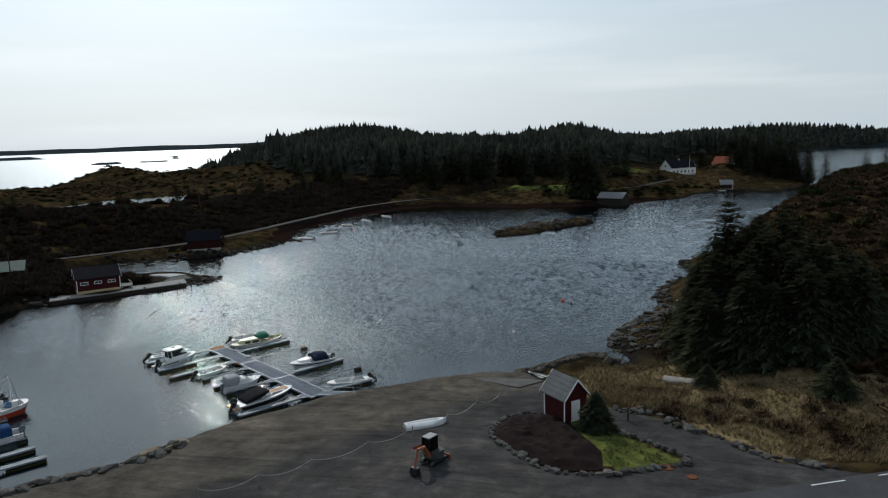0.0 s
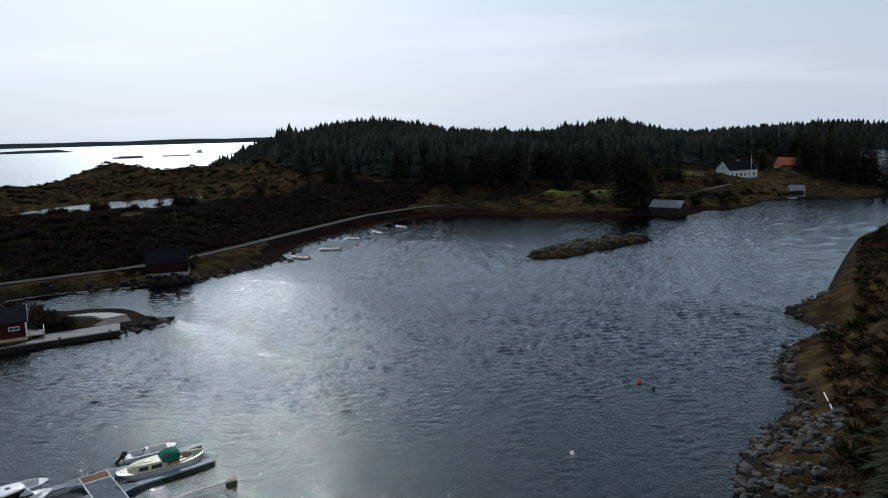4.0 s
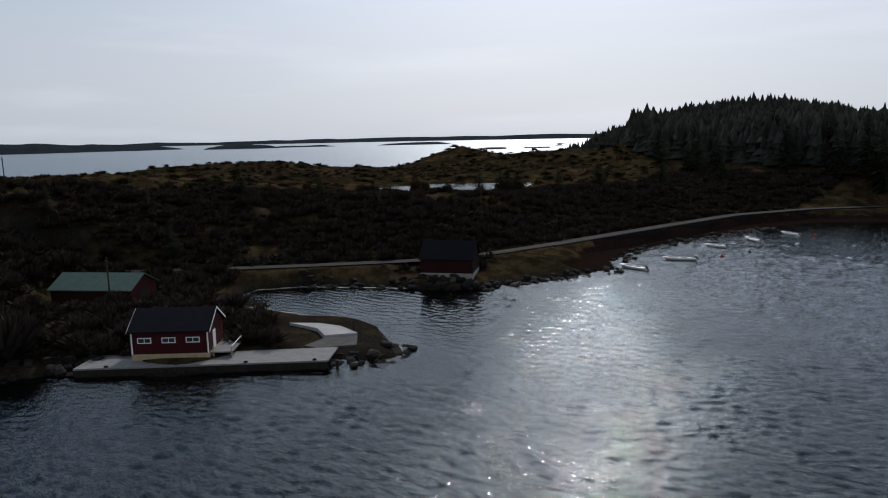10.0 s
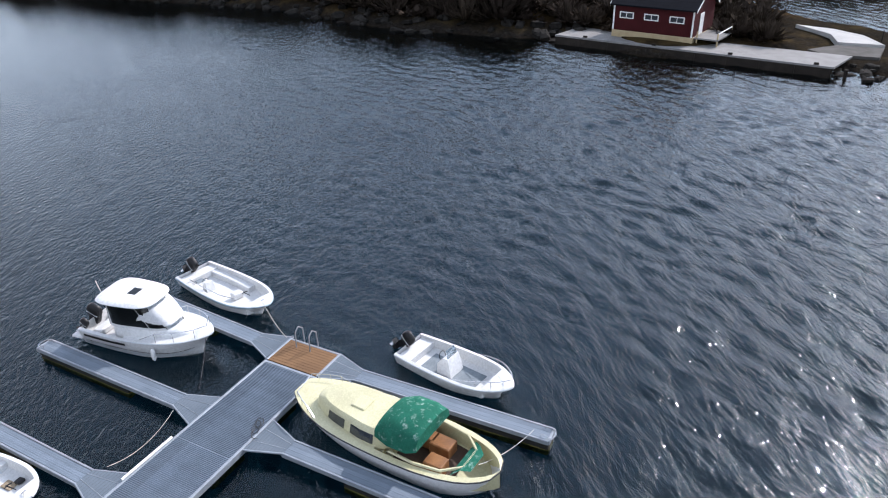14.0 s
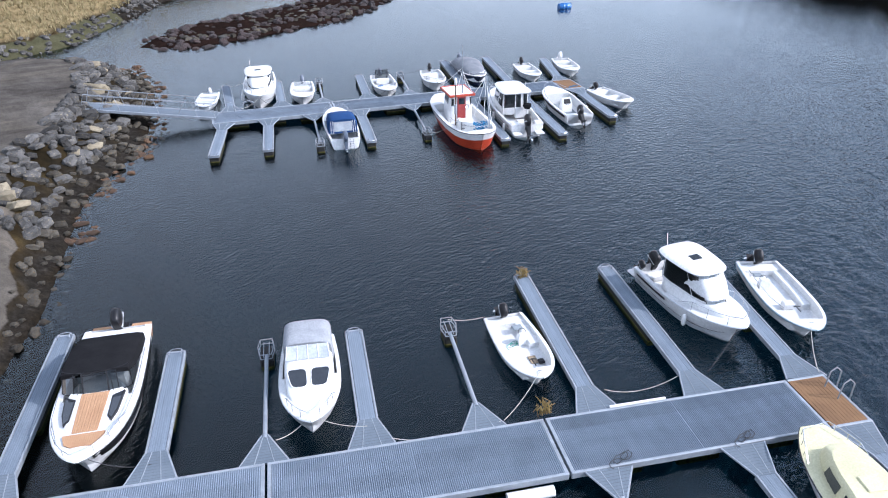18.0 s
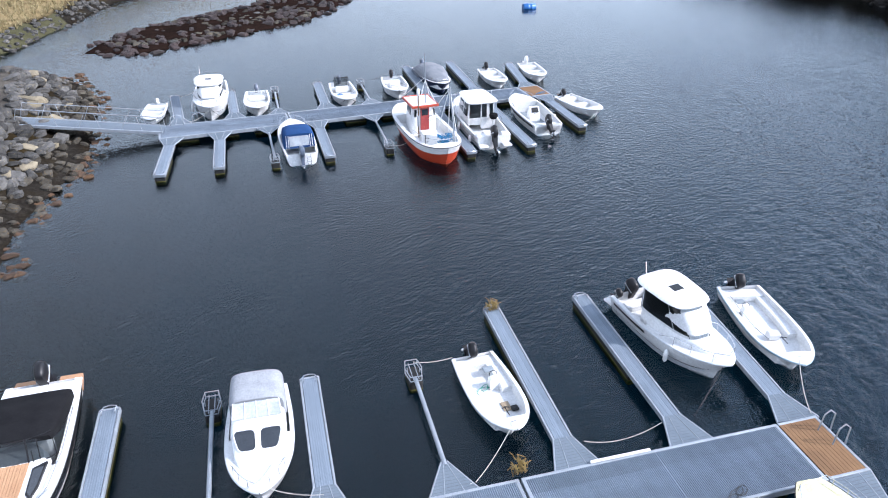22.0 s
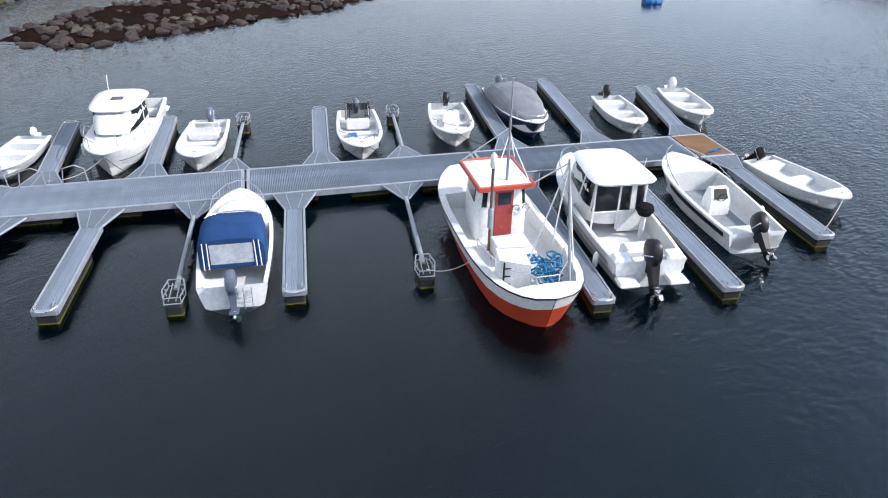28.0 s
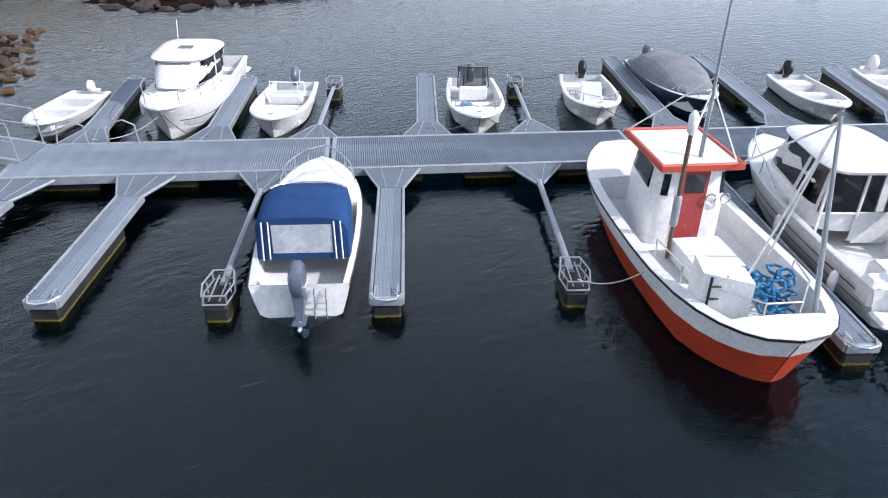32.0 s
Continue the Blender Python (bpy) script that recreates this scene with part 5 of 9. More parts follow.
def console(t, y, z0, h=0.85, w=0.38, x=0.0):
    c = part("console", Geo().loft([[(x + sx * ww, y + yy, zz) for sx, yy in ((-1, -a), (1, -a), (1, b), (-1, b))] for zz, ww, a, b in ((z0, w, 0.3, 0.35), (z0 + h * 0.6, w * 0.95, 0.28, 0.26), (z0 + h, w * 0.85, 0.05, 0.16))], True, True), GELCOAT, t, "white steering console", True)
    wheel = Geo().tube([(x + 0.17 * math.cos(a), y - 0.32 - 0.05 * math.sin(a), z0 + h * 0.75 + 0.16 * math.sin(a)) for a in [0.5236 * k for k in range(12)]], 0.014, 5, None, True)
    part("steering_wheel", wheel, BLACK, c)
    part("dash", Geo().add([(x - w * 0.7, y - 0.265, z0 + h * 0.66), (x + w * 0.7, y - 0.265, z0 + h * 0.66), (x + w * 0.62, y - 0.07, z0 + h * 0.98), (x - w * 0.62, y - 0.07, z0 + h * 0.98)], [(0, 1, 2, 3)]), BLACK, c, "black instrument panel")
    part("console_screen", Geo().add([(x - w * 0.8, y + 0.15, z0 + h * 0.98), (x + w * 0.8, y + 0.15, z0 + h * 0.98), (x + w * 0.65, y + 0.02, z0 + h * 1.4), (x - w * 0.65, y + 0.02, z0 + h * 1.4)], [(0, 1, 2, 3)]), CLEAR, c, "clear wind deflector")
    return c


def fender(t, x, y, z):
    part("fender", Geo().lathe([(0.03, 0.26), (0.08, 0.2), (0.09, 0.0), (0.085, -0.2), (0.03, -0.28)], 8, (x, y, z)), WHITEPLASTIC, t, "white fender", True)


def place_boat(m, sx, sy, bx, by):
    """The pose of a boat from its stern and bow in the pontoon's plan, and its length."""
    a, b = m @ Vector((sx, sy, 0)), m @ Vector((bx, by, 0))
    d = b - a
    return Matrix.Translation((a + b) / 2) @ Matrix.Rotation(math.atan2(-d.x, d.y), 4, "Z"), d.length


def open_boat(m, stern, bow, beam, label, F=0.5, mat=None, motor="black", msize=0.9, seats=((0.1, 0.24, 0.42), (0.45, 0.53, 0.40)), deck=0.8, con=None, railed=False, tiltm=48, inner=None, group="open boats", boot=None, full=3.1):
    pm, L = place_boat(m, *stern, *bow)
    t = thing("motorboat", pm, label, "boat", group)
    make_hull(t, L, beam, F, mat or GELCOAT, inner or LINER, lambda s: None if s > deck else 0.16, boot=boot or GREYHULL, full=full)
    for a, b, z in seats:
        thwart(t, L, beam, a, b, z)
    if con:
        console(t, -L / 2 + L * con[0], 0.16, con[1])
        part("floor_mat", Geo().box(-beam * 0.27, -L * 0.3, 0.165, beam * 0.27, L * 0.2, 0.18, 0.004), FLOORMAT, t, "grey floor mat")
    if railed:
        pts = []
        for k in range(9):
            s = 0.55 + 0.44 * k / 8
            h, zg = hull_station(s, L, beam, F)
            pts.append((h - 0.06 if h > 0.1 else 0.0, -L / 2 + L * s, zg + 0.06 + 0.26 * min(1, (s - 0.55) * 4)))
        rail(t, pts, 0.016, (2, 4, 6), 0.28)
        rail(t, [(-x, y, z) for x, y, z in pts], 0.016, (2, 4, 6), 0.28)
    outboard(t, -L / 2 - 0.16, F * 0.85, msize, {"black": BLACK, "grey": MOTORGREY, "white": WHITEPLASTIC}[motor], tiltm)
    cl = Geo()
    h, zg = hull_station(0.93, L, beam, F)
    cl.tube([(-0.08, L * 0.42, zg + 0.06), (0.08, L * 0.42, zg + 0.06)], 0.018, 5).tube([(0, L * 0.42, zg), (0, L * 0.42, zg + 0.06)], 0.018, 5)
    part("bow_cleat", cl, STEEL, t)
    return t, L


def canopy(t, rows, mat, label, name="canopy", smooth=True, box=0.55):
    """A stretched cover through rows of (y, half width, foot height, top height)."""
    rings = []
    for y, w, z0, z1 in rows:
        rings.append([(-w * math.copysign(abs(math.cos(math.pi * k / 12)) ** (box / 0.55), 6 - k), y, z0 + (z1 - z0) * math.sin(math.pi * k / 12) ** box) for k in range(13)])
    g = Geo().loft(rings, False)
    for r in (rings[0], rings[-1]):
        g.add(r, [tuple(range(13))])
    return part(name, g, mat, t, label, smooth)


def bow_rail(t, L, B, F, s0=0.6, h=0.32, **kw):
    pts = []
    for k in range(8):
        s = s0 + (0.985 - s0) * k / 7
        hb, zg = hull_station(s, L, B, F, **kw)
        pts.append((max(hb - 0.08, 0), -L / 2 + L * s, zg + h * min(1, 0.2 + k / 2.5)))
    full = pts + [(-x, y, z) for x, y, z in reversed(pts[:-1])]
    g = Geo().tube(full, 0.016, 5)
    for k in (2, 4, 6, 8, 10, 12):
        p = full[k]
        g.tube([p, (p[0] * 1.02, p[1], p[2] - h)], 0.013, 5)
    return part("bow_rail", g, STEEL, t, "stainless bow rail")


def side_stripe(t, L, B, F, mat, f0=0.55, f1=0.72, s0=0.02, s1=0.93, label="dark stripe along the hull", **kw):
    g = Geo()
    canoe = kw.get("canoe", False)
    for sg in (-1, 1):
        rows_ = []
        for f in (f0, (f0 + f1) / 2, f1):
            row = []
            for k in range(22):
                s = s0 + (s1 - s0) * k / 21
                h, zg = hull_station(s, L, B, F, **kw)
                zc = 0.06 + 0.35 * F * max(0.0, (s - 0.55) / 0.45) ** 2
                y = -L / 2 + L * s - (max(0.0, s - 0.7) / 0.3) ** 2 * 0.11 * L * (1 - f)
                row.append((sg * (h * hull_flare(s, f, canoe) + 0.016), y, zc + (zg - zc) * f))
            rows_.append(row)
        g.loft(rows_ if sg > 0 else rows_[::-1], False)
    return part("stripe", g, mat, t, label)


def pilot_boat(m, stern, bow, beam, F, label, ya, yf, hz=1.2, mat=None, msize=1.0, motor="black", hatch=True, stripe=None, cock=0.36, glass=None, roof_over=0.3, group="cabin boats", e=0.44, coach=0.3):
    """A boat with a closed wheelhouse between ya and yf (shares of the length)."""
    pm, L = place_boat(m, *stern, *bow)
    t = thing("cabin_boat", pm, label, "boat", group)
    mat = mat or GELCOAT
    make_hull(t, L, beam, F, mat, LINER, lambda s: None if s > cock else 0.3, boot=GREYHULL)
    y0, y1, w = -L / 2 + L * ya, -L / 2 + L * yf, beam * 0.40
    c, r = F + coach, F + hz
    # white coaming that sweeps forward into the foredeck
    cabin(t, [(F * 0.75, w * 1.08, y0, L * 0.40, 0.5), (F + coach * 0.35, w * 1.06, y0, L * 0.385, 0.5), (F + coach * 0.8, w * 1.01, y0 + 0.02, y1 + 0.75, 0.42), (c + 0.01, w * 0.95, y0 + 0.04, y1 + 0.36, 0.34)], mat, name="coaming", e=0.6)
    cabin(t, [(c - 0.06, w * 0.985, y0, y1 + 0.34, 0.34), (c + (r - c) * 0.5, w * 0.94, y0, y1 - 0.04, 0.24), (r, w * 0.88, y0, y1 - 0.5, 0.16)], LINER,
          [(17.7, 20.85, 0.0, 0.94), (21.15, 24.3, 0.0, 0.94), (3.3, 6.9, 0.08, 0.95, CLEAR, "windscreen", "clear curved windscreen"), (7.1, 10.7, 0.08, 0.95, CLEAR, "windscreen", "clear curved windscreen"),
           (-2.9 + 28, 0.2 + 28, 0.12, 0.92, GLASS), (0.3 + 28, 3.0 + 28, 0.12, 0.92, GLASS), (11.0, 13.7, 0.12, 0.92, GLASS), (13.8, 16.9, 0.12, 0.92, GLASS),
           (3.04 + 28, 3.26 + 28, 0.06, 0.97, BLACK, "window_post", "black window post"), (10.74, 10.96, 0.06, 0.97, BLACK, "window_post", "black window post"), (6.93, 7.07, 0.06, 0.97, BLACK, "window_post", "black window post")], glass, name="wheelhouse", e=e)
    cabin(t, [(r - 0.05, w * 1.0, y0 - roof_over, y1 - 0.42, 0.16), (r + 0.03, w * 1.09, y0 - roof_over - 0.06, y1 - 0.34, 0.16), (r + 0.10, w * 1.0, y0 - roof_over + 0.02, y1 - 0.44, 0.16), (r + 0.15, w * 0.78, y0 - roof_over + 0.25, y1 - 0.7, 0.16)], mat, name="roof", e=e + 0.08)
    if hatch:
        part("roof_hatch", Geo().box(-0.24, (y0 + y1) / 2 - 0.45, r + 0.12, 0.24, (y0 + y1) / 2 - 0.05, r + 0.165, 0.02), GLASS, t, "dark roof hatch")
    bow_rail(t, L, beam, F, 0.55, 0.4)
    side_stripe(t, L, beam, F, GREYHULL, 0.10, 0.30, 0.03, 0.92, "pale grey band low on the hull")
    side_stripe(t, L, beam, F, BLACK, 0.335, 0.365, 0.03, 0.94, "thin dark line along the hull")
    if stripe:
        side_stripe(t, L, beam, F, stripe, 0.62, 0.78, 0.04, 0.42)
        outboard(t, -L / 2 - 0.05, F * 0.8, 0.6, BLACK, 40, beam * 0.28)
    for sx in (-1, 1):
        part("bathing_platform", Geo().box(sx * beam * 0.18, -L / 2 - 0.5, 0.28, sx * beam * 0.42, -L / 2 + 0.02, 0.42, 0.05), mat, t)
    part("aft_bench", Geo().box(-beam * 0.3, -L / 2 + 0.35, 0.3, beam * 0.3, -L / 2 + 0.75, 0.62, 0.06), LINER, t)
    outboard(t, -L / 2 - 0.05, F * 0.75, msize, {"black": BLACK, "grey": MOTORGREY}[motor], 26)
    part("antenna", Geo().tube([(w * 0.6, y0, r + 0.1), (w * 0.6, y0 - 0.15, r + 0.75)], 0.012, 5), WHITEPLASTIC, t)
    return t, L

a = A_FRAME


def side_bench(t, L, B, s0, s1, sg, z=0.4, w=0.34):
    """A moulded locker seat along one side."""
    rings = []
    for k in range(6):
        s = s0 + (s1 - s0) * k / 5
        h = hull_station(s, L, B, 0.5)[0] - 0.13
        y = -L / 2 + L * s
        rings.append([(sg * h, y, 0.15), (sg * h, y, z), (sg * (h - w), y, z), (sg * (h - w - 0.03), y, z - 0.04), (sg * (h - w - 0.03), y, 0.15)])
    part("side_bench", Geo().loft(rings, True, True), LINER, t, "moulded white side seat")


def helm_seat(t, x, y):
    """A low console with a wheel, and a grey cushion behind it."""
    c = part("console", Geo().loft([[(x - 0.22, y, 0.16), (x + 0.22, y, 0.16), (x + 0.22, y + 0.34, 0.16), (x - 0.22, y + 0.34, 0.16)], [(x - 0.2, y + 0.06, 0.56), (x + 0.2, y + 0.06, 0.56), (x + 0.2, y + 0.3, 0.56), (x - 0.2, y + 0.3, 0.56)], [(x - 0.16, y + 0.16, 0.66), (x + 0.16, y + 0.16, 0.66), (x + 0.16, y + 0.28, 0.66), (x - 0.16, y + 0.28, 0.66)]], True, True), GELCOAT, t, "small white steering console")
    part("steering_wheel", Geo().tube([(x + 0.15 * math.cos(q), y + 0.02 - 0.06 * math.sin(q), 0.58 + 0.13 * math.sin(q)) for q in [0.5236 * k for k in range(12)]], 0.013, 5, None, True), BLACK, c)
    part("cushion", Geo().box(x - 0.2, y - 0.62, 0.42, x + 0.2, y - 0.3, 0.48, 0.025), FLOORMAT, t, "grey seat cushion")


def anchor(t, y, z):
    g = Geo().tube([(0, y - 0.35, z), (0, y + 0.1, z + 0.02)], 0.02, 5)
    for sg in (-1, 1):
        g.tube([(0, y - 0.33, z), (sg * 0.13, y - 0.22, z + 0.05)], 0.02, 5)
    part("anchor", g, BLACK, t, "small dark anchor")


t, L = open_boat(a, (-7.45, 3.75), (-2.1, 2.75), 2.15, "white open motorboat moored bow to the pontoon end", 0.55, motor="black", msize=1.0, seats=((0.02, 0.12, 0.45),), deck=0.82, boot=PALEBLUE)
side_bench(t, L, 2.15, 0.12, 0.6, -1)
side_bench(t, L, 2.15, 0.12, 0.5, 1, 0.36, 0.24)
helm_seat(t, 0.35, -1.25)
part("stowage_box", Geo().box(-0.25, 0.25, 0.16, 0.2, 0.6, 0.46, 0.04), LINER, t, "white stowage box")
part("handrail", Geo().tube([(0.72, -1.9, 0.62), (0.8, -0.9, 0.68), (0.78, 0.4, 0.7), (0.6, 1.2, 0.72)], 0.02, 5), STEEL, t, "steel handrail")
anchor(t, 1.35, 0.66)
side_stripe(t, L, 2.15, 0.55, PALEBLUE, 0.74, 0.86, 0.02, 0.96, "pale blue band along the hull", full=3.1)
t, L = open_boat(a, (-5.95, -8.55), (-1.8, -8.3), 1.85, "small white open motorboat with coiled green rope", 0.5, motor="black", seats=((0.02, 0.12, 0.42),), deck=0.84)
side_bench(t, L, 1.85, 0.12, 0.46, -1, 0.4, 0.38)
helm_seat(t, -0.28, -0.75)
part("floor_pad", Geo().box(-0.42, 0.3, 0.17, -0.12, 0.75, 0.2, 0.01), COCOA, t, "brown mat on the bottom boards")
part("bow_pad", Geo().box(-0.62, 0.62, 0.17, -0.38, 0.86, 0.3, 0.04), BLACK, t, "small black fuel can")
anchor(t, 1.3, 0.62)
open_boat(a, (4.4, 3.1), (9.06, 2.3), 1.9, "white open motorboat with steering console and bow rail", 0.55, con=(0.42, 0.75), railed=True, seats=((0.02, 0.14, 0.45),), deck=0.78)
open_boat(a, (8.9, -26.0), (3.6, -24.4), 1.95, "white open motorboat by the shore end of the pontoon", 0.55, con=(0.4, 0.7), seats=((0.02, 0.14, 0.45),))
b = B_FRAME
open_boat(b, (3.0, 2.3), (7.2, 3.0), 1.9, "white open motorboat with windscreen beside the pontoon end", 0.52, seats=((0.05, 0.18, 0.45), (0.4, 0.5, 0.4)), msize=0.8)
open_boat(b, (-5.4, -26.4), (-1.6, -26.95), 1.6, "pale grey rowing boat with a white outboard", 0.42, GREYHULL, "white", 0.6, inner=GREYHULL, deck=0.9)
t, L = open_boat(b, (-5.5, -19.3), (-0.95, -19.8), 1.85, "white open motorboat with grey outboard", 0.6, motor="grey", deck=0.72)
screen(t, 0.62, -0.55, 0.1, 0.62, 1.05, CLEAR, 0.12, bar=WHITEPLASTIC)
part("dash_panel", Geo().box(-0.55, -0.85, 0.3, 0.55, -0.5, 0.66, 0.05), GELCOAT, t, "white dash moulding")
t, L = open_boat(b, (-5.6, -12.9), (-0.7, -13.3), 1.9, "white open motorboat with a rail and dark outboard", 0.6, motor="grey", deck=0.75, railed=True)
screen(t, 0.55, -0.95, 0.14, 0.66, 1.35, SCREEN, 0.2, bar=BLACK)
part("dash_panel", Geo().box(-0.5, -1.3, 0.2, 0.5, -0.9, 0.72, 0.06), GELCOAT, t, "white dash moulding")
part("cool_box", Geo().box(0.1, 0.1, 0.17, 0.5, 0.55, 0.5, 0.04), BLUEPLASTIC, t, "blue cool box")
open_boat(b, (-5.8, -8.6), (-1.4, -9.2), 1.9, "white console motorboat with bow rail", 0.6, con=(0.5, 0.8), deck=0.78, railed=True)
open_boat(b, (-5.7, -0.35), (-1.3, -0.8), 1.75, "small white motorboat with dark outboard", 0.5)
open_boat(b, (-6.2, 3.6), (-1.75, 2.8), 1.8, "white motorboat with a white outboard", 0.52, motor="white")
open_boat(b, (8.9, -1.95), (2.7, -1.54), 2.3, "white console motorboat with a black stripe and fenders", 0.75, con=(0.42, 0.95), railed=True, msize=1.1, seats=((0.0, 0.12, 0.6),), deck=0.7)

t, L = pilot_boat(a, (-7.95, -1.05), (-2.4, -0.15), 2.35, 0.82, "white cabin boat with dark side windows and a roof hatch", 0.24, 0.70, 1.42, stripe=BLACK, msize=1.0, cock=0.3, coach=0.46)
for x, y in ((-1.24, -1.9), (-1.26, 0.3), (1.22, 0.9)):
    fender(t, x, y, 0.5)
t, L = pilot_boat(b, (10.0, -6.35), (2.4, -5.75), 2.55, 0.9, "large white cabin boat with glazed wheelhouse and black outboard", 0.36, 0.72, 1.36, msize=1.22, hatch=False, cock=0.4, glass=SCREEN, stripe=None, e=0.26, roof_over=0.4)
yb = -L / 2 + L * 0.36
for x in (-0.86, -0.02, 0.84):
    part("door_post", Geo().box(x - 0.03, yb - 0.07, 0.5, x + 0.03, yb - 0.02, 2.2, 0.01), GELCOAT, t, "white door post")
part("bulkhead", Geo().box(0.02, yb - 0.06, 0.4, 0.86, yb - 0.022, 1.18, 0.015), GELCOAT, t, "white lower bulkhead")
part("door_sill", Geo().box(-0.84, yb - 0.065, 1.12, -0.02, yb - 0.022, 1.17, 0.01), GELCOAT, t)
part("seat_cover", Geo().lathe([(0.02, -0.2), (0.2, -0.17), (0.3, 0.0), (0.26, 0.15), (0.08, 0.22), (0.01, 0.22)], 14, (0.72, yb - 0.42, 1.35)), BLACKCANVAS, t, "black canvas seat cover", True)
part("seat_pedestal", Geo().tube([(0.72, yb - 0.42, 0.3), (0.72, yb - 0.42, 1.2)], 0.09, 8), LINER, t)
for sx in (-1, 1):
    x0, x1 = sorted((sx * 0.5, sx * 1.12))
    part("stern_corner", Geo().box(x0, -L / 2 + 0.02, 0.4, x1, -L / 2 + 0.55, 0.98, 0.09), GELCOAT, t, "moulded stern locker")
part("live_well", Geo().box(-0.42, -L / 2 + 0.8, 0.3, 0.6, -L / 2 + 1.35, 0.78, 0.06), LINER, t, "white moulded tub")
part("well_lid", Geo().box(-0.36, -L / 2 + 0.86, 0.784, 0.54, -L / 2 + 1.29, 0.81, 0.02), GELCOAT, t)
side_stripe(t, L, 2.55, 0.9, BLACK, 0.60, 0.64, 0.04, 0.9)
rail(t, [(1.12, yb - 0.9, 0.95), (1.12, yb - 0.85, 1.35), (1.1, yb - 0.1, 1.62), (1.08, yb + 0.1, 1.55)], 0.018)
for x, y in ((-1.34, -2.9), (-1.34, -0.4), (1.36, -1.4), (1.36, 0.9)):
    fender(t, x, y, 0.5)
t, L = pilot_boat(b, (-8.0, -22.35), (-0.7, -22.95), 2.45, 0.95, "white cabin boat with rounded wheelhouse and fenders", 0.36, 0.74, 1.08, msize=0.9, stripe=None, cock=0.36)
for y in (-1.6, 0.4, 1.4):
    fender(t, 1.28, y, 0.55)

# small cruisers with canvas hoods
def hood_boat(m, stern, bow, beam, F, label, hood, hood_label, motor, msize, cab=(0.5, 0.86), cab_h=0.42, hood_rows=None, rear=False, stripe=None, box=0.55, wind=True):
    pm, L = place_boat(m, *stern, *bow)
    t = thing("cabin_cruiser", pm, label, "boat", "small cruisers")
    make_hull(t, L, beam, F, GELCOAT, LINER, lambda s: None if s > 0.52 else 0.25)
    y0, y1, w = -L / 2 + L * cab[0], -L / 2 + L * cab[1], beam * 0.36
    cabin(t, [(F * 0.95, w, y0, y1, 0.45), (F + cab_h * 0.7, w * 0.92, y0, y1 - 0.25, 0.4), (F + cab_h, w * 0.78, y0, y1 - 0.55, 0.36)], GELCOAT, [(4.4, 6.7, 0.25, 0.85), (7.3, 9.6, 0.25, 0.85)], GLASS, name="trunk_cabin")
    if wind:
        screen(t, beam * 0.4, y0 + 0.25, 0.28, F + cab_h * 0.6, F + cab_h + 0.42, CLEAR, 0.45)
    canopy(t, hood_rows or [(-L * 0.36, beam * 0.36, F, F + 0.55), (-L * 0.3, beam * 0.43, F, F + 0.95), (-L * 0.1, beam * 0.43, F, F + 1.05), (y0 - 0.05, beam * 0.4, F + 0.1, F + 0.98), (y0 + 0.1, beam * 0.37, F + 0.3, F + 0.9)], hood, hood_label, box=box)
    if rear:
        wy = -L * 0.336
        part("hood_window", Geo().add([(-beam * 0.27, wy, F + 0.14), (beam * 0.27, wy, F + 0.14), (beam * 0.27, wy - 0.0, F + 0.78), (-beam * 0.27, wy - 0.0, F + 0.78)], [(0, 1, 2, 3)]), VINYL, t, "clear plastic rear window")
        for sx in (-0.36, -0.3, 0.3, 0.36):
            part("hood_hoop", Geo().tube([(beam * sx, wy - 0.03, F), (beam * sx * 0.97, wy - 0.02, F + 0.85)], 0.015, 5), WHITEPLASTIC, t)
        lad = Geo()
        for sx in (0.28, 0.5):
            lad.tube([(sx, -L / 2 - 0.05, F * 0.9), (sx, -L / 2 - 0.16, 0.05)], 0.016, 5)
        for z in (0.1, 0.25, 0.4, 0.55):
            lad.tube([(0.28, -L / 2 - 0.13, z), (0.5, -L / 2 - 0.13, z)], 0.014, 5)
        part("boarding_ladder", lad, STEEL, t)
    bow_rail(t, L, beam, F, 0.72, 0.36)
    if stripe:
        side_stripe(t, L, beam, F, stripe)
    outboard(t, -L / 2 - 0.03, F * 0.72, msize, motor, 8)
    return t, L


# small cruiser with a sloping glazed cabin front and a pale hood
pm, L = place_boat(a, -5.85, -16.2, -1.0, -16.36)
t = thing("cabin_cruiser", pm, "white cabin cruiser with a pale grey canvas hood", "boat", "small cruisers")
F = 0.75
make_hull(t, L, 2.1, F, GELCOAT, LINER, lambda s: None if s > 0.4 else 0.25, boot=GREYHULL)
canopy(t, [(-0.75, 0.84, F, F + 0.66), (0.22, 0.84, F, F + 0.64), (0.95, 0.76, F, F + 0.30), (1.55, 0.52, F, F + 0.16), (1.85, 0.3, F, F + 0.06)], GELCOAT, "white moulded cabin", "trunk_cabin", True, 0.26)
for sx in (-1, 1):
    rim = [(sx * (0.365 + 0.30 * u), 0.56 + 0.31 * v) for u, v in [(math.copysign(abs(math.cos(q)) ** 0.45, math.cos(q)), math.copysign(abs(math.sin(q)) ** 0.45, math.sin(q))) for q in [0.2618 * k for k in range(24)]]]
    rim = [(x * (1 - 0.12 * (y - 0.56) / 0.31), y, F + 0.652 - 0.466 * (y - 0.22)) for x, y in rim]
    part("window", Geo().add([*rim, (sx * 0.365, 0.56, F + 0.652 - 0.466 * 0.34)], [(k, (k + 1) % 24, 24) if sx > 0 else ((k + 1) % 24, k, 24) for k in range(24)]), PANE, t, "dark sloping cabin window")
    part("window_frame", Geo().tube(rim, 0.018, 5, None, True), GELCOAT, t, "white rounded window frame")
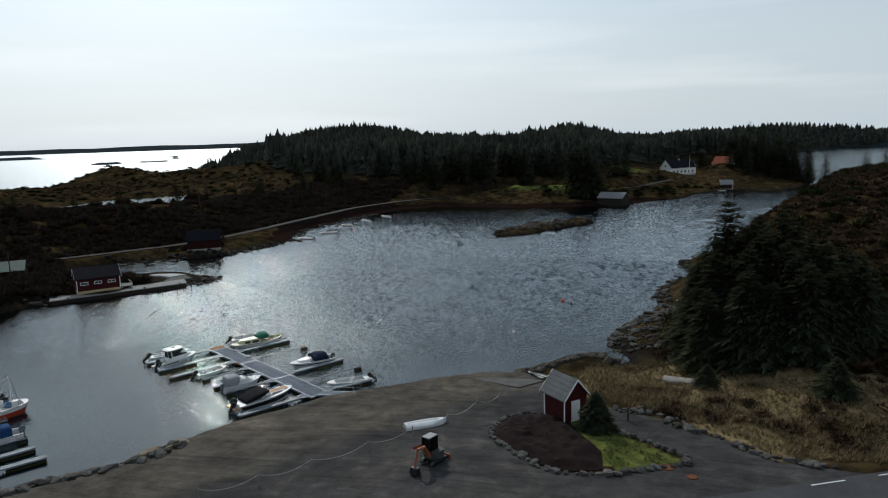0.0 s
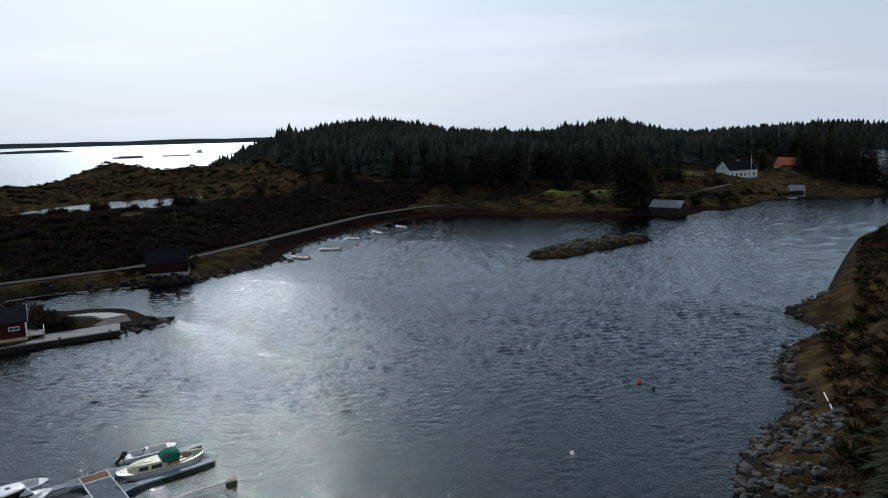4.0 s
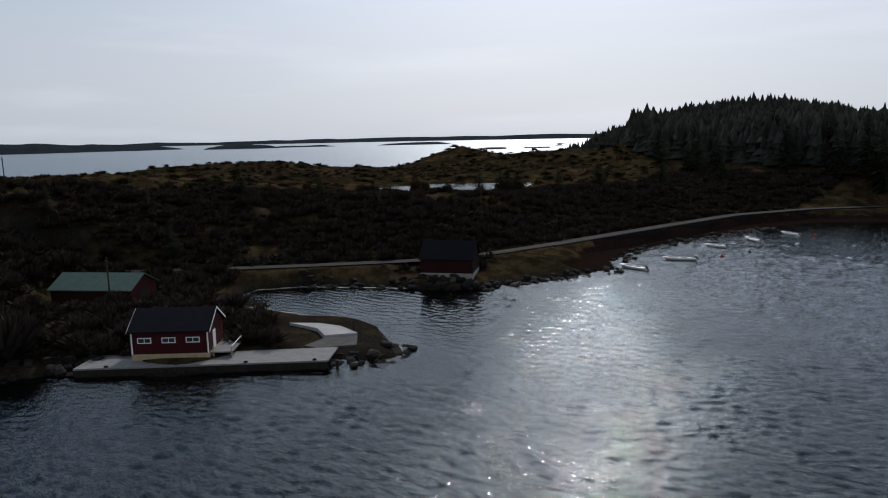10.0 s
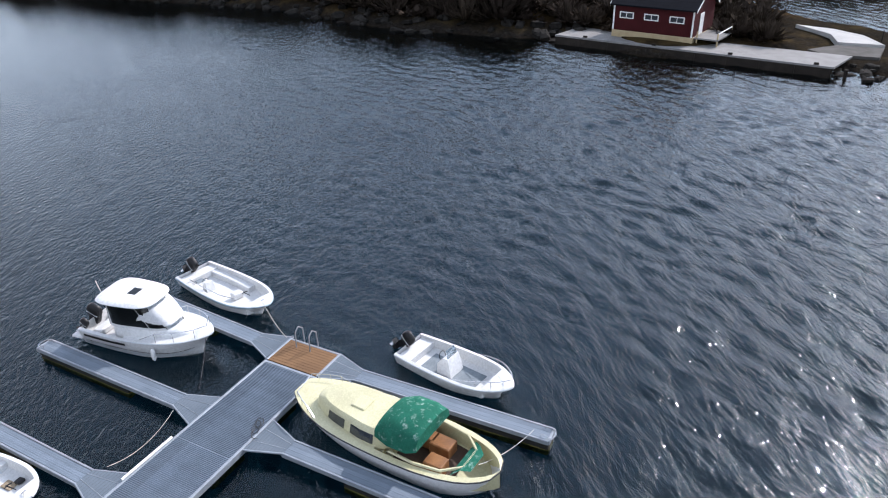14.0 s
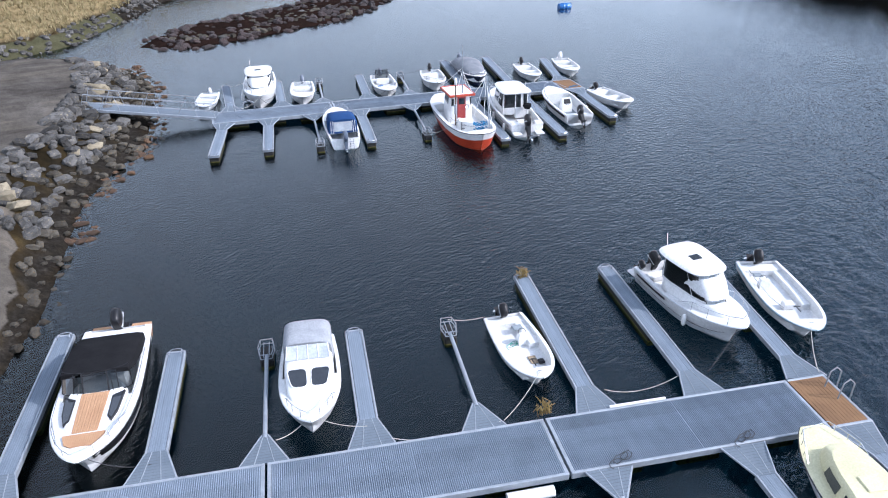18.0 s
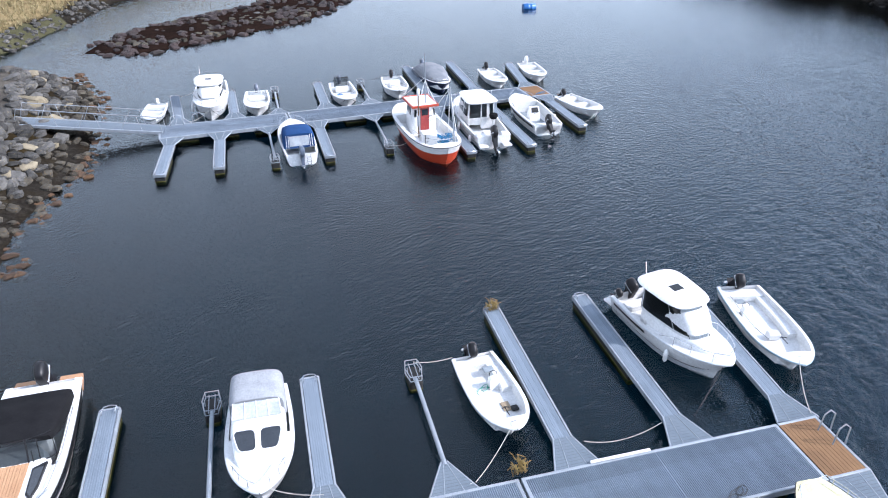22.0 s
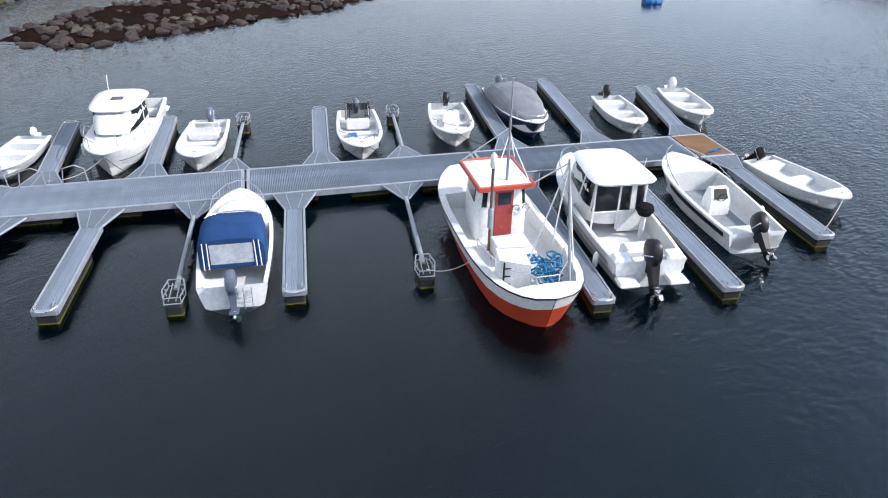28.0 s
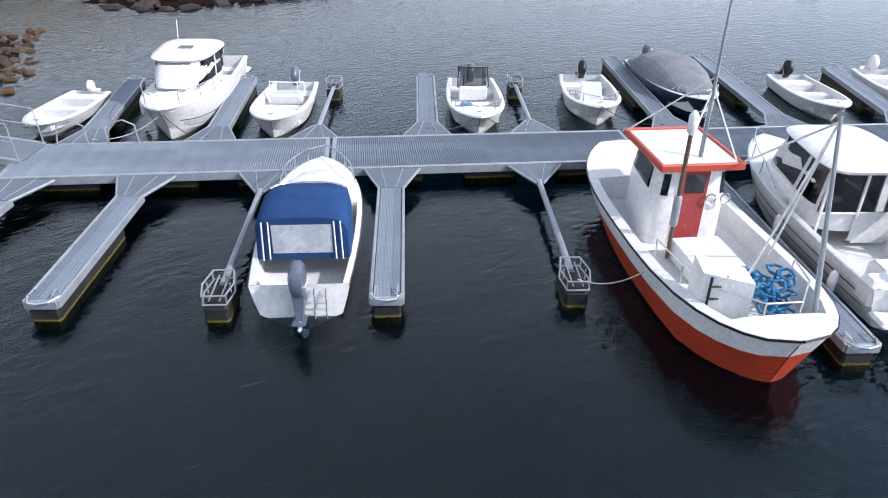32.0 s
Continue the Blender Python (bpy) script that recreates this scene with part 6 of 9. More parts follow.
canopy(t, [(-2.1, 0.80, F, F + 0.9), (-2.0, 0.86, F, F + 1.06), (-1.0, 0.88, F, F + 1.12), (-0.62, 0.84, F + 0.3, F + 1.06)], GREYCANVAS, "pale grey canvas hood", "hood", True, 0.28)
part("hood_window", Geo().add([(-0.7, -0.58, F + 1.0), (0.7, -0.58, F + 1.0), (0.76, -0.2, F + 0.67), (-0.76, -0.2, F + 0.67)], [(3, 2, 1, 0)]), VINYL, t, "clear plastic front window")
for x in (-0.73, -0.36, 0.0, 0.36, 0.73):
    part("window_bar", Geo().tube([(x * 0.96, -0.58, F + 1.01), (x * 1.03, -0.2, F + 0.68)], 0.016, 5), GELCOAT, t, "white bar between the panes")
bow_rail(t, L, 2.1, F, 0.74, 0.34)
outboard(t, -L / 2 - 0.03, F * 0.72, 0.8, MOTORGREY, 8)
hood_boat(a, (10.0, -15.9), (4.0, -14.95), 2.2, 0.75, "white cruiser with a dark blue canvas hood", DARKNAVY, "dark blue canvas hood", BLACK, 0.9, stripe=DARKNAVY)
hood_boat(b, (8.55, -18.25), (2.7, -18.0), 2.2, 0.75, "white cruiser with a bright blue canvas hood and rear window", NAVY, "blue canvas hood", MOTORGREY, 1.0, rear=True, box=0.3, hood_rows=[(-1.95, 0.92, 0.75, 1.68), (-1.8, 0.95, 0.75, 1.78), (-0.8, 0.95, 0.75, 1.80), (-0.35, 0.88, 0.85, 1.70), (-0.15, 0.8, 1.05, 1.5)])

# sports cruiser with black hood and teak decks
pm, L = place_boat(a, -7.7, -23.25, -0.5, -23.14)
t = thing("sports_cruiser", pm, "white sports cruiser with black hood and teak decks", "boat", "small cruisers")
BM, F = 2.6, 0.95
make_hull(t, L, BM, F, GELCOAT, GELCOAT, lambda s: None if s > 0.52 else 0.35, full=2.8, stern=0.9, boot=GELCOAT, rim=0.2)
side_stripe(t, L, BM, F, BLACK, 0.30, 0.80, 0.02, 0.97, "broad black band along the hull", full=2.8, stern=0.9)
side_stripe(t, L, BM, F, PANE, 0.46, 0.68, 0.55, 0.76, "long dark hull window", full=2.8, stern=0.9)
part("foredeck", Geo().loft([[(x, y, z) for x, y in outline(w, -0.35, e, 0.72, 0.42)] for z, w, e in ((F + 0.02, 1.06, 3.2), (F + 0.16, 1.0, 3.05), (F + 0.27, 0.86, 2.6))], True, True), GELCOAT, t, "rounded white foredeck", True)
for k in range(9):
    x0, x1 = -0.44 + 0.88 * k / 9, -0.44 + 0.88 * (k + 1) / 9
    part("teak_strip", Geo().loft([[(x0 * f + 0.004, y, z), (x1 * f - 0.004, y, z), (x1 * f - 0.004, y, z - 0.02), (x0 * f + 0.004, y, z - 0.02)] for y, f, z in ((0.5, 1.0, F + 0.292), (1.6, 0.92, F + 0.288), (2.35, 0.86, F + 0.286))], True, True), TEAK, t, "teak walkway strip")
part("bow_step", Geo().loft([[(-0.62, 2.42, zz), (0.62, 2.42, zz), (0.5, 2.82, zz), (0.28, 2.98, zz), (-0.28, 2.98, zz), (-0.5, 2.82, zz)] for zz in (F + 0.22, F + 0.298)], True, True), TEAK, t, "teak bow step")
for sx in (-1, 1):
    ring_ = [(sx * 0.56, 0.75), (sx * 0.92, 0.55), (sx * 0.84, 1.45), (sx * 0.70, 1.95), (sx * 0.56, 1.75)]
    fl = ring_ if sx > 0 else ring_[::-1]
    sk_ = part("skylight", Geo().loft([[(x, y, F + 0.2) for x, y in fl], [(x, y, F + 0.292) for x, y in fl]], True, True), BLACK, t, "black-framed skylight")
    cx_, cy_ = sum(q[0] for q in fl) / 5, sum(q[1] for q in fl) / 5
    part("skylight_glass", Geo().add([(cx_ + (x - cx_) * 0.78, cy_ + (y - cy_) * 0.86, F + 0.297) for x, y in fl], [tuple(range(5))]), PANE, sk_, "dark skylight glass")
    part("bathing_platform", Geo().loft([[(sx * 0.34, -L / 2 - 0.62, zz), (sx * 1.06, -L / 2 - 0.62, zz), (sx * 1.18, -L / 2 + 0.25, zz), (sx * 0.34, -L / 2 + 0.25, zz)] for zz in (0.56, 0.66)], True, True), TEAK, t, "teak bathing platform")
    part("gunwale_rail", Geo().tube([(sx * 1.2, -1.9, F + 0.16), (sx * 1.22, 0.2, F + 0.22), (sx * 1.1, 1.6, F + 0.3), (sx * 0.72, 2.7, F + 0.34)], 0.016, 5), STEEL, t)
    part("wiper", Geo().tube([(sx * 0.55, 0.52, F + 0.3), (sx * 0.5, 0.3, F + 0.56)], 0.012, 4), BLACK, t)
part("aft_deck", Geo().box(-1.12, -L / 2 + 0.1, 0.36, 1.12, -L / 2 + 0.75, F + 0.02, 0.05), GELCOAT, t, "white stern moulding")
screen(t, 1.1, 0.5, 0.34, F + 0.22, F + 0.86, SCREEN, 0.34, bar=BLACK)
for x in (-0.4, 0.4):
    part("screen_post", Geo().tube([(x, 0.475, F + 0.24), (x * 0.95, 0.14, F + 0.86)], 0.028, 6), BLACK, t, "black screen post")
for x in (-0.55, 0.5):
    part("helm_chair", Geo().box(x - 0.24, -0.75, 0.36, x + 0.24, -0.3, F + 0.5, 0.06), LINER, t, "pale helm chair")
canopy(t, [(-2.72, 1.06, F + 0.02, F + 0.26), (-2.55, 1.12, F + 0.06, F + 0.42), (-1.6, 1.16, F + 0.2, F + 0.70), (-0.5, 1.13, F + 0.45, F + 0.86), (0.12, 1.06, F + 0.70, F + 0.88)], BLACKCANVAS, "taut black canvas hood", "hood", True, 0.2)
bow_rail(t, L, BM, F, 0.72, 0.22, full=2.8, stern=0.9)
outboard(t, -L / 2 - 0.2, 0.8, 1.2, BLACK, 30)

COCKPIT = surface("brown_cockpit_sole", (0.07, 0.04, 0.025), (0.045, 0.028, 0.02), 0.8, scale=3)
# cream wooden cruiser with green hood
pm, L = place_boat(a, 10.3, -1.62, 2.6, -1.02)
t = thing("wooden_cruiser", pm, "cream cabin cruiser with a green canvas hood", "boat", "small cruisers")
BM, F = 2.5, 0.8
make_hull(t, L, BM, F, GELCOAT, CREAM, lambda s: None if s > 0.42 else 0.3, canoe=True, sheer=0.22, round_=3.0, rim=0.2)
cabin(t, [(F * 0.95, 1.02, -0.5, 3.0, 0.5), (F + 0.42, 0.95, -0.5, 2.85, 0.48), (F + 0.56, 0.8, -0.4, 2.6, 0.44)], CREAM, [(25.6, 27.36, 0.1, 0.5), (27.6, 28.7, 0.1, 0.5), (13.64, 15.4, 0.1, 0.5), (12.3, 13.4, 0.1, 0.5)], PANE, name="trunk_cabin")
part("cockpit_floor", Geo().box(-0.85, -2.5, 0.31, 0.85, -0.4, 0.33, 0.005), COCKPIT, t, "dark brown cockpit floor")
part("coaming", Geo().tube([(-0.95, -0.5, F + 0.1), (-0.98, -1.4, F + 0.1), (-0.85, -2.3, F + 0.12), (-0.4, -2.85, F + 0.15), (0.4, -2.85, F + 0.15), (0.85, -2.3, F + 0.12), (0.98, -1.4, F + 0.1), (0.95, -0.5, F + 0.1)], 0.05, 6), CREAM, t)
part("cabin_hatch", Geo().box(-0.3, 0.9, F + 0.5, 0.3, 1.45, F + 0.61, 0.03), CREAM, t)
canopy(t, [(-1.55, 0.95, F + 0.55, F + 1.05), (-1.2, 1.02, F + 0.4, F + 1.2), (-0.5, 1.02, F + 0.35, F + 1.18), (0.05, 0.9, F + 0.4, F + 0.85)], GREENCANVAS, "worn green canvas hood")
for x0, y0, s in ((-0.65, -2.2, 0.5), (0.1, -2.0, 0.55), (0.2, -1.4, 0.45)):
    part("wooden_box", Geo().box(x0, y0, 0.3, x0 + s, y0 + s * 1.3, 0.75, 0.03), VARNISH, t, "varnished wooden box")
part("folded_cover", Geo().loft([[(-0.8, -2.6, F + 0.05), (0.8, -2.6, F + 0.05)], [(-0.6, -2.85, F + 0.2), (0.6, -2.85, F + 0.2)], [(-0.4, -3.1, F + 0.1), (0.4, -3.1, F + 0.1)]], False), GREENCANVAS, t, "green canvas folded over the stern")
bow_rail(t, L, BM, F, 0.82, 0.25, canoe=True, sheer=0.22, round_=3.0)

# red fishing boat
REDPLANK = ribbed("red_planking", (0.38, 0.05, 0.022), (0.32, 0.042, 0.018), 0.13, "Z", 0.012, 0.45)
pm, L = place_boat(b, 11.75, -10.05, 2.9, -10.1)
t = thing("fishing_boat", pm, "small red and white wooden fishing boat with wheelhouse", "boat", "fishing boats")
BM, F = 3.05, 1.05
make_hull(t, L, BM, F, REDPLANK, LINER, lambda s: None if s > 0.74 or s < 0.06 else 0.55, canoe=True, sheer=0.2, round_=3.6, upper=GELCOAT, band=0.58, rim=0.22, bottom=REDPAINT, boot=BLACK)
w0 = F - 0.2
cabin(t, [(0.5, 0.86, 0.05, 2.1, 0.25), (F + 0.5, 0.84, 0.05, 2.1, 0.25), (F + 1.36, 0.76, 0.1, 1.8, 0.2)], GELCOAT, [(4.2, 6.7, 0.62, 0.9), (7.3, 9.8, 0.62, 0.9), (-0.5 + 28, 2.2 + 28, 0.62, 0.9), (11.8, 14.5, 0.62, 0.9), (18.0, 19.4, 0.6, 0.88), (22.4, 24.0, 0.6, 0.88)], GLASS, name="wheelhouse", e=0.3)
part("wheelhouse_roof", Geo().box(-0.86, -0.16, F + 1.36, 0.86, 1.96, F + 1.44, 0.03), GELCOAT, t, "white roof")
trim = Geo()
for x0, y0, x1, y1 in ((-0.9, -0.22, 0.9, -0.13), (-0.9, 1.94, 0.9, 2.03), (-0.9, -0.13, -0.81, 1.94), (0.81, -0.13, 0.9, 1.94)):
    trim.box(x0, y0, F + 1.32, x1, y1, F + 1.48, 0.02)
part("roof_trim", trim, REDPAINT, t, "red roof edge")
door = part("door", Geo().box(-0.28, 0.0, 0.6, 0.3, 0.05, F + 1.26, 0.015), surface("red_door_paint", (0.30, 0.04, 0.035), (0.24, 0.03, 0.03), 0.5, dirt=(0.4, 0.25, 0.2)), t, "worn red door")
part("door_window", Geo().box(-0.2, -0.012, F + 0.75, 0.22, 0.0, F + 1.15, 0.0), PANE, door)
part("engine_hatch", Geo().box(-0.55, -1.6, 0.55, 0.55, -0.4, 0.98, 0.04), LINER, t, "white engine hatch")
part("hauling_box", Geo().loft([[(-1.12, -3.0, 0.55), (-0.34, -3.35, 0.55), (-0.3, -2.85, 0.55), (-1.05, -2.45, 0.55)], [(-1.12, -3.0, 1.72), (-0.34, -3.35, 1.66), (-0.3, -2.85, 1.7), (-1.05, -2.45, 1.78)]], True, True), WHITEPLASTIC, t, "pale hauling box at the stern")
lad = Geo()
for x in (-1.02, -0.74):
    lad.tube([(x, -3.12, 0.5), (x, -3.12, 1.7)], 0.025, 5)
for z in (0.75, 1.0, 1.25, 1.5):
    lad.tube([(-1.02, -3.12, z), (-0.74, -3.12, z)], 0.022, 5)
part("ladder", lad, BLACK, t)
net = Geo()
rn = random.Random(4)
for k in range(26):
    x, y, z = 0.4 + rn.uniform(-0.4, 0.4), -2.6 + rn.uniform(-0.5, 0.5), 0.8 + rn.uniform(-0.15, 0.5)
    net.tube([(x + 0.16 * math.cos(q) * rn.uniform(0.6, 1.2), y + 0.16 * math.sin(q), z + rn.uniform(-0.07, 0.07)) for q in [0.9 * j for j in range(7)]], 0.03, 5, None, True)
part("fishing_net", net, BLUENET, t, "heap of blue net and rope")
mast = part("mast", Geo().tube([(0.15, 0.3, F + 1.4), (0.15, 0.35, F + 4.6)], 0.05, 8, 0.025), GALV, t, "tall thin mast", True)
stay = Geo()
for p, q in (((0.15, 0.35, F + 3.1), (-0.9, 1.9, F + 1.46)), ((0.15, 0.35, F + 3.1), (0.95, 1.9, F + 1.46)), ((0.15, 0.35, F + 2.9), (-0.45, -0.1, F + 1.46)), ((0.15, 0.35, F + 2.9), (0.75, -0.1, F + 1.46))):
    stay.tube([p, q], 0.018, 5)
part("mast_stay", stay, WHITEPLASTIC, mast)
boom = part("derrick", Geo().tube([(0.7, -3.6, 1.2), (0.62, -2.9, F + 3.4)], 0.045, 8, 0.03), GALV, t, "steel derrick leaning over the stern", True)
gy_ = Geo()
for q in ((1.1, -1.4, F), (-0.3, -2.9, F + 0.3), (0.9, -0.1, F + 1.46), (1.1, -3.0, F)):
    gy_.tube([(0.62, -2.9, F + 3.3), q], 0.022, 5)
part("derrick_stay", gy_, WHITEPLASTIC, boom)
ex = part("exhaust_pipe", Geo().tube([(-0.62, -0.6, 0.6), (-0.62, -0.6, F + 2.5)], 0.045, 8), surface("rusty_pipe", (0.16, 0.10, 0.06), (0.10, 0.07, 0.05), 0.8, 0.3), t, "rusty exhaust pipe", True)
part("silencer", Geo().lathe([(0.05, -0.35), (0.085, -0.3), (0.085, 0.3), (0.05, 0.35)], 8, (-0.62, -0.6, F + 0.65)), GALV, ex, "", True)
part("radar_float", Geo().lathe([(0.03, -0.25), (0.1, -0.15), (0.1, 0.15), (0.03, 0.25)], 8, (-0.62, -0.6, F + 2.5)), WHITEPLASTIC, ex, "white float on the pipe", True)
for x in (0.38, 0.7):
    part("net_hauler_wheel", Geo().tube([(x + 0.11 * math.cos(q), -0.06, F + 0.62 + 0.11 * math.sin(q)) for q in [0.785 * j for j in range(8)]], 0.02, 5, None, True), STEEL, t)
rail(t, [(-1.2, -1.2, F + 0.35), (-1.1, -2.2, F + 0.35), (-0.85, -3.1, F + 0.4), (-0.3, -3.7, F + 0.45), (0.35, -3.7, F + 0.45), (0.9, -3.0, F + 0.4), (1.1, -2.2, F + 0.35)], 0.02, (0, 1, 2, 3, 4, 5, 6), 0.4)

# covered boat
pm, L = place_boat(b, -7.4, -5.42, -1.5, -5.5)
t = thing("covered_boat", pm, "dark blue motorboat under a grey tarpaulin", "boat", "open boats")
make_hull(t, L, 2.15, 0.7, surface("dark_blue_hull", (0.025, 0.035, 0.075), (0.02, 0.028, 0.06), 0.3, scale=1), LINER, lambda s: None if s > 0.9 else 0.3)
canopy(t, [(-L * 0.46, 0.92, 0.62, 0.85), (-L * 0.3, 1.05, 0.62, 1.35), (-L * 0.05, 1.08, 0.64, 1.55), (L * 0.12, 1.0, 0.68, 1.4), (L * 0.3, 0.72, 0.76, 1.08), (L * 0.4, 0.42, 0.82, 0.98)], TARP, "crumpled grey tarpaulin", "tarpaulin", False)
outboard(t, -L / 2, 0.55, 1.0, MOTORGREY, 10)
bow_rail(t, L, 2.15, 0.7, 0.78, 0.3)

# moored skiffs along the western sea wall
for sx, sy, bx, by in ((-71.1, 137.8, -76.8, 138.2), (-69.9, 152.5, -74.8, 149.1), (-72.4, 169.6, -76.6, 169.1), (-70.4, 180.8, -75.1, 184.3), (-68.2, 195.4, -72.6, 197.0)):
    open_boat(Matrix(), (sx, sy), (bx, by), 1.6, "small white skiff moored off the sea wall", 0.42, msize=0.6, group="moored skiffs")
# outer console boat: stripe and fenders
for ob in [o for o in scene.objects if o.parent is None and o.get("label", "").startswith("white console motorboat with a black")]:
    side_stripe(ob, 6.2, 2.3, 0.75, BLACK, 0.6, 0.85, 0.05, 0.9)
    for y in (-1.4, 0.4, 1.8):
        fender(ob, 1.2, y, 0.5)

# ---------------------------------------------------------------- gangways, ropes, small things afloat


def gangway(p, q, width, label):
    """A trussed footbridge from the shore p down to the pontoon q."""
    p, q = Vector(p), Vector(q)
    d = q - p
    n = d.length
    m = Matrix.Translation(p) @ d.to_track_quat("X", "Z").to_matrix().to_4x4()
    t = thing("gangway", m, label, "gangway", "gangways")
    w = width / 2
    part("walkway", Geo().box(0, -w, -0.06, n, w, 0.0, 0.01), GRATE, t, "grating walkway")
    bm = Geo()
    for s in (-1, 1):
        bm.box(0, s * w - 0.05, -0.16, n, s * w + 0.05, 0.03, 0.015)
    part("beam", bm, GALV, t)
    for s in (-1, 1):
        r = Geo().tube([(0.05, s * w, 0.02), (0.25, s * w, 1.0), (n - 0.25, s * w, 1.0), (n - 0.05, s * w, 0.02)], 0.024, 6)
        r.tube([(0.2, s * w, 0.52), (n - 0.2, s * w, 0.52)], 0.018, 5)
        k = int(n / 1.1)
        for j in range(1, k):
            x = n * j / k
            r.tube([(x, s * w, 0.02), (x + (0.35 if j % 2 else -0.35), s * w, 1.0)], 0.018, 5)
        part("railing", r, GALV, t, "galvanised railing")
    return t


def on(m, x, y, z):
    return tuple(m @ Vector((x, y, z)))


gangway((-24.1, -15.4, 1.72), on(B_FRAME, 0.75, -26.0, 0.56), 1.3, "galvanised gangway from the rocks down to the pontoon")
gangway((-3.0, 15.2, 1.5), on(A_FRAME, 1.3, -26.2, 0.56), 1.3, "galvanised gangway from the gravel lot to the pontoon")
single("gangway_footing", Geo().box(-0.9, -0.9, -0.7, 0.9, 0.9, 0.0, 0.05), CONCRETE, pose(-23.4, -15.9, 1.68, 0, 0, 30), "concrete footing under the gangway on the rocks", "footing")
single("gangway_footing", Geo().box(-0.9, -0.9, -0.7, 0.9, 0.9, 0.0, 0.05), CONCRETE, pose(-2.4, 15.4, 1.46, 0, 0, 20), "concrete footing at the gravel edge", "footing")


def rope(p, q, sag, mat, label, r=0.012):
    p, q = Vector(p), Vector(q)
    pts = []
    for k in range(13):
        f = k / 12
        v = p.lerp(q, f)
        v.z = max(0.03, v.z - sag * 4 * f * (1 - f))
        pts.append(v)
    c = (p + q) / 2
    g = Geo().tube([v - c for v in pts], r, 5)
    return single("mooring_rope", g, mat, Matrix.Translation(c), label, "rope", "mooring ropes")


wl_ = "thin white mooring rope hanging slack over the water"
dl_ = "dark mooring rope slack between boat and pontoon"
for p, q, sag, mt in (((-2.1, -8.3, 0.75), (-0.2, -10.2, 0.5), 0.2, ROPE), ((-0.2, -10.3, 0.5), (-0.2, -13.9, 0.5), 0.4, ROPE), ((-0.9, -6.4, 0.5), (-1.0, -3.6, 0.5), 0.35, ROPE), ((-6.0, -9.3, 0.5), (-6.0, -10.8, 0.6), 0.1, ROPE),
                      ((-1.3, -16.4, 0.9), (-0.9, -17.5, 0.5), 0.15, ROPE), ((-1.3, -16.3, 0.9), (-0.9, -14.6, 0.5), 0.15, ROPE), ((-2.7, -0.2, 0.9), (-1.0, -2.4, 0.5), 0.1, DARKROPE), ((-2.4, 2.7, 0.8), (-0.1, 1.4, 0.52), 0.2, ROPE),
                      ((-0.9, -23.1, 1.0), (-0.7, -21.2, 0.5), 0.25, DARKROPE), ((2.6, -1.0, 0.9), (2.4, -0.3, 0.52), 0.05, DARKROPE), ((9.6, -1.6, 0.9), (10.4, 0.9, 0.5), 0.2, ROPE)):
    rope(on(A_FRAME, *p), on(A_FRAME, *q), sag, mt, wl_ if mt is ROPE else dl_)
for p, q, sag, mt in (((8.6, -12.8, 0.6), (8.8, -11.3, 1.0), 0.25, ROPE), ((-1.0, -22.9, 1.0), (-0.3, -24.8, 0.5), 0.25, ROPE), ((-1.0, -22.9, 1.0), (-0.3, -21.5, 0.5), 0.25, DARKROPE), ((-0.6, -18.4, 0.5), (-0.6, -14.9, 0.5), 0.35, DARKROPE),
                      ((-0.5, -14.8, 0.5), (-0.9, -13.3, 0.8), 0.2, DARKROPE), ((-0.5, -11.8, 0.5), (-0.9, -13.2, 0.8), 0.2, DARKROPE), ((-5.8, -11.2, 0.6), (-5.6, -9.3, 0.8), 0.2, DARKROPE), ((-1.4, -9.2, 0.8), (-0.4, -7.4, 0.5), 0.2, DARKROPE), ((-6.2, -24.9, 0.5), (-7.4, -22.8, 1.0), 0.2, ROPE), ((7.0, 3.0, 0.7), (8.8, 0.7, 0.5), 0.2, ROPE), ((-1.9, 2.8, 0.7), (-0.2, 1.6, 0.5), 0.15, ROPE)):
    rope(on(B_FRAME, *p), on(B_FRAME, *q), sag, mt, wl_ if mt is ROPE else dl_)

# long white fender by the near pontoon, white edge tube, ladder, weed on the arm tip
single("long_fender", Geo().tube([(-0.72, 0, 0), (-0.62, 0, 0), (-0.4, 0, 0), (0.4, 0, 0), (0.62, 0, 0), (0.72, 0, 0)], 0.17, 10), WHITEPLASTIC, Matrix.Translation(on(A_FRAME, 2.62, -10.2, 0.16)) @ Matrix.Rotation(radians(149), 4, "Z"), "long white fender floating against the pontoon", "fender", smooth=True)
single("edge_tube", Geo().tube([(-1.0, 0, 0), (1.0, 0, 0)], 0.045, 8), WHITEPLASTIC, Matrix.Translation(on(A_FRAME, 0.0, -5.6, 0.55)) @ Matrix.Rotation(radians(149), 4, "Z"), "white plastic tube along the pontoon edge", "tube")
for m in (A_FRAME,):
    t = thing("swimming_ladder", m, "galvanised swimming ladder hooped over the pontoon end", "ladder")
    g = Geo()
    for x in (0.6, 1.25):
        g.tube([(x, 1.1, 0.5), (x, 1.15, 1.15), (x, 1.35, 1.3), (x, 1.58, 1.1), (x, 1.62, -0.5)], 0.024, 6)
    part("stile", g, GALV, t)
    for z in (-0.3, 0.0, 0.3):
        part("rung", Geo().tube([(0.6, 1.62, z), (1.25, 1.62, z)], 0.02, 6), GALV, t)
t = thing("pontoon_hoop", B_FRAME, "galvanised safety hoops at the pontoon root", "rail")
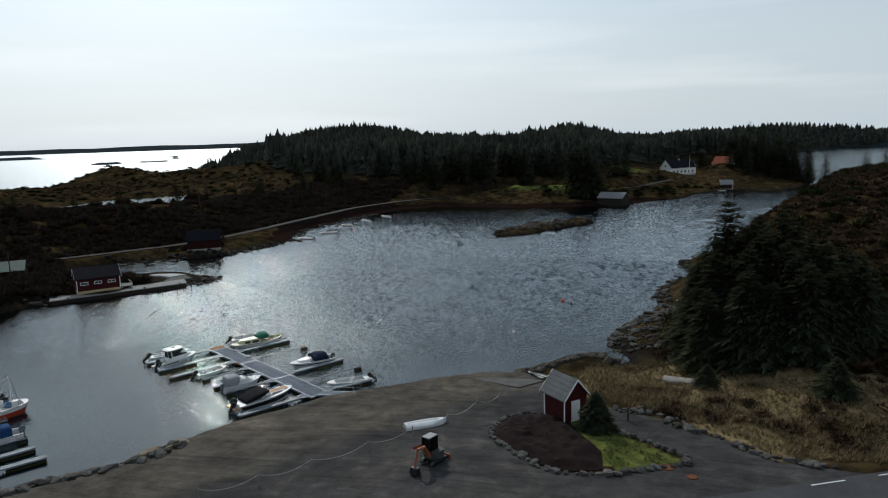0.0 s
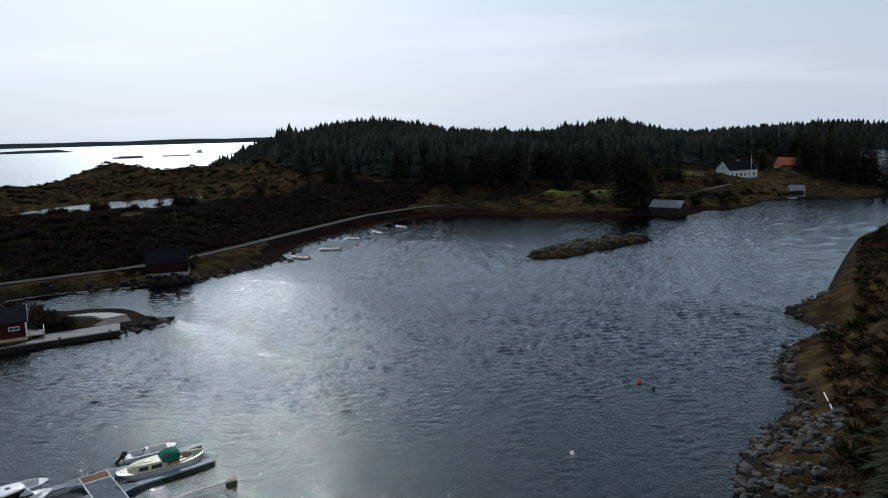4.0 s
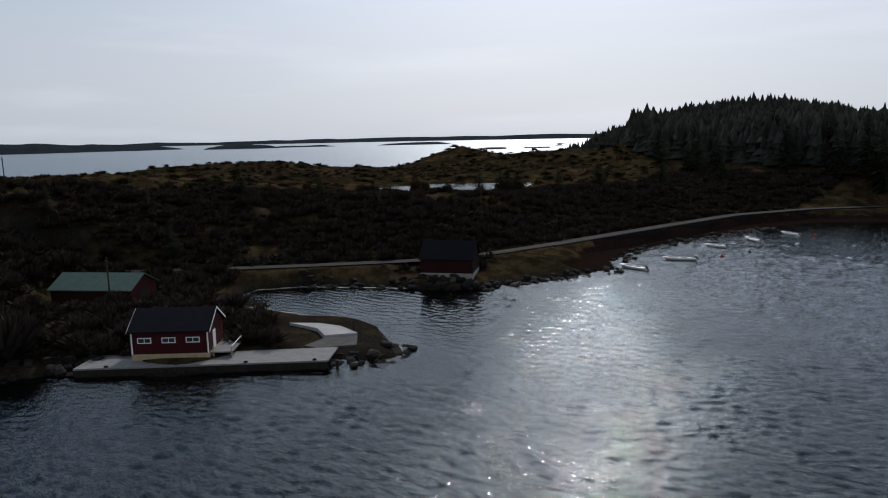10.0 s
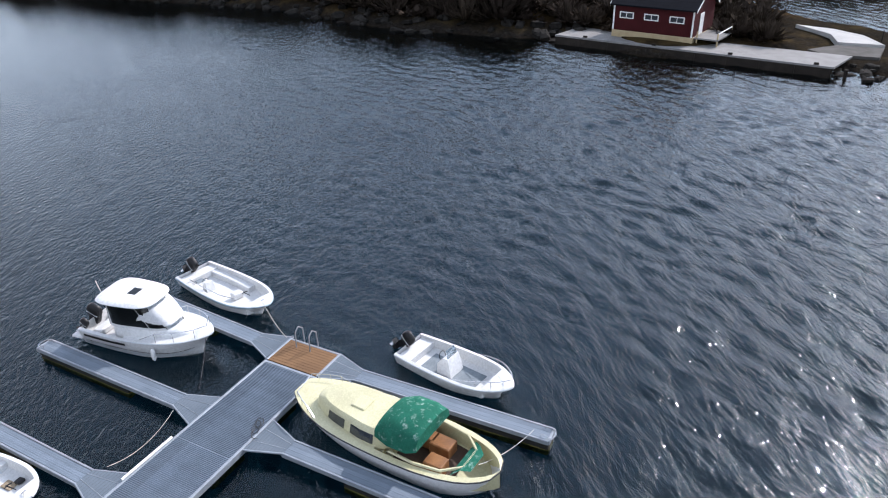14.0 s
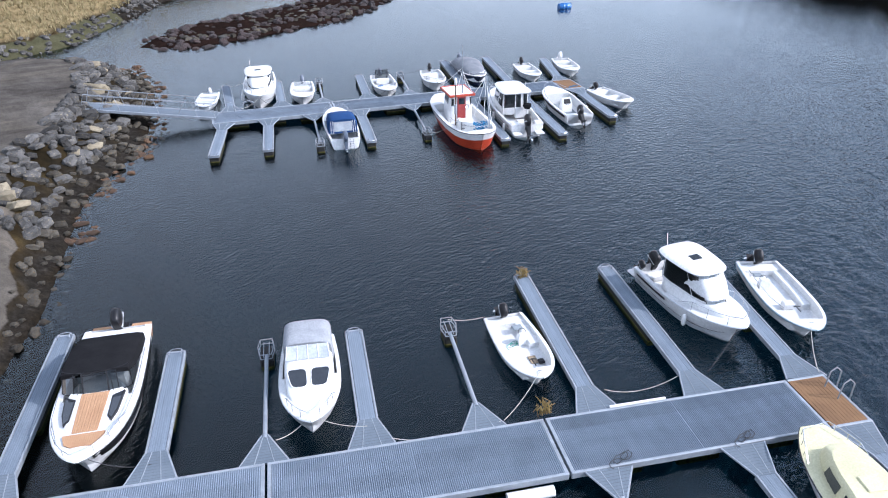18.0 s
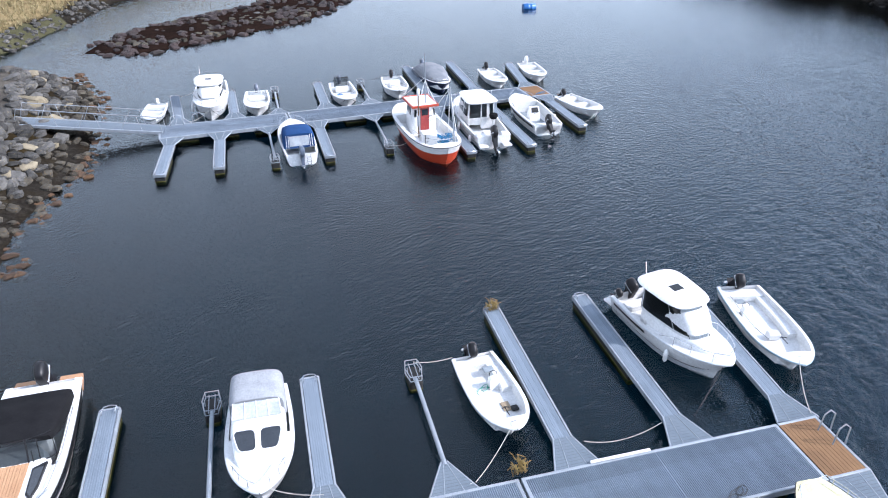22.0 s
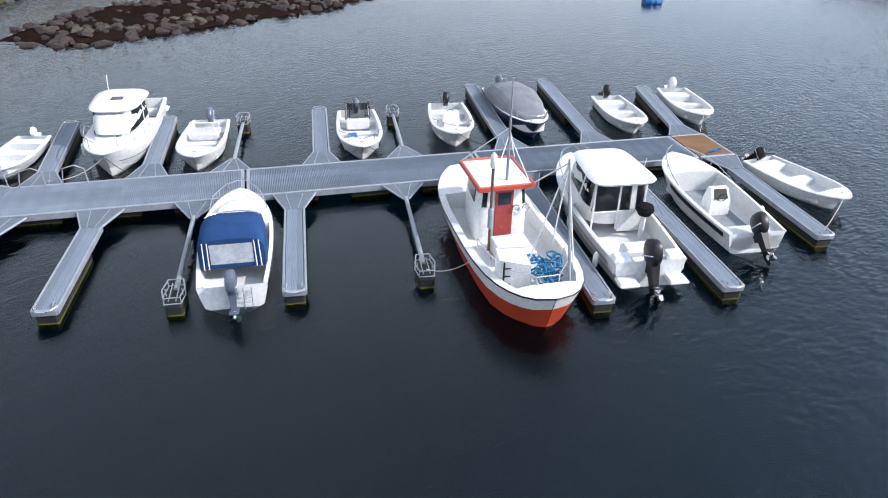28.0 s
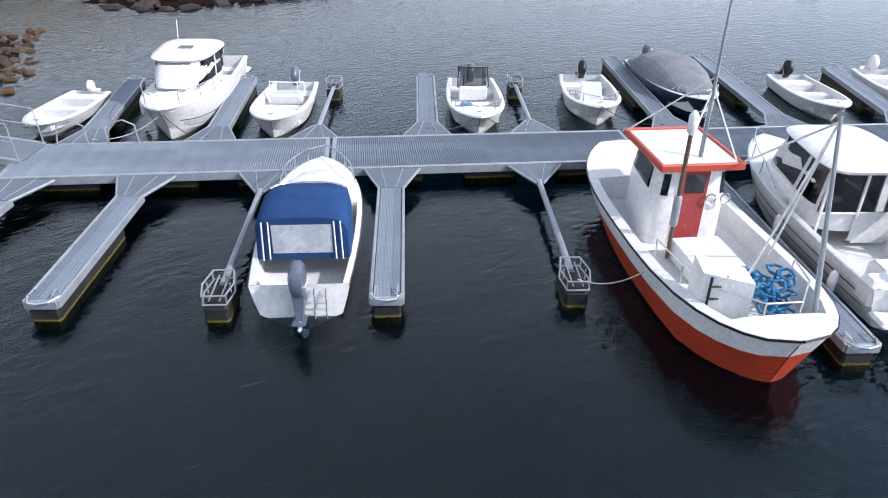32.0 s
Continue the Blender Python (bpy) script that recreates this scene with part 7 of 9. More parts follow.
for y in (-25.6, -24.2):
    part("hoop", Geo().tube([(0.12, y, 0.5), (0.1, y + 0.1, 1.1), (0.1, y + 0.5, 1.2), (0.1, y + 0.8, 1.05), (0.12, y + 0.85, 0.5)], 0.024, 6), GALV, t)
g = Geo()
rn = random.Random(7)
for k in range(40):
    px, py = rn.gauss(0, 0.13), rn.gauss(0, 0.13)
    g.tube([(px, py, 0.0), (px + rn.uniform(-0.1, 0.1), py + rn.uniform(-0.1, 0.1), 0.12 + rn.random() * 0.22), (px + rn.uniform(-0.2, 0.2), py + rn.uniform(-0.2, 0.2), 0.1 + rn.random() * 0.3)], 0.014, 4)
WRACK = surface("yellow_wrack", (0.24, 0.17, 0.05), (0.15, 0.10, 0.03), 0.7, scale=5)
for y, x in ((-6.9, -8.65), (-8.8, -0.35)):
    single("seaweed_clump", g, WRACK, Matrix.Translation(on(A_FRAME, x, y, 0.46)), "dried yellow seaweed clump on the pontoon", "seaweed", "seaweed clumps")


def coil(m, mat, label):
    rn = random.Random(3)
    pts = []
    for k in range(40):
        q = 0.5 * k
        r = 0.22 + 0.14 * math.sin(k * 0.37) + rn.uniform(-0.05, 0.05)
        pts.append((r * math.cos(q) + 0.012 * (k - 20), r * 0.45 * math.sin(q), 0.02 + 0.012 * (k % 3)))
    return single("rope_coil", Geo().tube(pts, 0.014, 4), mat, m, label, "rope", "rope coils")


coil(Matrix.Translation(on(A_FRAME, 2.2, -3.0, 0.49)), DARKROPE, "dark rope coiled on the finger root")
coil(Matrix.Translation(on(A_FRAME, 2.2, -7.2, 0.5)), DARKROPE, "dark rope heaped on the pontoon edge")
coil(Matrix.Translation(on(A_FRAME, -4.4, -8.45, 0.2)), surface("green_rope", (0.06, 0.30, 0.22), (0.05, 0.22, 0.16), 0.9), "green rope lying in the open boat")
coil(Matrix.Translation(on(B_FRAME, 2.0, 0.9, 0.5)), BLUENET, "blue rope coiled on the brown landing")
for x, y, mt, lab, r in ((12.85, 69.3, ORANGE, "orange mooring buoy floating in the harbour", 0.36), (14.6, 67.4, BLACK, "dark mooring buoy floating beside the orange one", 0.26), (8.1, 48.1, WHITEPLASTIC, "pale mooring buoy floating alone", 0.22),
                         (-68.1, 159.1, ORANGE, "small orange buoy off the sea wall", 0.35), (-66.4, 167.0, BLACK, "small dark buoy off the sea wall", 0.3), (-65.9, 198.2, ORANGE, "small red buoy off the sea wall", 0.35), (-70.5, 197.0, ORANGE, "small red buoy beside the skiffs", 0.3)):
    single("buoy", Geo().lathe([(0.02, -0.8 * r), (0.7 * r, -0.6 * r), (r, 0), (0.75 * r, 0.65 * r), (0.3 * r, 0.95 * r), (0.14 * r, 1.3 * r), (0.05 * r, 1.32 * r)], 12), mt, Matrix.Translation((x, y, 0.08)), lab, "buoy", "mooring buoys", smooth=True)
single("floating_drum", Geo().lathe([(0.4, -0.75), (0.44, -0.7), (0.44, -0.25), (0.46, -0.22), (0.44, -0.19), (0.44, 0.19), (0.46, 0.22), (0.44, 0.25), (0.44, 0.7), (0.4, 0.75)], 14), BLUEPLASTIC, pose(-81.4, -19.4, 0.15, 90, 0, 60), "blue plastic drum floating as a mooring", "drum", smooth=True)

# ---------------------------------------------------------------- buildings


def building(name, m, L, D, H, R, wall, roof, label, windows=(), doors=(), base=None, base_h=0.4, trim=None, over=0.35, side=None, chimney=None, category="building"):
    """A gabled house: x along the front from the left corner, y back into the house, the front eave at y = 0."""
    t = thing(name, m, label, category)
    th = 0.16
    b = Geo().box(-0.05, -0.05, -1.6, L + 0.05, D + 0.05, base_h, 0.02)
    part("foundation", b, base or CONCRETE, t)
    part("front_wall", Geo().box(0, 0, base_h, L, th, H), wall, t)
    part("back_wall", Geo().box(0, D - th, base_h, L, D, H), wall, t)
    for x in (0, L - th):
        g = Geo()
        prof = [(th + 0.002, base_h), (D - th - 0.002, base_h), (D - th - 0.002, H), (D / 2, H + R - 0.05), (th + 0.002, H)]
        g.loft([[(x, y, z) for y, z in prof], [(x + th, y, z) for y, z in prof]], True, True)
        part("gable_wall", g, side or wall, t)
    for s in (0, 1):
        g = Geo()
        y0, y1 = (-over, D / 2) if s == 0 else (D + over, D / 2)
        k = R / (D / 2)
        z0, z1 = H - over * k + 0.06, H + R + 0.06
        g.loft([[(-over, y0, z0), (L + over, y0, z0), (L + over, y1, z1), (-over, y1, z1)], [(-over, y0, z0 + 0.12), (L + over, y0, z0 + 0.12), (L + over, y1, z1 + 0.12), (-over, y1, z1 + 0.12)]], True, True)
        part("roof_slope", g, roof, t)
    if trim:
        for x in (-0.03, L - 0.12):
            part("corner_board", Geo().box(x, -0.035, base_h, x + 0.15, 0.0, H, 0.0), trim, t, "white corner board")
        k = R / (D / 2)
        for x in (-over - 0.03, L + over):
            for y0, y1 in ((-over, D / 2), (D + over, D / 2)):
                z0, z1 = H - over * k, H + R
                part("barge_board", Geo().loft([[(x, y0, z0), (x + 0.03, y0, z0), (x + 0.03, y1, z1), (x, y1, z1)], [(x, y0, z0 + 0.2), (x + 0.03, y0, z0 + 0.2), (x + 0.03, y1, z1 + 0.2), (x, y1, z1 + 0.2)]], True, True), trim, t, "white barge board")
    for face, u, z, w, h in windows:
        f = Geo()
        q = Matrix() if face == "front" else (Matrix.Translation((L, 0, 0)) @ Matrix.Rotation(radians(90), 4, "Z") if face == "right" else Matrix.Translation((0, D, 0)) @ Matrix.Rotation(radians(-90), 4, "Z"))
        for x0, z0, x1, z1 in ((u - 0.09, z - 0.09, u + w + 0.09, z), (u - 0.09, z + h, u + w + 0.09, z + h + 0.09), (u - 0.09, z, u, z + h), (u + w, z, u + w + 0.09, z + h), (u + w / 2 - 0.03, z, u + w / 2 + 0.03, z + h)):
            f.box(x0, -0.06, z0, x1, -0.002, z1, 0.0, q)
        wo = part("window", Geo().box(u, -0.025, z, u + w, -0.004, z + h, 0.0, q), PANE, t, "dark glazed window")
        part("window_frame", f, WHITEWOOD, wo, "white window frame")
    for face, u, w, h, mt in doors:
        q = Matrix() if face == "front" else (Matrix.Translation((L, 0, 0)) @ Matrix.Rotation(radians(90), 4, "Z") if face == "right" else Matrix.Translation((0, D, 0)) @ Matrix.Rotation(radians(-90), 4, "Z"))
        d = part("door", Geo().box(u, -0.05, base_h + 0.02, u + w, -0.003, base_h + h, 0.01, q), mt, t)
        part("door_handle", Geo().box(u + w - 0.14, -0.09, base_h + h * 0.48, u + w - 0.06, -0.05, base_h + h * 0.52, 0.0, q), STEEL, d)
    if chimney:
        x, h = chimney
        part("chimney", Geo().box(x - 0.35, D / 2 - 0.35, H + R * 0.7, x + 0.35, D / 2 + 0.35, H + R + h, 0.03), CONCRETE, t)
    return t


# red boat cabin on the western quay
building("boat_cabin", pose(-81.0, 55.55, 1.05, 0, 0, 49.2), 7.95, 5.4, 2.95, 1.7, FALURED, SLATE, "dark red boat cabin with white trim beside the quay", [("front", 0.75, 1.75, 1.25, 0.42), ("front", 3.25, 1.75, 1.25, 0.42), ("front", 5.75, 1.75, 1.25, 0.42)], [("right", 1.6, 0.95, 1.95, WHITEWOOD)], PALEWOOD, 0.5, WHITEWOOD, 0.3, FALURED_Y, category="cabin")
t = thing("cabin_porch", pose(-81.0, 55.55, 1.05, 0, 0, 49.2), "pale timber porch on the cabin gable", "porch")
part("deck", Geo().box(8.02, 0.3, 0.35, 10.3, 4.4, 0.5, 0.02), GREYPLANK, t)
for x, y in ((8.3, 0.4), (10.2, 0.4), (10.2, 4.3)):
    part("post", Geo().box(x - 0.06, y - 0.06, -0.5, x + 0.06, y + 0.06, 1.05, 0.01), PALEWOOD, t)
part("rail", Geo().box(10.17, 0.4, 0.95, 10.23, 4.3, 1.04), WHITEWOOD, t, "white rail")
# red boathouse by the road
building("boathouse", pose(-90.6, 103.4, 1.3, 0, 0, 36), 8.4, 6.4, 3.0, 2.4, SHADERED, SLATE, "dark red boathouse with slate roof on a white base", [], [("left", 2.4, 2.0, 2.2, DARKWOOD)], WEATHERED, 0.75, None, 0.25, SHADERED, category="boathouse")
building("boathouse", pose(-110.5, 55.2, 1.7, 0, 0, 41), 11.4, 6.5, 2.4, 1.6, SHADERED, GREENROOF, "low red boathouse with a pale green sheet roof", [], [("right", 2.0, 2.0, 1.9, DARKWOOD)], CONCRETE, 0.3, None, 0.3, FALURED_Y, category="boathouse")
building("boat_shed", pose(5.8, 238.2, 0.5, 0, 0, -20), 10.5, 7.0, 2.6, 2.0, DARKWOOD, PALEROOF, "dark tarred boat shed with a pale roof at the water", [], [("front", 3.0, 2.4, 2.2, DARKWOOD)], DARKWOOD, 0.4, None, 0.3, category="shed")
building("farmhouse", pose(36.0, 333.2, 5.7, 0, 0, 42), 17.0, 8.5, 4.2, 3.6, WHITEWOOD, SLATE, "white wooden farmhouse with a dark slate roof",
         [("front", 1.2 + 2.6 * k, 1.3, 1.1, 1.3) for k in range(6)] + [("left", 1.2, 1.2, 1.0, 1.3), ("left", 5.6, 1.2, 1.0, 1.3), ("left", 3.7, 4.3, 1.0, 1.2)], [("left", 3.4, 1.4, 2.3, DARKWOOD)], CONCRETE, 0.6, WHITEWOOD, 0.4, chimney=(9, 0.7), category="house")
building("barn", pose(58.5, 371.0, 6.8, 0, 0, -35), 9.5, 8.0, 3.0, 3.9, WHITEWOOD, REDTILE, "white barn under a large orange tile roof", [("front", 2, 1.2, 1.0, 1.0), ("front", 7.4, 1.2, 1.0, 1.0)], [("front", 4.4, 2.2, 2.4, FALURED)], CONCRETE, 0.4, None, 0.4, category="barn")
building("boathouse", pose(58.2, 304.8, 0.7, 0, 0, 4), 5.2, 5.0, 2.4, 1.9, FALURED, PALEROOF, "small red boathouse by a jetty across the channel", [], [("front", 1.5, 1.8, 2.0, DARKWOOD)], CONCRETE, 0.3, WHITEWOOD, 0.3, category="boathouse")
building("outbuilding", pose(20, 345, 5.8, 0, 0, 20), 7.0, 4.5, 2.3, 1.6, DARKWOOD, SLATE, "small dark outbuilding beside the lawn", [], [("front", 2.5, 1.2, 1.9, FALURED)], CONCRETE, 0.3, None, 0.3, category="shed")
single("jetty", Geo().box(46, 299.6, 0.3, 60, 302, 0.62, 0.05), CONCRETE, Matrix(), "pale concrete jetty across the channel", "jetty")
t = thing("flagpole", pose(45, 333, 5.4), "tall white flagpole in front of the farmhouse", "flagpole")
part("pole", Geo().tube([(0, 0, 0), (0, 0, 11.5)], 0.1, 8, 0.05), WHITEWOOD, t)
part("knob", Geo().lathe([(0.03, 0), (0.12, 0.12), (0.03, 0.24)], 8, (0, 0, 11.5)), STEEL, t)
for x, y, hgt in ((-141.4, 80.0, 7.5), (-176, 63.6, 7.0), (-103.0, 60.4, 6.5), (-110, 137, 7), (-100, 206, 7), (-40, 276, 7.5), (-71, 262, 7)):
    t = thing("power_pole", pose(x, y, gz(x, y) - 0.3), "weathered wooden power pole on the heath", "pole", "power poles")
    part("pole", Geo().tube([(0, 0, 0), (0, 0, hgt + 0.3)], 0.13, 8, 0.09), BARK, t)
    part("cross_arm", Geo().box(-0.7, -0.05, hgt - 0.3, 0.7, 0.05, hgt - 0.18, 0.01), BARK, t)

# timber quay and slabs in the west
QX = pose(-82.55, 50.2, 0, 0, 0, 50.7)
t = thing("timber_quay", QX, "long weathered timber quay on dark piles", "quay")
part("deck", Geo().loft([[(0, 0, zz), (25.6, 0, zz), (26.2, 4.6, zz), (13.0, 4.3, zz), (0.5, 5.0, zz)] for zz in (0.74, 0.9)], True, True), GREYPLANK, t, "pale weathered deck boards")
for k in range(9):
    part("fascia_board", Geo().box(2.83 * k + 0.01, -0.03, -0.5, 2.83 * k + 2.82, 0.06, 0.735, 0.015), DARKWOOD, t, "dark tarred fascia board")
for k in range(10):
    part("pile", Geo().tube([(0.4 + 2.9 * k, 0.28, -2.5), (0.4 + 2.9 * k, 0.28, 0.74)], 0.16, 8), DARKWOOD, t)
for k in range(4):
    part("cleat", Geo().box(3 + 7 * k, 0.12, 0.9, 3.4 + 7 * k, 0.3, 1.08, 0.03), DARKWOOD, t)
part("quay_fill", Geo().box(0.5, 2.2, -2.0, 24, 4.3, 0.73, 0.1), DARKSTONE, t, "stone fill under the quay")
t = thing("concrete_slipway", Matrix(), "pale concrete slipway on the point", "slipway")
part("slab", Geo().loft([[(-82.4, 74.9, zz), (-77.6, 75.9, zz), (-74.4, 74.8, zz), (-72.5, 78.1, zz), (-76.5, 78.5, zz), (-79.6, 77.4, zz)] for zz in (0.2, 0.95)], True, True), surface("pale_concrete", (0.42, 0.41, 0.39), (0.34, 0.335, 0.32), 0.9, scale=0.6), t)
part("lower_slab", Geo().loft([[(-73.2, 71.4, zz), (-71.4, 71.9, zz), (-69.3, 75.7, zz), (-72.35, 78.0, zz), (-74.25, 74.7, zz)] for zz in (0.1, 0.72)], True, True), surface("wet_concrete", (0.10, 0.095, 0.088), (0.07, 0.066, 0.06), 0.85, scale=0.8), t, "dark weathered lower ramp")
part("post", Geo().tube([(-73.9, 78.6, 0.9), (-73.9, 78.6, 2.0)], 0.06, 6), DARKWOOD, t)
t = thing("garden_steps", pose(-85.6, 53.8, 1.0, 0, 0, 110), "steep grey wooden steps up the bank", "steps")
for k in range(9):
    part("step", Geo().box(-0.7, 0.32 * k, 0.15 * k, 0.7, 0.32 * k + 0.3, 0.15 * k + 0.06, 0.01), GREYPLANK, t)
g = Geo()
for x in (-0.72, 0.68):
    g.loft([[(x, 0, -0.2), (x + 0.05, 0, -0.2), (x + 0.05, 0, 0.05), (x, 0, 0.05)], [(x, 2.9, 1.15), (x + 0.05, 2.9, 1.15), (x + 0.05, 2.9, 1.4), (x, 2.9, 1.4)]], True, True)
part("stringer", g, GREYPLANK, t)

# coast road and its sea wall


def ribbon(line, w, lift, offset=0.0, thick=0.0):
    pts = []
    for (ax, ay, az), (bx, by, bz) in zip(line, line[1:]):
        n = max(2, int(math.hypot(bx - ax, by - ay) / 2.5))
        pts += [Vector((ax + (bx - ax) * k / n, ay + (by - ay) * k / n, az + (bz - az) * k / n)) for k in range(n)]
    pts.append(Vector(line[-1]))
    for _ in range(3):
        pts = [pts[0]] + [(pts[k - 1] + pts[k] * 2 + pts[k + 1]) / 4 for k in range(1, len(pts) - 1)] + [pts[-1]]
    rows = []
    for k, p in enumerate(pts):
        d = (pts[min(k + 1, len(pts) - 1)] - pts[max(k - 1, 0)])
        s = Vector((d.y, -d.x, 0)).normalized()
        c = p + s * offset + Vector((0, 0, lift))
        rows.append((c - s * w / 2, c + s * w / 2, s))
    return rows


rows = ribbon(COAST_ROAD, 2.7, 0.06)
g = Geo().loft([[a_, b_] for a_, b_, _ in rows], False)
single("coast_road", g, surface("pale_gravel_road", (0.055, 0.052, 0.048), (0.042, 0.040, 0.036), 0.95, scale=0.5, bump=0.02, bscale=9, dirt=(0.035, 0.033, 0.029)), Matrix(), "narrow pale gravel road along the sea wall", "road", "", "structure")
wallrows = ribbon([p for p in COAST_ROAD if 130 < p[1] < 272 and p[0] < -5], 0.6, 0.0, 1.75)
g = Geo()
g.loft([[(a_.x, a_.y, -0.8), (b_.x + s_.x * 0.5, b_.y + s_.y * 0.5, -0.8), (b_.x, b_.y, b_.z + 0.1), (a_.x, a_.y, a_.z + 0.1)] for a_, b_, s_ in wallrows], True, True)
single("sea_wall", g, surface("dark_dry_stone", (0.018, 0.017, 0.016), (0.011, 0.010, 0.010), 0.95, scale=1.2, bump=0.12, bscale=2.5), Matrix(), "dark dry-stone sea wall under the coast road", "wall", "", "structure")

# ---------------------------------------------------------------- gravel lot
rows = ribbon(ASP, 7.0, 0.06)
single("asphalt_road", Geo().loft([[a_, b_, b_ + Vector((0, 0, -0.5)), a_ + Vector((0, 0, -0.5))] for a_, b_, _ in rows], True, True), ASPHALT, Matrix(), "grey asphalt road past the gravel lot", "road", "", "structure")
rows = ribbon(ASP, 0.12, 0.068, -3.1)
g = Geo()
for k in range(len(rows) - 1):
    if 43.2 < rows[k][0].x < 49.0 or 38.4 < rows[k][0].x < 40.6:
        g.loft([[rows[k][0], rows[k][1]], [rows[k + 1][0], rows[k + 1][1]]], False)
single("road_edge_line", g, PAINTLINE, Matrix(), "broken white edge line on the asphalt", "road marking", "", "structure")




# the ridge of the small shed runs from front to back, so its door sits in a gable
zs = gz(20.6, 9.2)
t = building("garden_shed", pose(18.5, 10.2, zs - 0.05, 0, 0, -44), 3.1, 2.6, 2.55, 7.15 - zs - 2.55, FALURED, FELT, "small red shed with white trim and grey felt roof", [], [("right", 0.75, 1.0, 2.0, WHITEWOOD)], CONCRETE, 0.12, WHITEWOOD, 0.3, FALURED_Y, category="shed")

t = thing("mini_excavator", pose(11.4, -2.6, gz(11.4, -2.6), 0, 0, 248), "small orange mini excavator with its bucket on the ground", "excavator")
for s in (-1, 1):
    tr = part("track", Geo().loft([[(x, s * 0.55 - 0.15, z), (x, s * 0.55 + 0.15, z)] for x, z in ((-0.75, 0.0), (0.75, 0.0), (0.95, 0.12), (0.98, 0.28), (0.8, 0.44), (-0.8, 0.44), (-0.98, 0.28), (-0.95, 0.12), (-0.75, 0.0))], False), RUBBER, t, "black rubber track")
    part("track_side", Geo().box(-0.8, s * 0.55 - 0.12, 0.06, 0.8, s * 0.55 + 0.12, 0.38, 0.05), BLACK, tr)
part("undercarriage", Geo().box(-0.5, -0.45, 0.2, 0.5, 0.45, 0.55, 0.04), BLACK, t)
part("body", Geo().loft([[(x, y, z) for x, y in outline(0.72, -0.72, 0.72, 0.5)] for z in (0.55, 0.62, 1.05, 1.12)], True, True), RUBBER, t, "dark machine body", True)
cabp = part("cab", Geo().box(-0.35, -0.62, 2.25, 0.75, 0.2, 2.33, 0.03), surface("grey_cab_roof", (0.20, 0.21, 0.21), (0.14, 0.15, 0.15), 0.5, scale=2), t, "grey cab roof")
g = Geo()
for x in (-0.32, 0.72):
    for y in (-0.6, 0.18):
        g.tube([(x, y, 1.05), (x, y, 2.27)], 0.04, 6)
part("cab_frame", g, BLACK, cabp)
part("cab_glass", Geo().box(-0.3, -0.59, 1.15, 0.7, 0.17, 2.24), GLASS, cabp, "dark cab glass")
part("boom", Geo().loft([[(x - 0.1, y, z - 0.1), (x + 0.1, y, z - 0.1), (x + 0.1, y, z + 0.1), (x - 0.1, y, z + 0.1)] for y, x, z in ((0.0, 0.9, 0.9), (0.0, 1.6, 2.0), (0.0, 2.4, 2.1))], True, True), DIGGER, t)
t2 = Geo()
t2.tube([(0.85, 0.3, 0.9), (1.5, 0.3, 1.95), (2.3, 0.3, 2.0)], 0.12, 6).tube([(2.3, 0.3, 2.0), (2.75, 0.3, 0.65)], 0.09, 6)
part("arm", t2, DIGGER, t, "orange digging arm")
part("ram", Geo().tube([(1.1, 0.3, 0.95), (1.75, 0.3, 1.8)], 0.05, 6), STEEL, t)
part("bucket", Geo().loft([[(2.55, -0.05, 0.7), (2.9, -0.05, 0.7), (3.0, -0.05, 0.25), (2.8, -0.05, 0.02), (2.45, -0.05, 0.12)], [(2.55, 0.65, 0.7), (2.9, 0.65, 0.7), (3.0, 0.65, 0.25), (2.8, 0.65, 0.02), (2.45, 0.65, 0.12)]], True, True), BLACK, t, "dark digging bucket")
part("dozer_blade", Geo().box(-1.25, -0.75, 0.05, -1.15, 0.75, 0.4, 0.02), DIGGER, t)


def upturned(x0, y0, x1, y1, label, z=0.0, mat=None):
    """A dinghy lying keel up."""
    d = Vector((x1 - x0, y1 - y0, 0))
    L = d.length
    m = Matrix.Translation(((x0 + x1) / 2, (y0 + y1) / 2, gz((x0 + x1) / 2, (y0 + y1) / 2) + z)) @ Matrix.Rotation(math.atan2(-d.x, d.y), 4, "Z")
    t = thing("upturned_dinghy", m, label, "boat", "upturned dinghies")
    rings = []
    for k in range(11):
        s = k / 10
        h, _ = hull_station(s, L, 1.5, 0.5)
        y = -L / 2 + L * s
        rings.append([(-h, y, 0.02), (-h * 0.95, y, 0.28), (-h * 0.6, y, 0.46), (0, y, 0.52 - 0.15 * max(0, s - 0.6)), (h * 0.6, y, 0.46), (h * 0.95, y, 0.28), (h, y, 0.02)])
    g = Geo().loft(rings, False)
    g.add(rings[0], [tuple(range(7))])
    part("hull", g, mat or GELCOAT, t, "", True)
    part("keel", Geo().tube([(0, -L * 0.45, 0.53), (0, L * 0.3, 0.53)], 0.03, 5), mat or GELCOAT, t)


upturned(6.3, 4.5, 9.6, 6.9, "white dinghy lying upturned on the gravel")
upturned(29.6, 25.7, 34.0, 24.9, "weathered white dinghy upturned in dry grass", 0.0, WEATHERED)
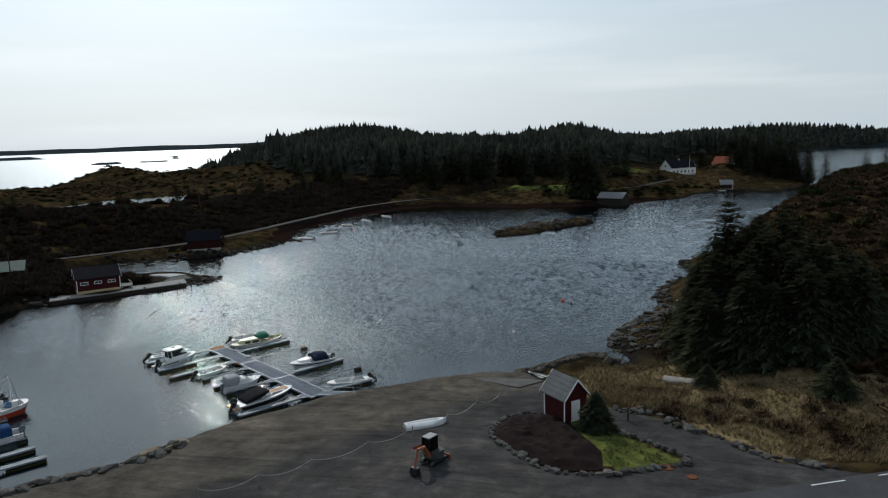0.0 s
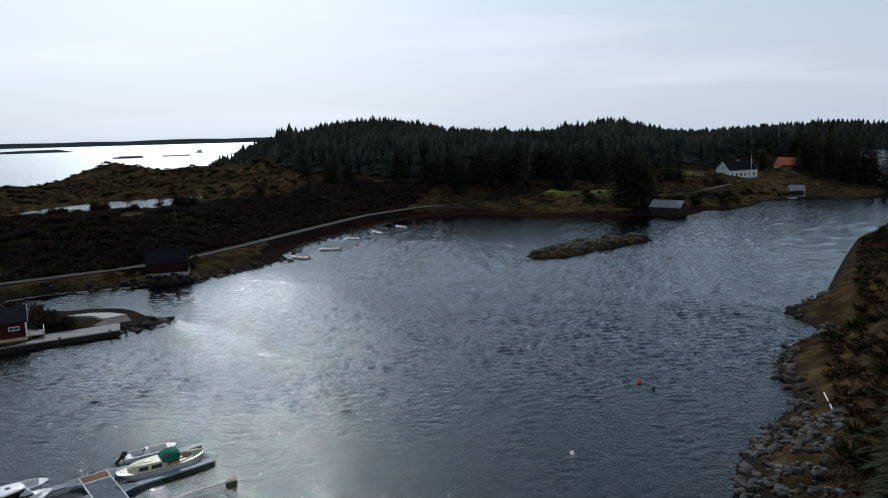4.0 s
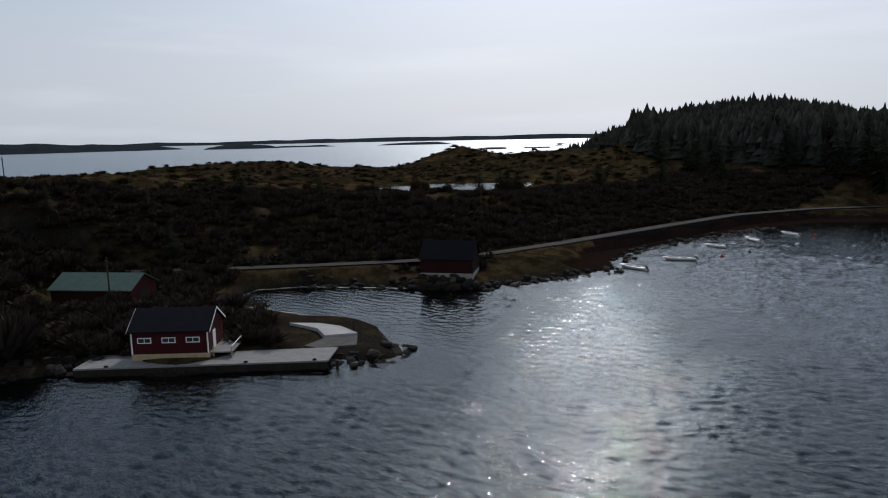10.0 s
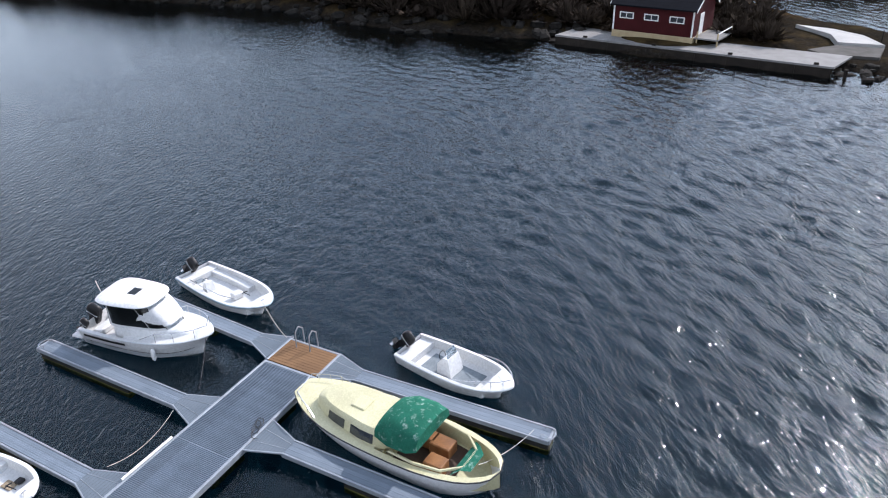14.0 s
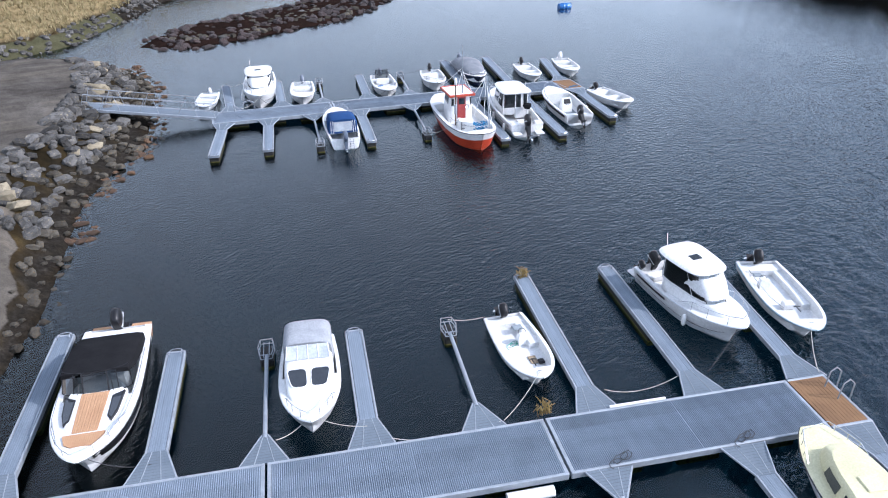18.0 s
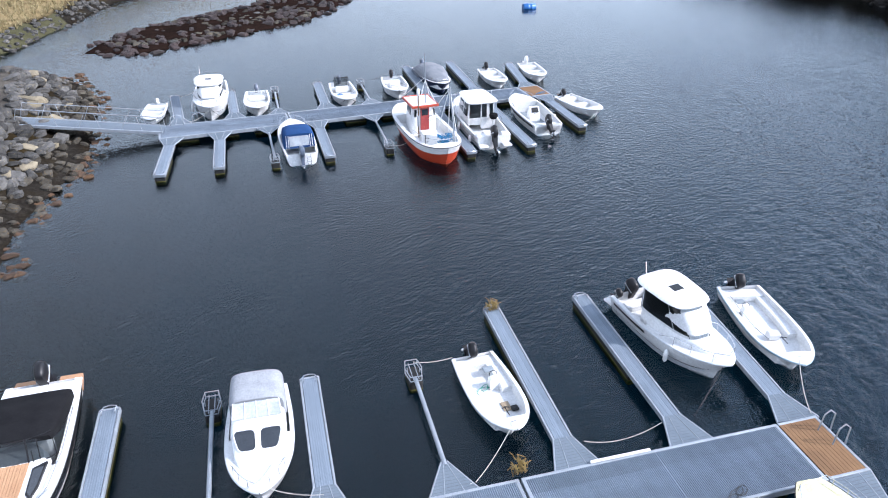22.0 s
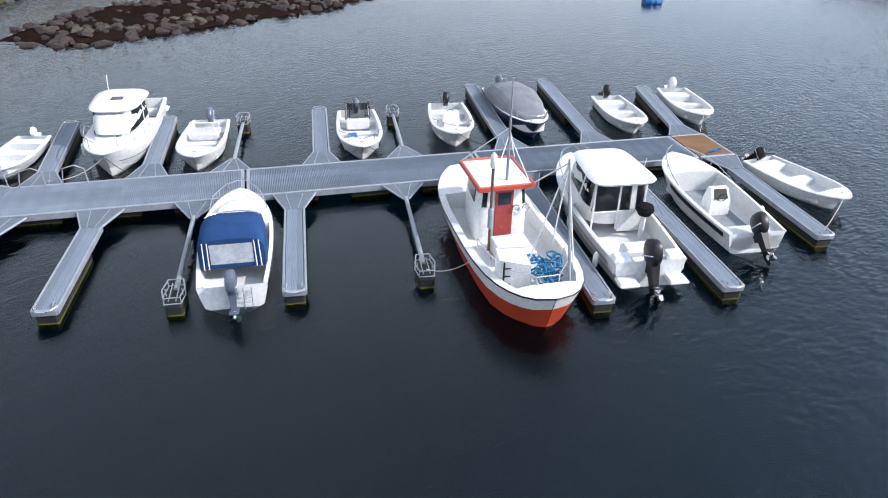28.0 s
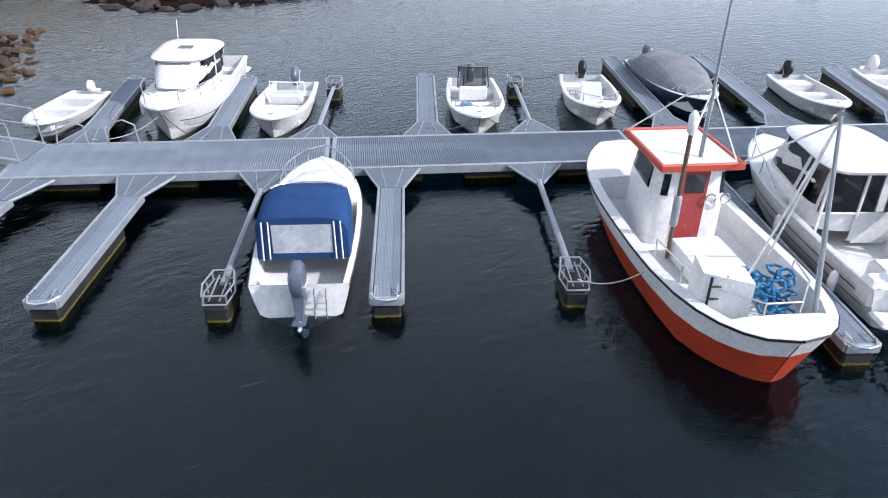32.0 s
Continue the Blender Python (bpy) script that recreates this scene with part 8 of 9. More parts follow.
# rope fence along the lot
posts = [(-4.8, -11.4), (-1.4, -8.4), (1.6, -5.2), (4.9, -1.0), (7.6, 3.0), (9.9, 6.6), (11.6, 11.2), (13.4, 13.4)]
t = thing("rope_fence", Matrix(), "low rope fence on thin posts across the gravel", "fence")
for x, y in posts:
    z = gz(x, y)
    part("post", Geo().tube([(x, y, z - 0.2), (x, y, z + 0.95)], 0.04, 6), GREYPLANK, t)
for (x, y), (x2, y2) in zip(posts, posts[1:]):
    z, z2 = gz(x, y) + 0.85, gz(x2, y2) + 0.85
    part("rope", Geo().tube([(x + (x2 - x) * k / 8, y + (y2 - y) * k / 8, z + (z2 - z) * k / 8 - 0.5 * 4 * (k / 8) * (1 - k / 8)) for k in range(9)], 0.018, 5), ROPE, t)
for x, y in ((26.3, 9.6), (29.5, 12.9), (33.6, 9.5)):
    single("wooden_post", Geo().box(-0.07, -0.07, -0.3, 0.07, 0.07, 1.3, 0.015), BARK, pose(x, y, gz(x, y), 0, 0, 20), "dark wooden post beside the gravel drive", "post", "drive posts")
# manhole and repaired tarmac where the drive meets the road
for x, y, r in ((29.66, 0.0, 0.55), (31.4, -1.4, 0.42)):
    single("manhole_cover", Geo().lathe([(0.01, 0.05), (r * 0.8, 0.05), (r * 0.84, 0.03), (r * 0.9, 0.06), (r, 0.05), (r, -0.1)], 18), surface("rusty_iron", (0.16, 0.065, 0.03), (0.10, 0.045, 0.025), 0.85, scale=3, bump=0.01, bscale=25), pose(x, y, gz(x, y) + 0.02), "rusty round manhole cover in the drive", "manhole cover", "manhole covers")
# raised bed
bz = [gz(x, y) for x, y in BED]
t = thing("flower_bed", Matrix(), "raised bed of dark soil ringed with stones", "flower bed")
cx, cy = 21.5, 4.6
SOILPOLY = [(14.7, 5.7), (15.4, 8.7), (16.9, 9.9), (19, 10.2), (21, 8.4), (22.6, 5.0), (24.5, 1.6), (24.8, -1.6), (22.2, -2.4), (20, -1.7), (17.6, 0.6), (15.1, 3.7)]
g = Geo()
scx, scy = sum(p[0] for p in SOILPOLY) / 12, sum(p[1] for p in SOILPOLY) / 12
rings = []
for k in range(17):
    f = 1.0 - 0.98 * k / 16
    ring_ = []
    for (ax, ay), (bx, by) in zip(SOILPOLY, SOILPOLY[1:] + SOILPOLY[:1]):
        for q in range(6):
            x, y = ax + (bx - ax) * q / 6, ay + (by - ay) * q / 6
            x, y = scx + (x - scx) * f, scy + (y - scy) * f
            lump = float(fbm(np.array([x * 1.5]), np.array([y * 1.5]), 4)[0]) - 0.5
            ring_.append((x, y, gz(x, y) + 0.1 + 0.3 * min(1.0, (1 - f) * 5) + 0.75 * lump * min(1.0, (1 - f) * 8)))
    rings.append(ring_)
g.loft(rings, True)
part("soil", g, SOIL, t, "bare dark brown soil", True)
# fish pens far out
for x, y, r in ((-880, 950, 24), (-850, 1035, 24), (-930, 1010, 20)):
    th_ = thing("fish_pen", pose(x, y, 0.3), "floating fish pen ring far out at sea", "fish pen", "fish pens")
    part("ring", Geo().tube([(r * math.cos(q * 0.3927), r * math.sin(q * 0.3927), 0.2) for q in range(16)], 0.6, 5, None, True), RUBBER, th_)
    part("handrail", Geo().tube([(r * math.cos(q * 0.3927), r * math.sin(q * 0.3927), 1.5) for q in range(16)], 0.2, 4, None, True), RUBBER, th_)
t = thing("work_barge", pose(-960, 1240, 0), "small work barge beside the fish pens", "barge")
part("hull", Geo().box(-9, -4, -0.5, 9, 4, 1.4, 0.3), GREYHULL, t)
part("deckhouse", Geo().box(-4, -3, 1.4, 4, 3, 5, 0.2), GELCOAT, t)

t = thing("slipway", Matrix(), "pale concrete slipway sloping to the shore", "slipway")
q_ = [(5.6, 23.3), (7.9, 25.4), (16.6, 21.7), (14.4, 18.6)]
part("slab", Geo().loft([[(x, y, gz(x, y) + dz) for x, y in q_] for dz in (-0.4, 0.12)], True, True), surface("worn_concrete", (0.11, 0.105, 0.098), (0.08, 0.076, 0.072), 0.95, scale=0.6, bump=0.02, bscale=8, dirt=(0.07, 0.065, 0.055)), t)
t = thing("plank_pile", pose(15.3, 24.3, gz(15.3, 24.3) + 0.1, 0, 0, -35), "weathered pale planks dumped by the shore", "planks")
for k in range(5):
    part("plank", Geo().box(-1.5 + 0.2 * k, -0.1, 0.06 * k, 1.3 + 0.1 * k, 0.12, 0.05 + 0.06 * k, 0.01, Matrix.Rotation(0.12 * (k - 2), 4, "Z")), WHITEWOOD if k % 2 else GREYPLANK, t)

# ---------------------------------------------------------------- trees and plants


def far_conifer(seed, tiers=7, arms=9):
    """A low, jagged conifer of unit height for the distant woods."""
    r = np.random.RandomState(seed)
    v, f = [], []
    for i in range(tiers):
        z0 = 0.05 + 0.88 * i / tiers
        z1 = min(1.0, z0 + 0.30 + 0.05 * r.rand())
        R = 0.27 * (1 - 0.93 * i / tiers) ** 0.85 * r.uniform(0.75, 1.25)
        o = len(v)
        v.append((r.uniform(-0.01, 0.01), r.uniform(-0.01, 0.01), z1))
        ph = r.rand() * 6.28
        for k in range(arms):
            q = R * (1.0 if k % 2 else 0.55) * r.uniform(0.8, 1.2)
            v.append((q * math.cos(ph + 6.2832 * k / arms), q * math.sin(ph + 6.2832 * k / arms), z0 - 0.03 * (k % 2) + 0.02 * r.rand()))
        f += [(o, o + 1 + k, o + 1 + (k + 1) % arms) for k in range(arms)]
    return np.array(v), np.array(f)


def scatter(name, templates, places, mat, label, category):
    """One object of many plants: places of (x, y, z, height, width, turn)."""
    P = np.array(places)
    vs, fs, o = [], [], 0
    which = np.arange(len(P)) % len(templates)
    for k, (tv, tf) in enumerate(templates):
        q = P[which == k]
        c, s = np.cos(q[:, 5])[:, None], np.sin(q[:, 5])[:, None]
        x = q[:, :1] + (tv[:, 0] * c - tv[:, 1] * s) * q[:, 4:5]
        y = q[:, 1:2] + (tv[:, 0] * s + tv[:, 1] * c) * q[:, 4:5]
        z = q[:, 2:3] + tv[:, 2] * q[:, 3:4]
        vs.append(np.stack([x, y, z], -1).reshape(-1, 3))
        fs.append((tf[None] + (np.arange(len(q)) * len(tv))[:, None, None] + o).reshape(-1, 3))
        o += len(q) * len(tv)
    ob = bulk(name, np.concatenate(vs), np.concatenate(fs), mat)
    return tagged(ob, label, category, "", "stuff")


def sprinkle(poly, gap, seed, keep=None, limit=100000):
    """Random places inside an outline, about one in each gap x gap."""
    r = np.random.RandomState(seed)
    xs, ys = [p[0] for p in poly], [p[1] for p in poly]
    gx_, gy_2 = np.meshgrid(np.arange(min(xs), max(xs), gap), np.arange(min(ys), max(ys), gap))
    x, y = (gx_ + r.rand(*gx_.shape) * gap * 1.2).ravel(), (gy_2 + r.rand(*gx_.shape) * gap * 1.2).ravel()
    ok = sdf(x, y, poly) > 0
    x, y = x[ok], y[ok]
    T = terrain(x, y)
    ok = T[0] > 0.9
    if keep is not None:
        ok &= keep(x, y, T, r)
    x, y, z = x[ok], y[ok], T[0][ok]
    pick = r.permutation(len(x))[:limit]
    return x[pick], y[pick], z[pick], r


FAR = [far_conifer(k) for k in range(5)]
WOODS = [(-322, 446), (-306, 404), (-272, 388), (-226, 366), (-182, 306), (-152, 280), (-104, 268), (-72, 272), (-42, 282), (-8, 294), (6, 312), (10, 345), (20, 372), (50, 392), (84, 408), (104, 480), (118, 600), (80, 660), (-60, 620), (-230, 520)]
WOODS2 = [(-60, 622), (80, 662), (130, 700), (150, 790), (250, 960), (420, 1080), (700, 1200), (640, 1500), (200, 1300), (-150, 1000)]
WOODS3 = [(262, 760), (560, 1000), (820, 1000), (900, 700), (600, 380), (300, 330), (215, 400), (235, 580)]
x, y, z, r = sprinkle(WOODS, 2.8, 3, lambda x, y, T, r: fbm(x / 26 + 7, y / 26, 3) > 0.3)
edge = step(0, 25, sdf(x, y, WOODS))
hh = r.uniform(7.4, 10.8, len(x)) * (1.22 - 0.20 * edge) * (0.62 + 0.55 * fbm(x / 34, y / 34, 3) + 0.45 * fbm(x / 9 + 3, y / 9, 2)) + 1.4 * (r.rand(len(x)) > 0.95)
places = np.stack([x, y, z - 0.4, hh, hh * r.uniform(0.75, 1.3, len(x)), r.rand(len(x)) * 6.28], -1)
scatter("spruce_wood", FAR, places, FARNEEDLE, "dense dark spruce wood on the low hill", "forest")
two, three = sprinkle(WOODS2, 8, 4), sprinkle(WOODS3, 11, 5)
x, y, z = (np.concatenate([two[k], three[k]]) for k in range(3))
hh = r.uniform(7, 15, len(x))
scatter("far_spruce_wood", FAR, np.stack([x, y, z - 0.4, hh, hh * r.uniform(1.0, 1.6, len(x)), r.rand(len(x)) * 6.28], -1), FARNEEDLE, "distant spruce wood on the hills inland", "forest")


def spruce_mesh(seed, h, tiers, per, spread=0.24, twigs=5):
    """Crown of drooping branches set with narrow sprays on both sides, and a tapered trunk."""
    r = random.Random(seed)
    crown = Geo()
    lean = [r.uniform(0.82, 1.18) for _ in range(9)]
    for i in range(tiers):
        f = i / (tiers - 1)
        z0 = h * (0.03 + 0.955 * f) + r.uniform(-0.012, 0.012) * h
        reach = h * spread * min(1.0, 0.72 + 1.6 * f) * (1 - f) ** 0.72 * r.uniform(0.8, 1.12) + 0.10
        n = max(4, round(per * (1 - 0.62 * f)))
        ph = r.random() * 6.28
        for k in range(n):
            a = ph + 6.2832 * (k + r.uniform(-0.35, 0.35)) / n
            ln = reach * r.uniform(0.6, 1.18) * lean[int(a * 1.43) % 9]
            c, s = math.cos(a), math.sin(a)
            rise, droop = (0.10 + 0.35 * f) * ln * r.uniform(0.3, 1.3), 0.40 * ln * (1 - 0.8 * f) * r.uniform(0.5, 1.3)
            zz = lambda u: z0 + rise * math.sin(u * 2.2) - droop * u * u
            for j in range(twigs):
                u = 0.12 + 0.86 * (j + r.uniform(-0.3, 0.3)) / twigs
                px, py, pz = c * ln * u, s * ln * u, zz(u)
                tl = (0.34 * ln * (1.15 - 0.75 * u) + 0.10) * r.uniform(0.7, 1.25)
                for sg in (-1, 1):
                    fw = r.uniform(0.55, 1.1)
                    dx, dy = c * fw - s * sg * 0.8, s * fw + c * sg * 0.8
                    dz = -r.uniform(0.12, 0.55) + 0.5 * f
                    w = tl * 0.20
                    crown.add([(px - dy * w, py + dx * w, pz), (px + dy * w, py - dx * w, pz - 0.4 * w), (px + dx * tl, py + dy * tl, pz + dz * tl)], [(0, 1, 2)])
            u = 0.78
            crown.add([(c * ln * u - s * 0.07 * ln, s * ln * u + c * 0.07 * ln, zz(u)), (c * ln * u + s * 0.07 * ln, s * ln * u - c * 0.07 * ln, zz(u)), (c * ln * 1.1, s * ln * 1.1, zz(1.08))], [(0, 1, 2)])
    crown.tube([(0, 0, h * 0.95), (0, 0, h * 1.01)], 0.035, 3, 0.008)
    trunk = Geo().tube([(0, 0, -0.5), (0.03, 0, h * 0.3), (0, 0.03, h * 0.65), (0, 0, h * 0.98)], h * 0.017 + 0.03, 7, 0.015)
    return crown.mesh("crown", NEEDLE), trunk.mesh("trunk", BARK)


def spruce(meshes, x, y, s=1.0, label="dark green spruce tree with drooping branches", group="spruces", turn=0.0, width=1.0):
    t = thing("spruce_tree", pose(x, y, gz(x, y) - 0.1, 0, 0, turn) @ Matrix.Diagonal((s * width, s * width, s, 1)), label, "tree", group)
    for nm, me in zip(("crown", "trunk"), meshes):
        o = new(nm, me)
        o.parent = t
    return t


BIG = [spruce_mesh(20 + k, 14.0, 44, 19, 0.27, 8) for k in range(4)]
MID = [spruce_mesh(40 + k, 12.0, 26, 13, 0.27, 5) for k in range(3)]
near_trees = [(39.5, 37.5, 1.02), (44.5, 38.5, 0.86), (36.0, 38.0, 0.95), (33.6, 37.5, 0.82), (40.5, 34.0, 1.0), (37.0, 32.8, 0.88), (48.5, 33.5, 0.72), (43.2, 29.0, 0.85), (34.8, 42.6, 0.8), (37.0, 40.5, 1.26), (42.6, 35.5, 1.1), (34.4, 30.2, 0.72), (38.5, 28.6, 0.84),
              (35.4, 34.5, 0.94), (41.0, 42.5, 0.92), (46.5, 31.0, 0.86), (44.0, 26.5, 0.8), (50.0, 36.0, 0.6), (49.5, 28.6, 0.74), (46.8, 41.0, 0.62), (40.2, 47.5, 0.66), (38.8, 31.8, 0.95), (36.2, 46.0, 0.8), (47.2, 36.8, 0.74), (33.2, 33.6, 0.66), (42.5, 31.2, 0.9), (51.5, 32.0, 0.55), (40.8, 27.2, 0.7), (46.8, 27.6, 0.75), (34.0, 40.2, 0.7)]
for k, (x, y, s) in enumerate(near_trees):
    spruce(BIG[k % 4], x, y, s, "tall dark spruce crowded in a clump by the shore", "spruce clump", 47 * k, 1.22)
for k, (x, y, s) in enumerate(((45.2, 18.2, 0.3), (23.6, 6.9, 0.27), (58.0, 20.5, 0.26), (33.8, 20.5, 0.2))):
    spruce(BIG[k % 3], x, y, s, "young bushy spruce at the edge of the gravel", "young spruces", 80 * k, 1.85)
mids = [(-76, 264, 1.52), (-64, 268, 1.58), (-54, 272, 1.39), (-40, 279, 1.58), (-24, 283, 1.39), (-8, 288, 1.52), (3, 262, 1.32), (-3.0, 248, 1.85), (1.2, 252, 1.72), (-5.5, 253.5, 1.78), (-98, 262, 1.32), (-116, 252, 1.25), (-108, 274, 1.52), (-132, 262, 0.9), (-90, 273, 1.52), (-2, 246, 0.92), (5, 253, 1.06),
        (79, 384, 2.06), (83, 372, 1.89), (87, 392, 2.1), (90, 366, 1.95), (94, 374, 2.06), (97, 357, 1.83), (92, 358, 1.77), (100, 366, 1.89), (105.5, 361, 1.71), (86, 360, 1.77), (76, 376, 1.89), (72, 388, 2.01), (101, 380, 1.89), (95, 390, 2.1), (88, 352, 1.53), (82, 388, 1.18), (94, 392, 1.3), (70, 392, 1.3), (66, 350, 0.94), (74, 342, 1.06), (90, 360, 1.18), (97, 384, 1.12), (54, 372, 1.0), (75.0, 172.0, 0.82),
        (97.0, 346.0, 1.4), (101.5, 343.0, 1.7), (52, 362, 0.85), (-130, 50, 0.45), (-122, 43, 0.42), (-138, 62, 0.45), (-118, 32, 0.4), (-131, 24, 0.4), (-146, 44, 0.42), (-127, 78, 0.55), (-144, 100, 0.6), (-139, 116, 0.5), (-124, 120, 0.45), (-116, 134, 0.5), (-145, 172, 0.7), (-139, 181, 0.75), (-150, 186, 0.6), (-133, 192, 0.6), (-128, 205, 0.7), (-118, 222, 0.65), (-126, 236, 0.8), (-144, 226, 0.7), (-108, 240, 0.75), (89.0, 184.0, 0.36),
        (72, 120, 0.5), (84, 150, 0.5), (110, 168, 0.6), (-70, 258, 1.5), (-58, 264, 1.65), (-48, 270, 1.75), (-34, 276, 1.7), (-30, 272, 1.5), (-16, 280, 1.8), (-84, 262, 1.4), (1.5, 247.5, 1.7), (-2.5, 250, 1.85), (4.0, 250.0, 1.5), (10, 296, 1.4), (14, 302, 1.2), (70, 356, 1.5), (74, 362, 1.7), (80, 352, 1.6), (-128, 262, 1.2), (-146, 268, 1.1)]
for k, (x, y, s) in enumerate(mids):
    spruce(MID[k % 3], x, y, s, "dark spruce standing apart on the heath", "lone spruces", 61 * k, 1.15)


def shrub(seed, n=46, up=0.9, wide=1.0):
    """A twiggy bush of unit height: thin slivers fanning out."""
    r = np.random.RandomState(seed)
    v, f = [], []
    for k in range(n):
        a, e = r.rand() * 6.28, r.uniform(0.25, 1.45)
        d = np.array([math.cos(a) * math.cos(e), math.sin(a) * math.cos(e), math.sin(e) * up])
        b = np.array([math.cos(a), math.sin(a), 0]) * r.rand() * 0.28
        tip = b + d * r.uniform(0.55, 1.0)
        mid_ = b + d * r.uniform(0.2, 0.5)
        side = np.array([-math.sin(a), math.cos(a), r.uniform(-0.5, 0.5)]) * r.uniform(0.07, 0.15) * wide
        o = len(v)
        v += [mid_ - side, mid_ + side, tip + side * 0.4, tip * 0.75 - side * 0.8]
        f += [(o, o + 1, o + 2), (o, o + 2, o + 3)]
    return np.array(v), np.array(f)


def tuft(seed, n=12):
    r = np.random.RandomState(seed)
    v, f = [], []
    for k in range(n):
        a, lean = r.rand() * 6.28, r.uniform(0.1, 0.75)
        b = np.array([math.cos(a), math.sin(a), 0]) * r.rand() * 0.3
        s = np.array([-math.sin(a), math.cos(a), 0]) * 0.05
        t_ = b + np.array([math.cos(a) * lean, math.sin(a) * lean, r.uniform(0.6, 1.0)])
        o = len(v)
        v += [b - s, b + s, t_]
        f.append((o, o + 1, o + 2))
    return np.array(v), np.array(f)


SHRUBS, TUFTS = [shrub(k) for k in range(4)], [tuft(k) for k in range(4)]
LEAFY = [shrub(30 + k, 130, 0.85, 0.5) for k in range(3)]
BUSHY = [shrub(90 + k, 190, 0.95, 0.5) for k in range(4)]


def plants(name, temps, poly, gap, seed, hgt, wid, mat, label, category, keep=None, limit=100000):
    x, y, z, r = sprinkle(poly, gap, seed, keep, limit)
    h = r.uniform(*hgt, len(x))
    return scatter(name, temps, np.stack([x, y, z - 0.06, h, h * r.uniform(*wid, len(x)), r.rand(len(x)) * 6.28], -1), mat, label, category)


not_gravel = lambda x, y, T, r: T[1] < 0.25
off_road = lambda x, y, T, r: (line_near(x, y, COAST_ROAD)[0] > 3.0) & (np.hypot(x + 78, y - 59) > 6.0) & (np.hypot(x + 87, y - 108) > 6.5) & (np.hypot(x + 110, y - 61) > 8.5) & (np.hypot(x + 79, y - 79) > 3.5) & (sdf(x, y, POND) < -2)
patchy = lambda a, b: (lambda x, y, T, r: off_road(x, y, T, r) & (fbm(x / 15 + a, y / 15, 3) > b))
W_NEAR = [(-100, 20), (-150, 30), (-160, 110), (-135, 250), (-82, 262), (-84, 215), (-92, 170), (-95, 130), (-86, 112), (-108, 92), (-112, 82), (-98, 72), (-72, 78), (-70, 72), (-84, 52), (-92, 38)]
W_FAR = [(-140, -20), (-300, -60), (-340, 40), (-345, 290), (-300, 335), (-230, 350), (-135, 262), (-150, 110), (-120, 30)]
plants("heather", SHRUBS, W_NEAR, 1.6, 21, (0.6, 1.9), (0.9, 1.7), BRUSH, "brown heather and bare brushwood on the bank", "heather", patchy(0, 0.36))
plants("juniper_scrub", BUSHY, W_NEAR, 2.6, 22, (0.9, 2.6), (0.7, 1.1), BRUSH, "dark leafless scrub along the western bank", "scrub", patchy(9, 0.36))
plants("far_heather", SHRUBS, W_FAR, 3.8, 23, (0.4, 1.3), (1.3, 2.6), HEATHER, "rough brown heather over the moor", "heather", patchy(4, 0.45))
plants("far_scrub", LEAFY, W_FAR, 9, 24, (0.9, 2.4), (0.9, 1.6), JUNIPER, "scattered dark scrub on the moor", "scrub", patchy(13, 0.5))
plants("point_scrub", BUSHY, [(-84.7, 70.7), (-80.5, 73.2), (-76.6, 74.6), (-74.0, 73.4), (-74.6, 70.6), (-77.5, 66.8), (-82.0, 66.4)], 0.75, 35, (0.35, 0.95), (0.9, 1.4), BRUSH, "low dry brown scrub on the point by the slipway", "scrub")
for k, (x, y, s) in enumerate(((-169.7, 169.6, 4.6), (-167, 171, 3.8), (-150.7, 186.8, 4.4), (-148, 188.5, 4.8), (-146, 190, 3.6), (-180, 138, 3.6), (-184, 134, 3.0), (-128, 128, 2.8), (-133, 140, 3.4), (-119, 150, 3.0), (-122, 108, 3.2))):
    scatter("bare_bush", [shrub(70 + k, 260, 1.0, 0.45)], np.array([[x, y, gz(x, y) - 0.1, s, s * 0.62, k * 1.3]]), HEATHER, "leafless brown bush beside the pond", "bush")
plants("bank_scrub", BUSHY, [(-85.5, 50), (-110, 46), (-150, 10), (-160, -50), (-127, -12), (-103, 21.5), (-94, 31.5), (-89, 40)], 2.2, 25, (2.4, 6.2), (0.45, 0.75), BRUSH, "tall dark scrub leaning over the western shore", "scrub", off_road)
E_SIDE = [(20, 20), (26, 36), (32, 50), (34, 80), (42, 100), (48, 130), (58, 180), (84, 235), (150, 240), (130, 90), (75, 20), (60, 8), (46, 4), (38.5, 4.5), (31, 11), (25, 15)]
plants("heather", SHRUBS, E_SIDE, 1.7, 26, (0.5, 1.5), (0.9, 1.8), HEATHER, "brown heather over the eastern slope", "heather", lambda x, y, T, r: (T[1] < 0.2) & ((y > 36) | (x > 48)) & (fbm(x / 12, y / 12, 3) > 0.24))
plants("juniper_scrub", LEAFY, E_SIDE, 4.0, 27, (0.7, 2.0), (0.9, 1.4), JUNIPER, "low evergreen scrub on the eastern slope", "scrub", lambda x, y, T, r: (T[1] < 0.2) & ((y > 40) | (x > 50)) & (fbm(x / 12 + 5, y / 12, 3) > 0.34))
plants("bare_brambles", SHRUBS, [(29, 12), (39, 5), (47, 6), (52, 12), (46, 18), (36, 17), (31, 15)], 0.8, 28, (0.4, 1.0), (0.9, 1.4), HEATHER, "bare reddish brambles beside the drive", "brambles", lambda x, y, T, r: fbm(x / 4, y / 4, 2) > 0.6)
plants("dry_grass", TUFTS, [(18, 16), (21, 30), (25, 38), (30, 48), (40, 24), (62, 14), (48, 4), (38.5, 4), (31, 10.5), (25, 14.5)], 0.42, 29, (0.3, 0.75), (0.7, 1.2), DRYGRASS, "long straw-coloured grass beside the drive", "grass", not_gravel, 14000)
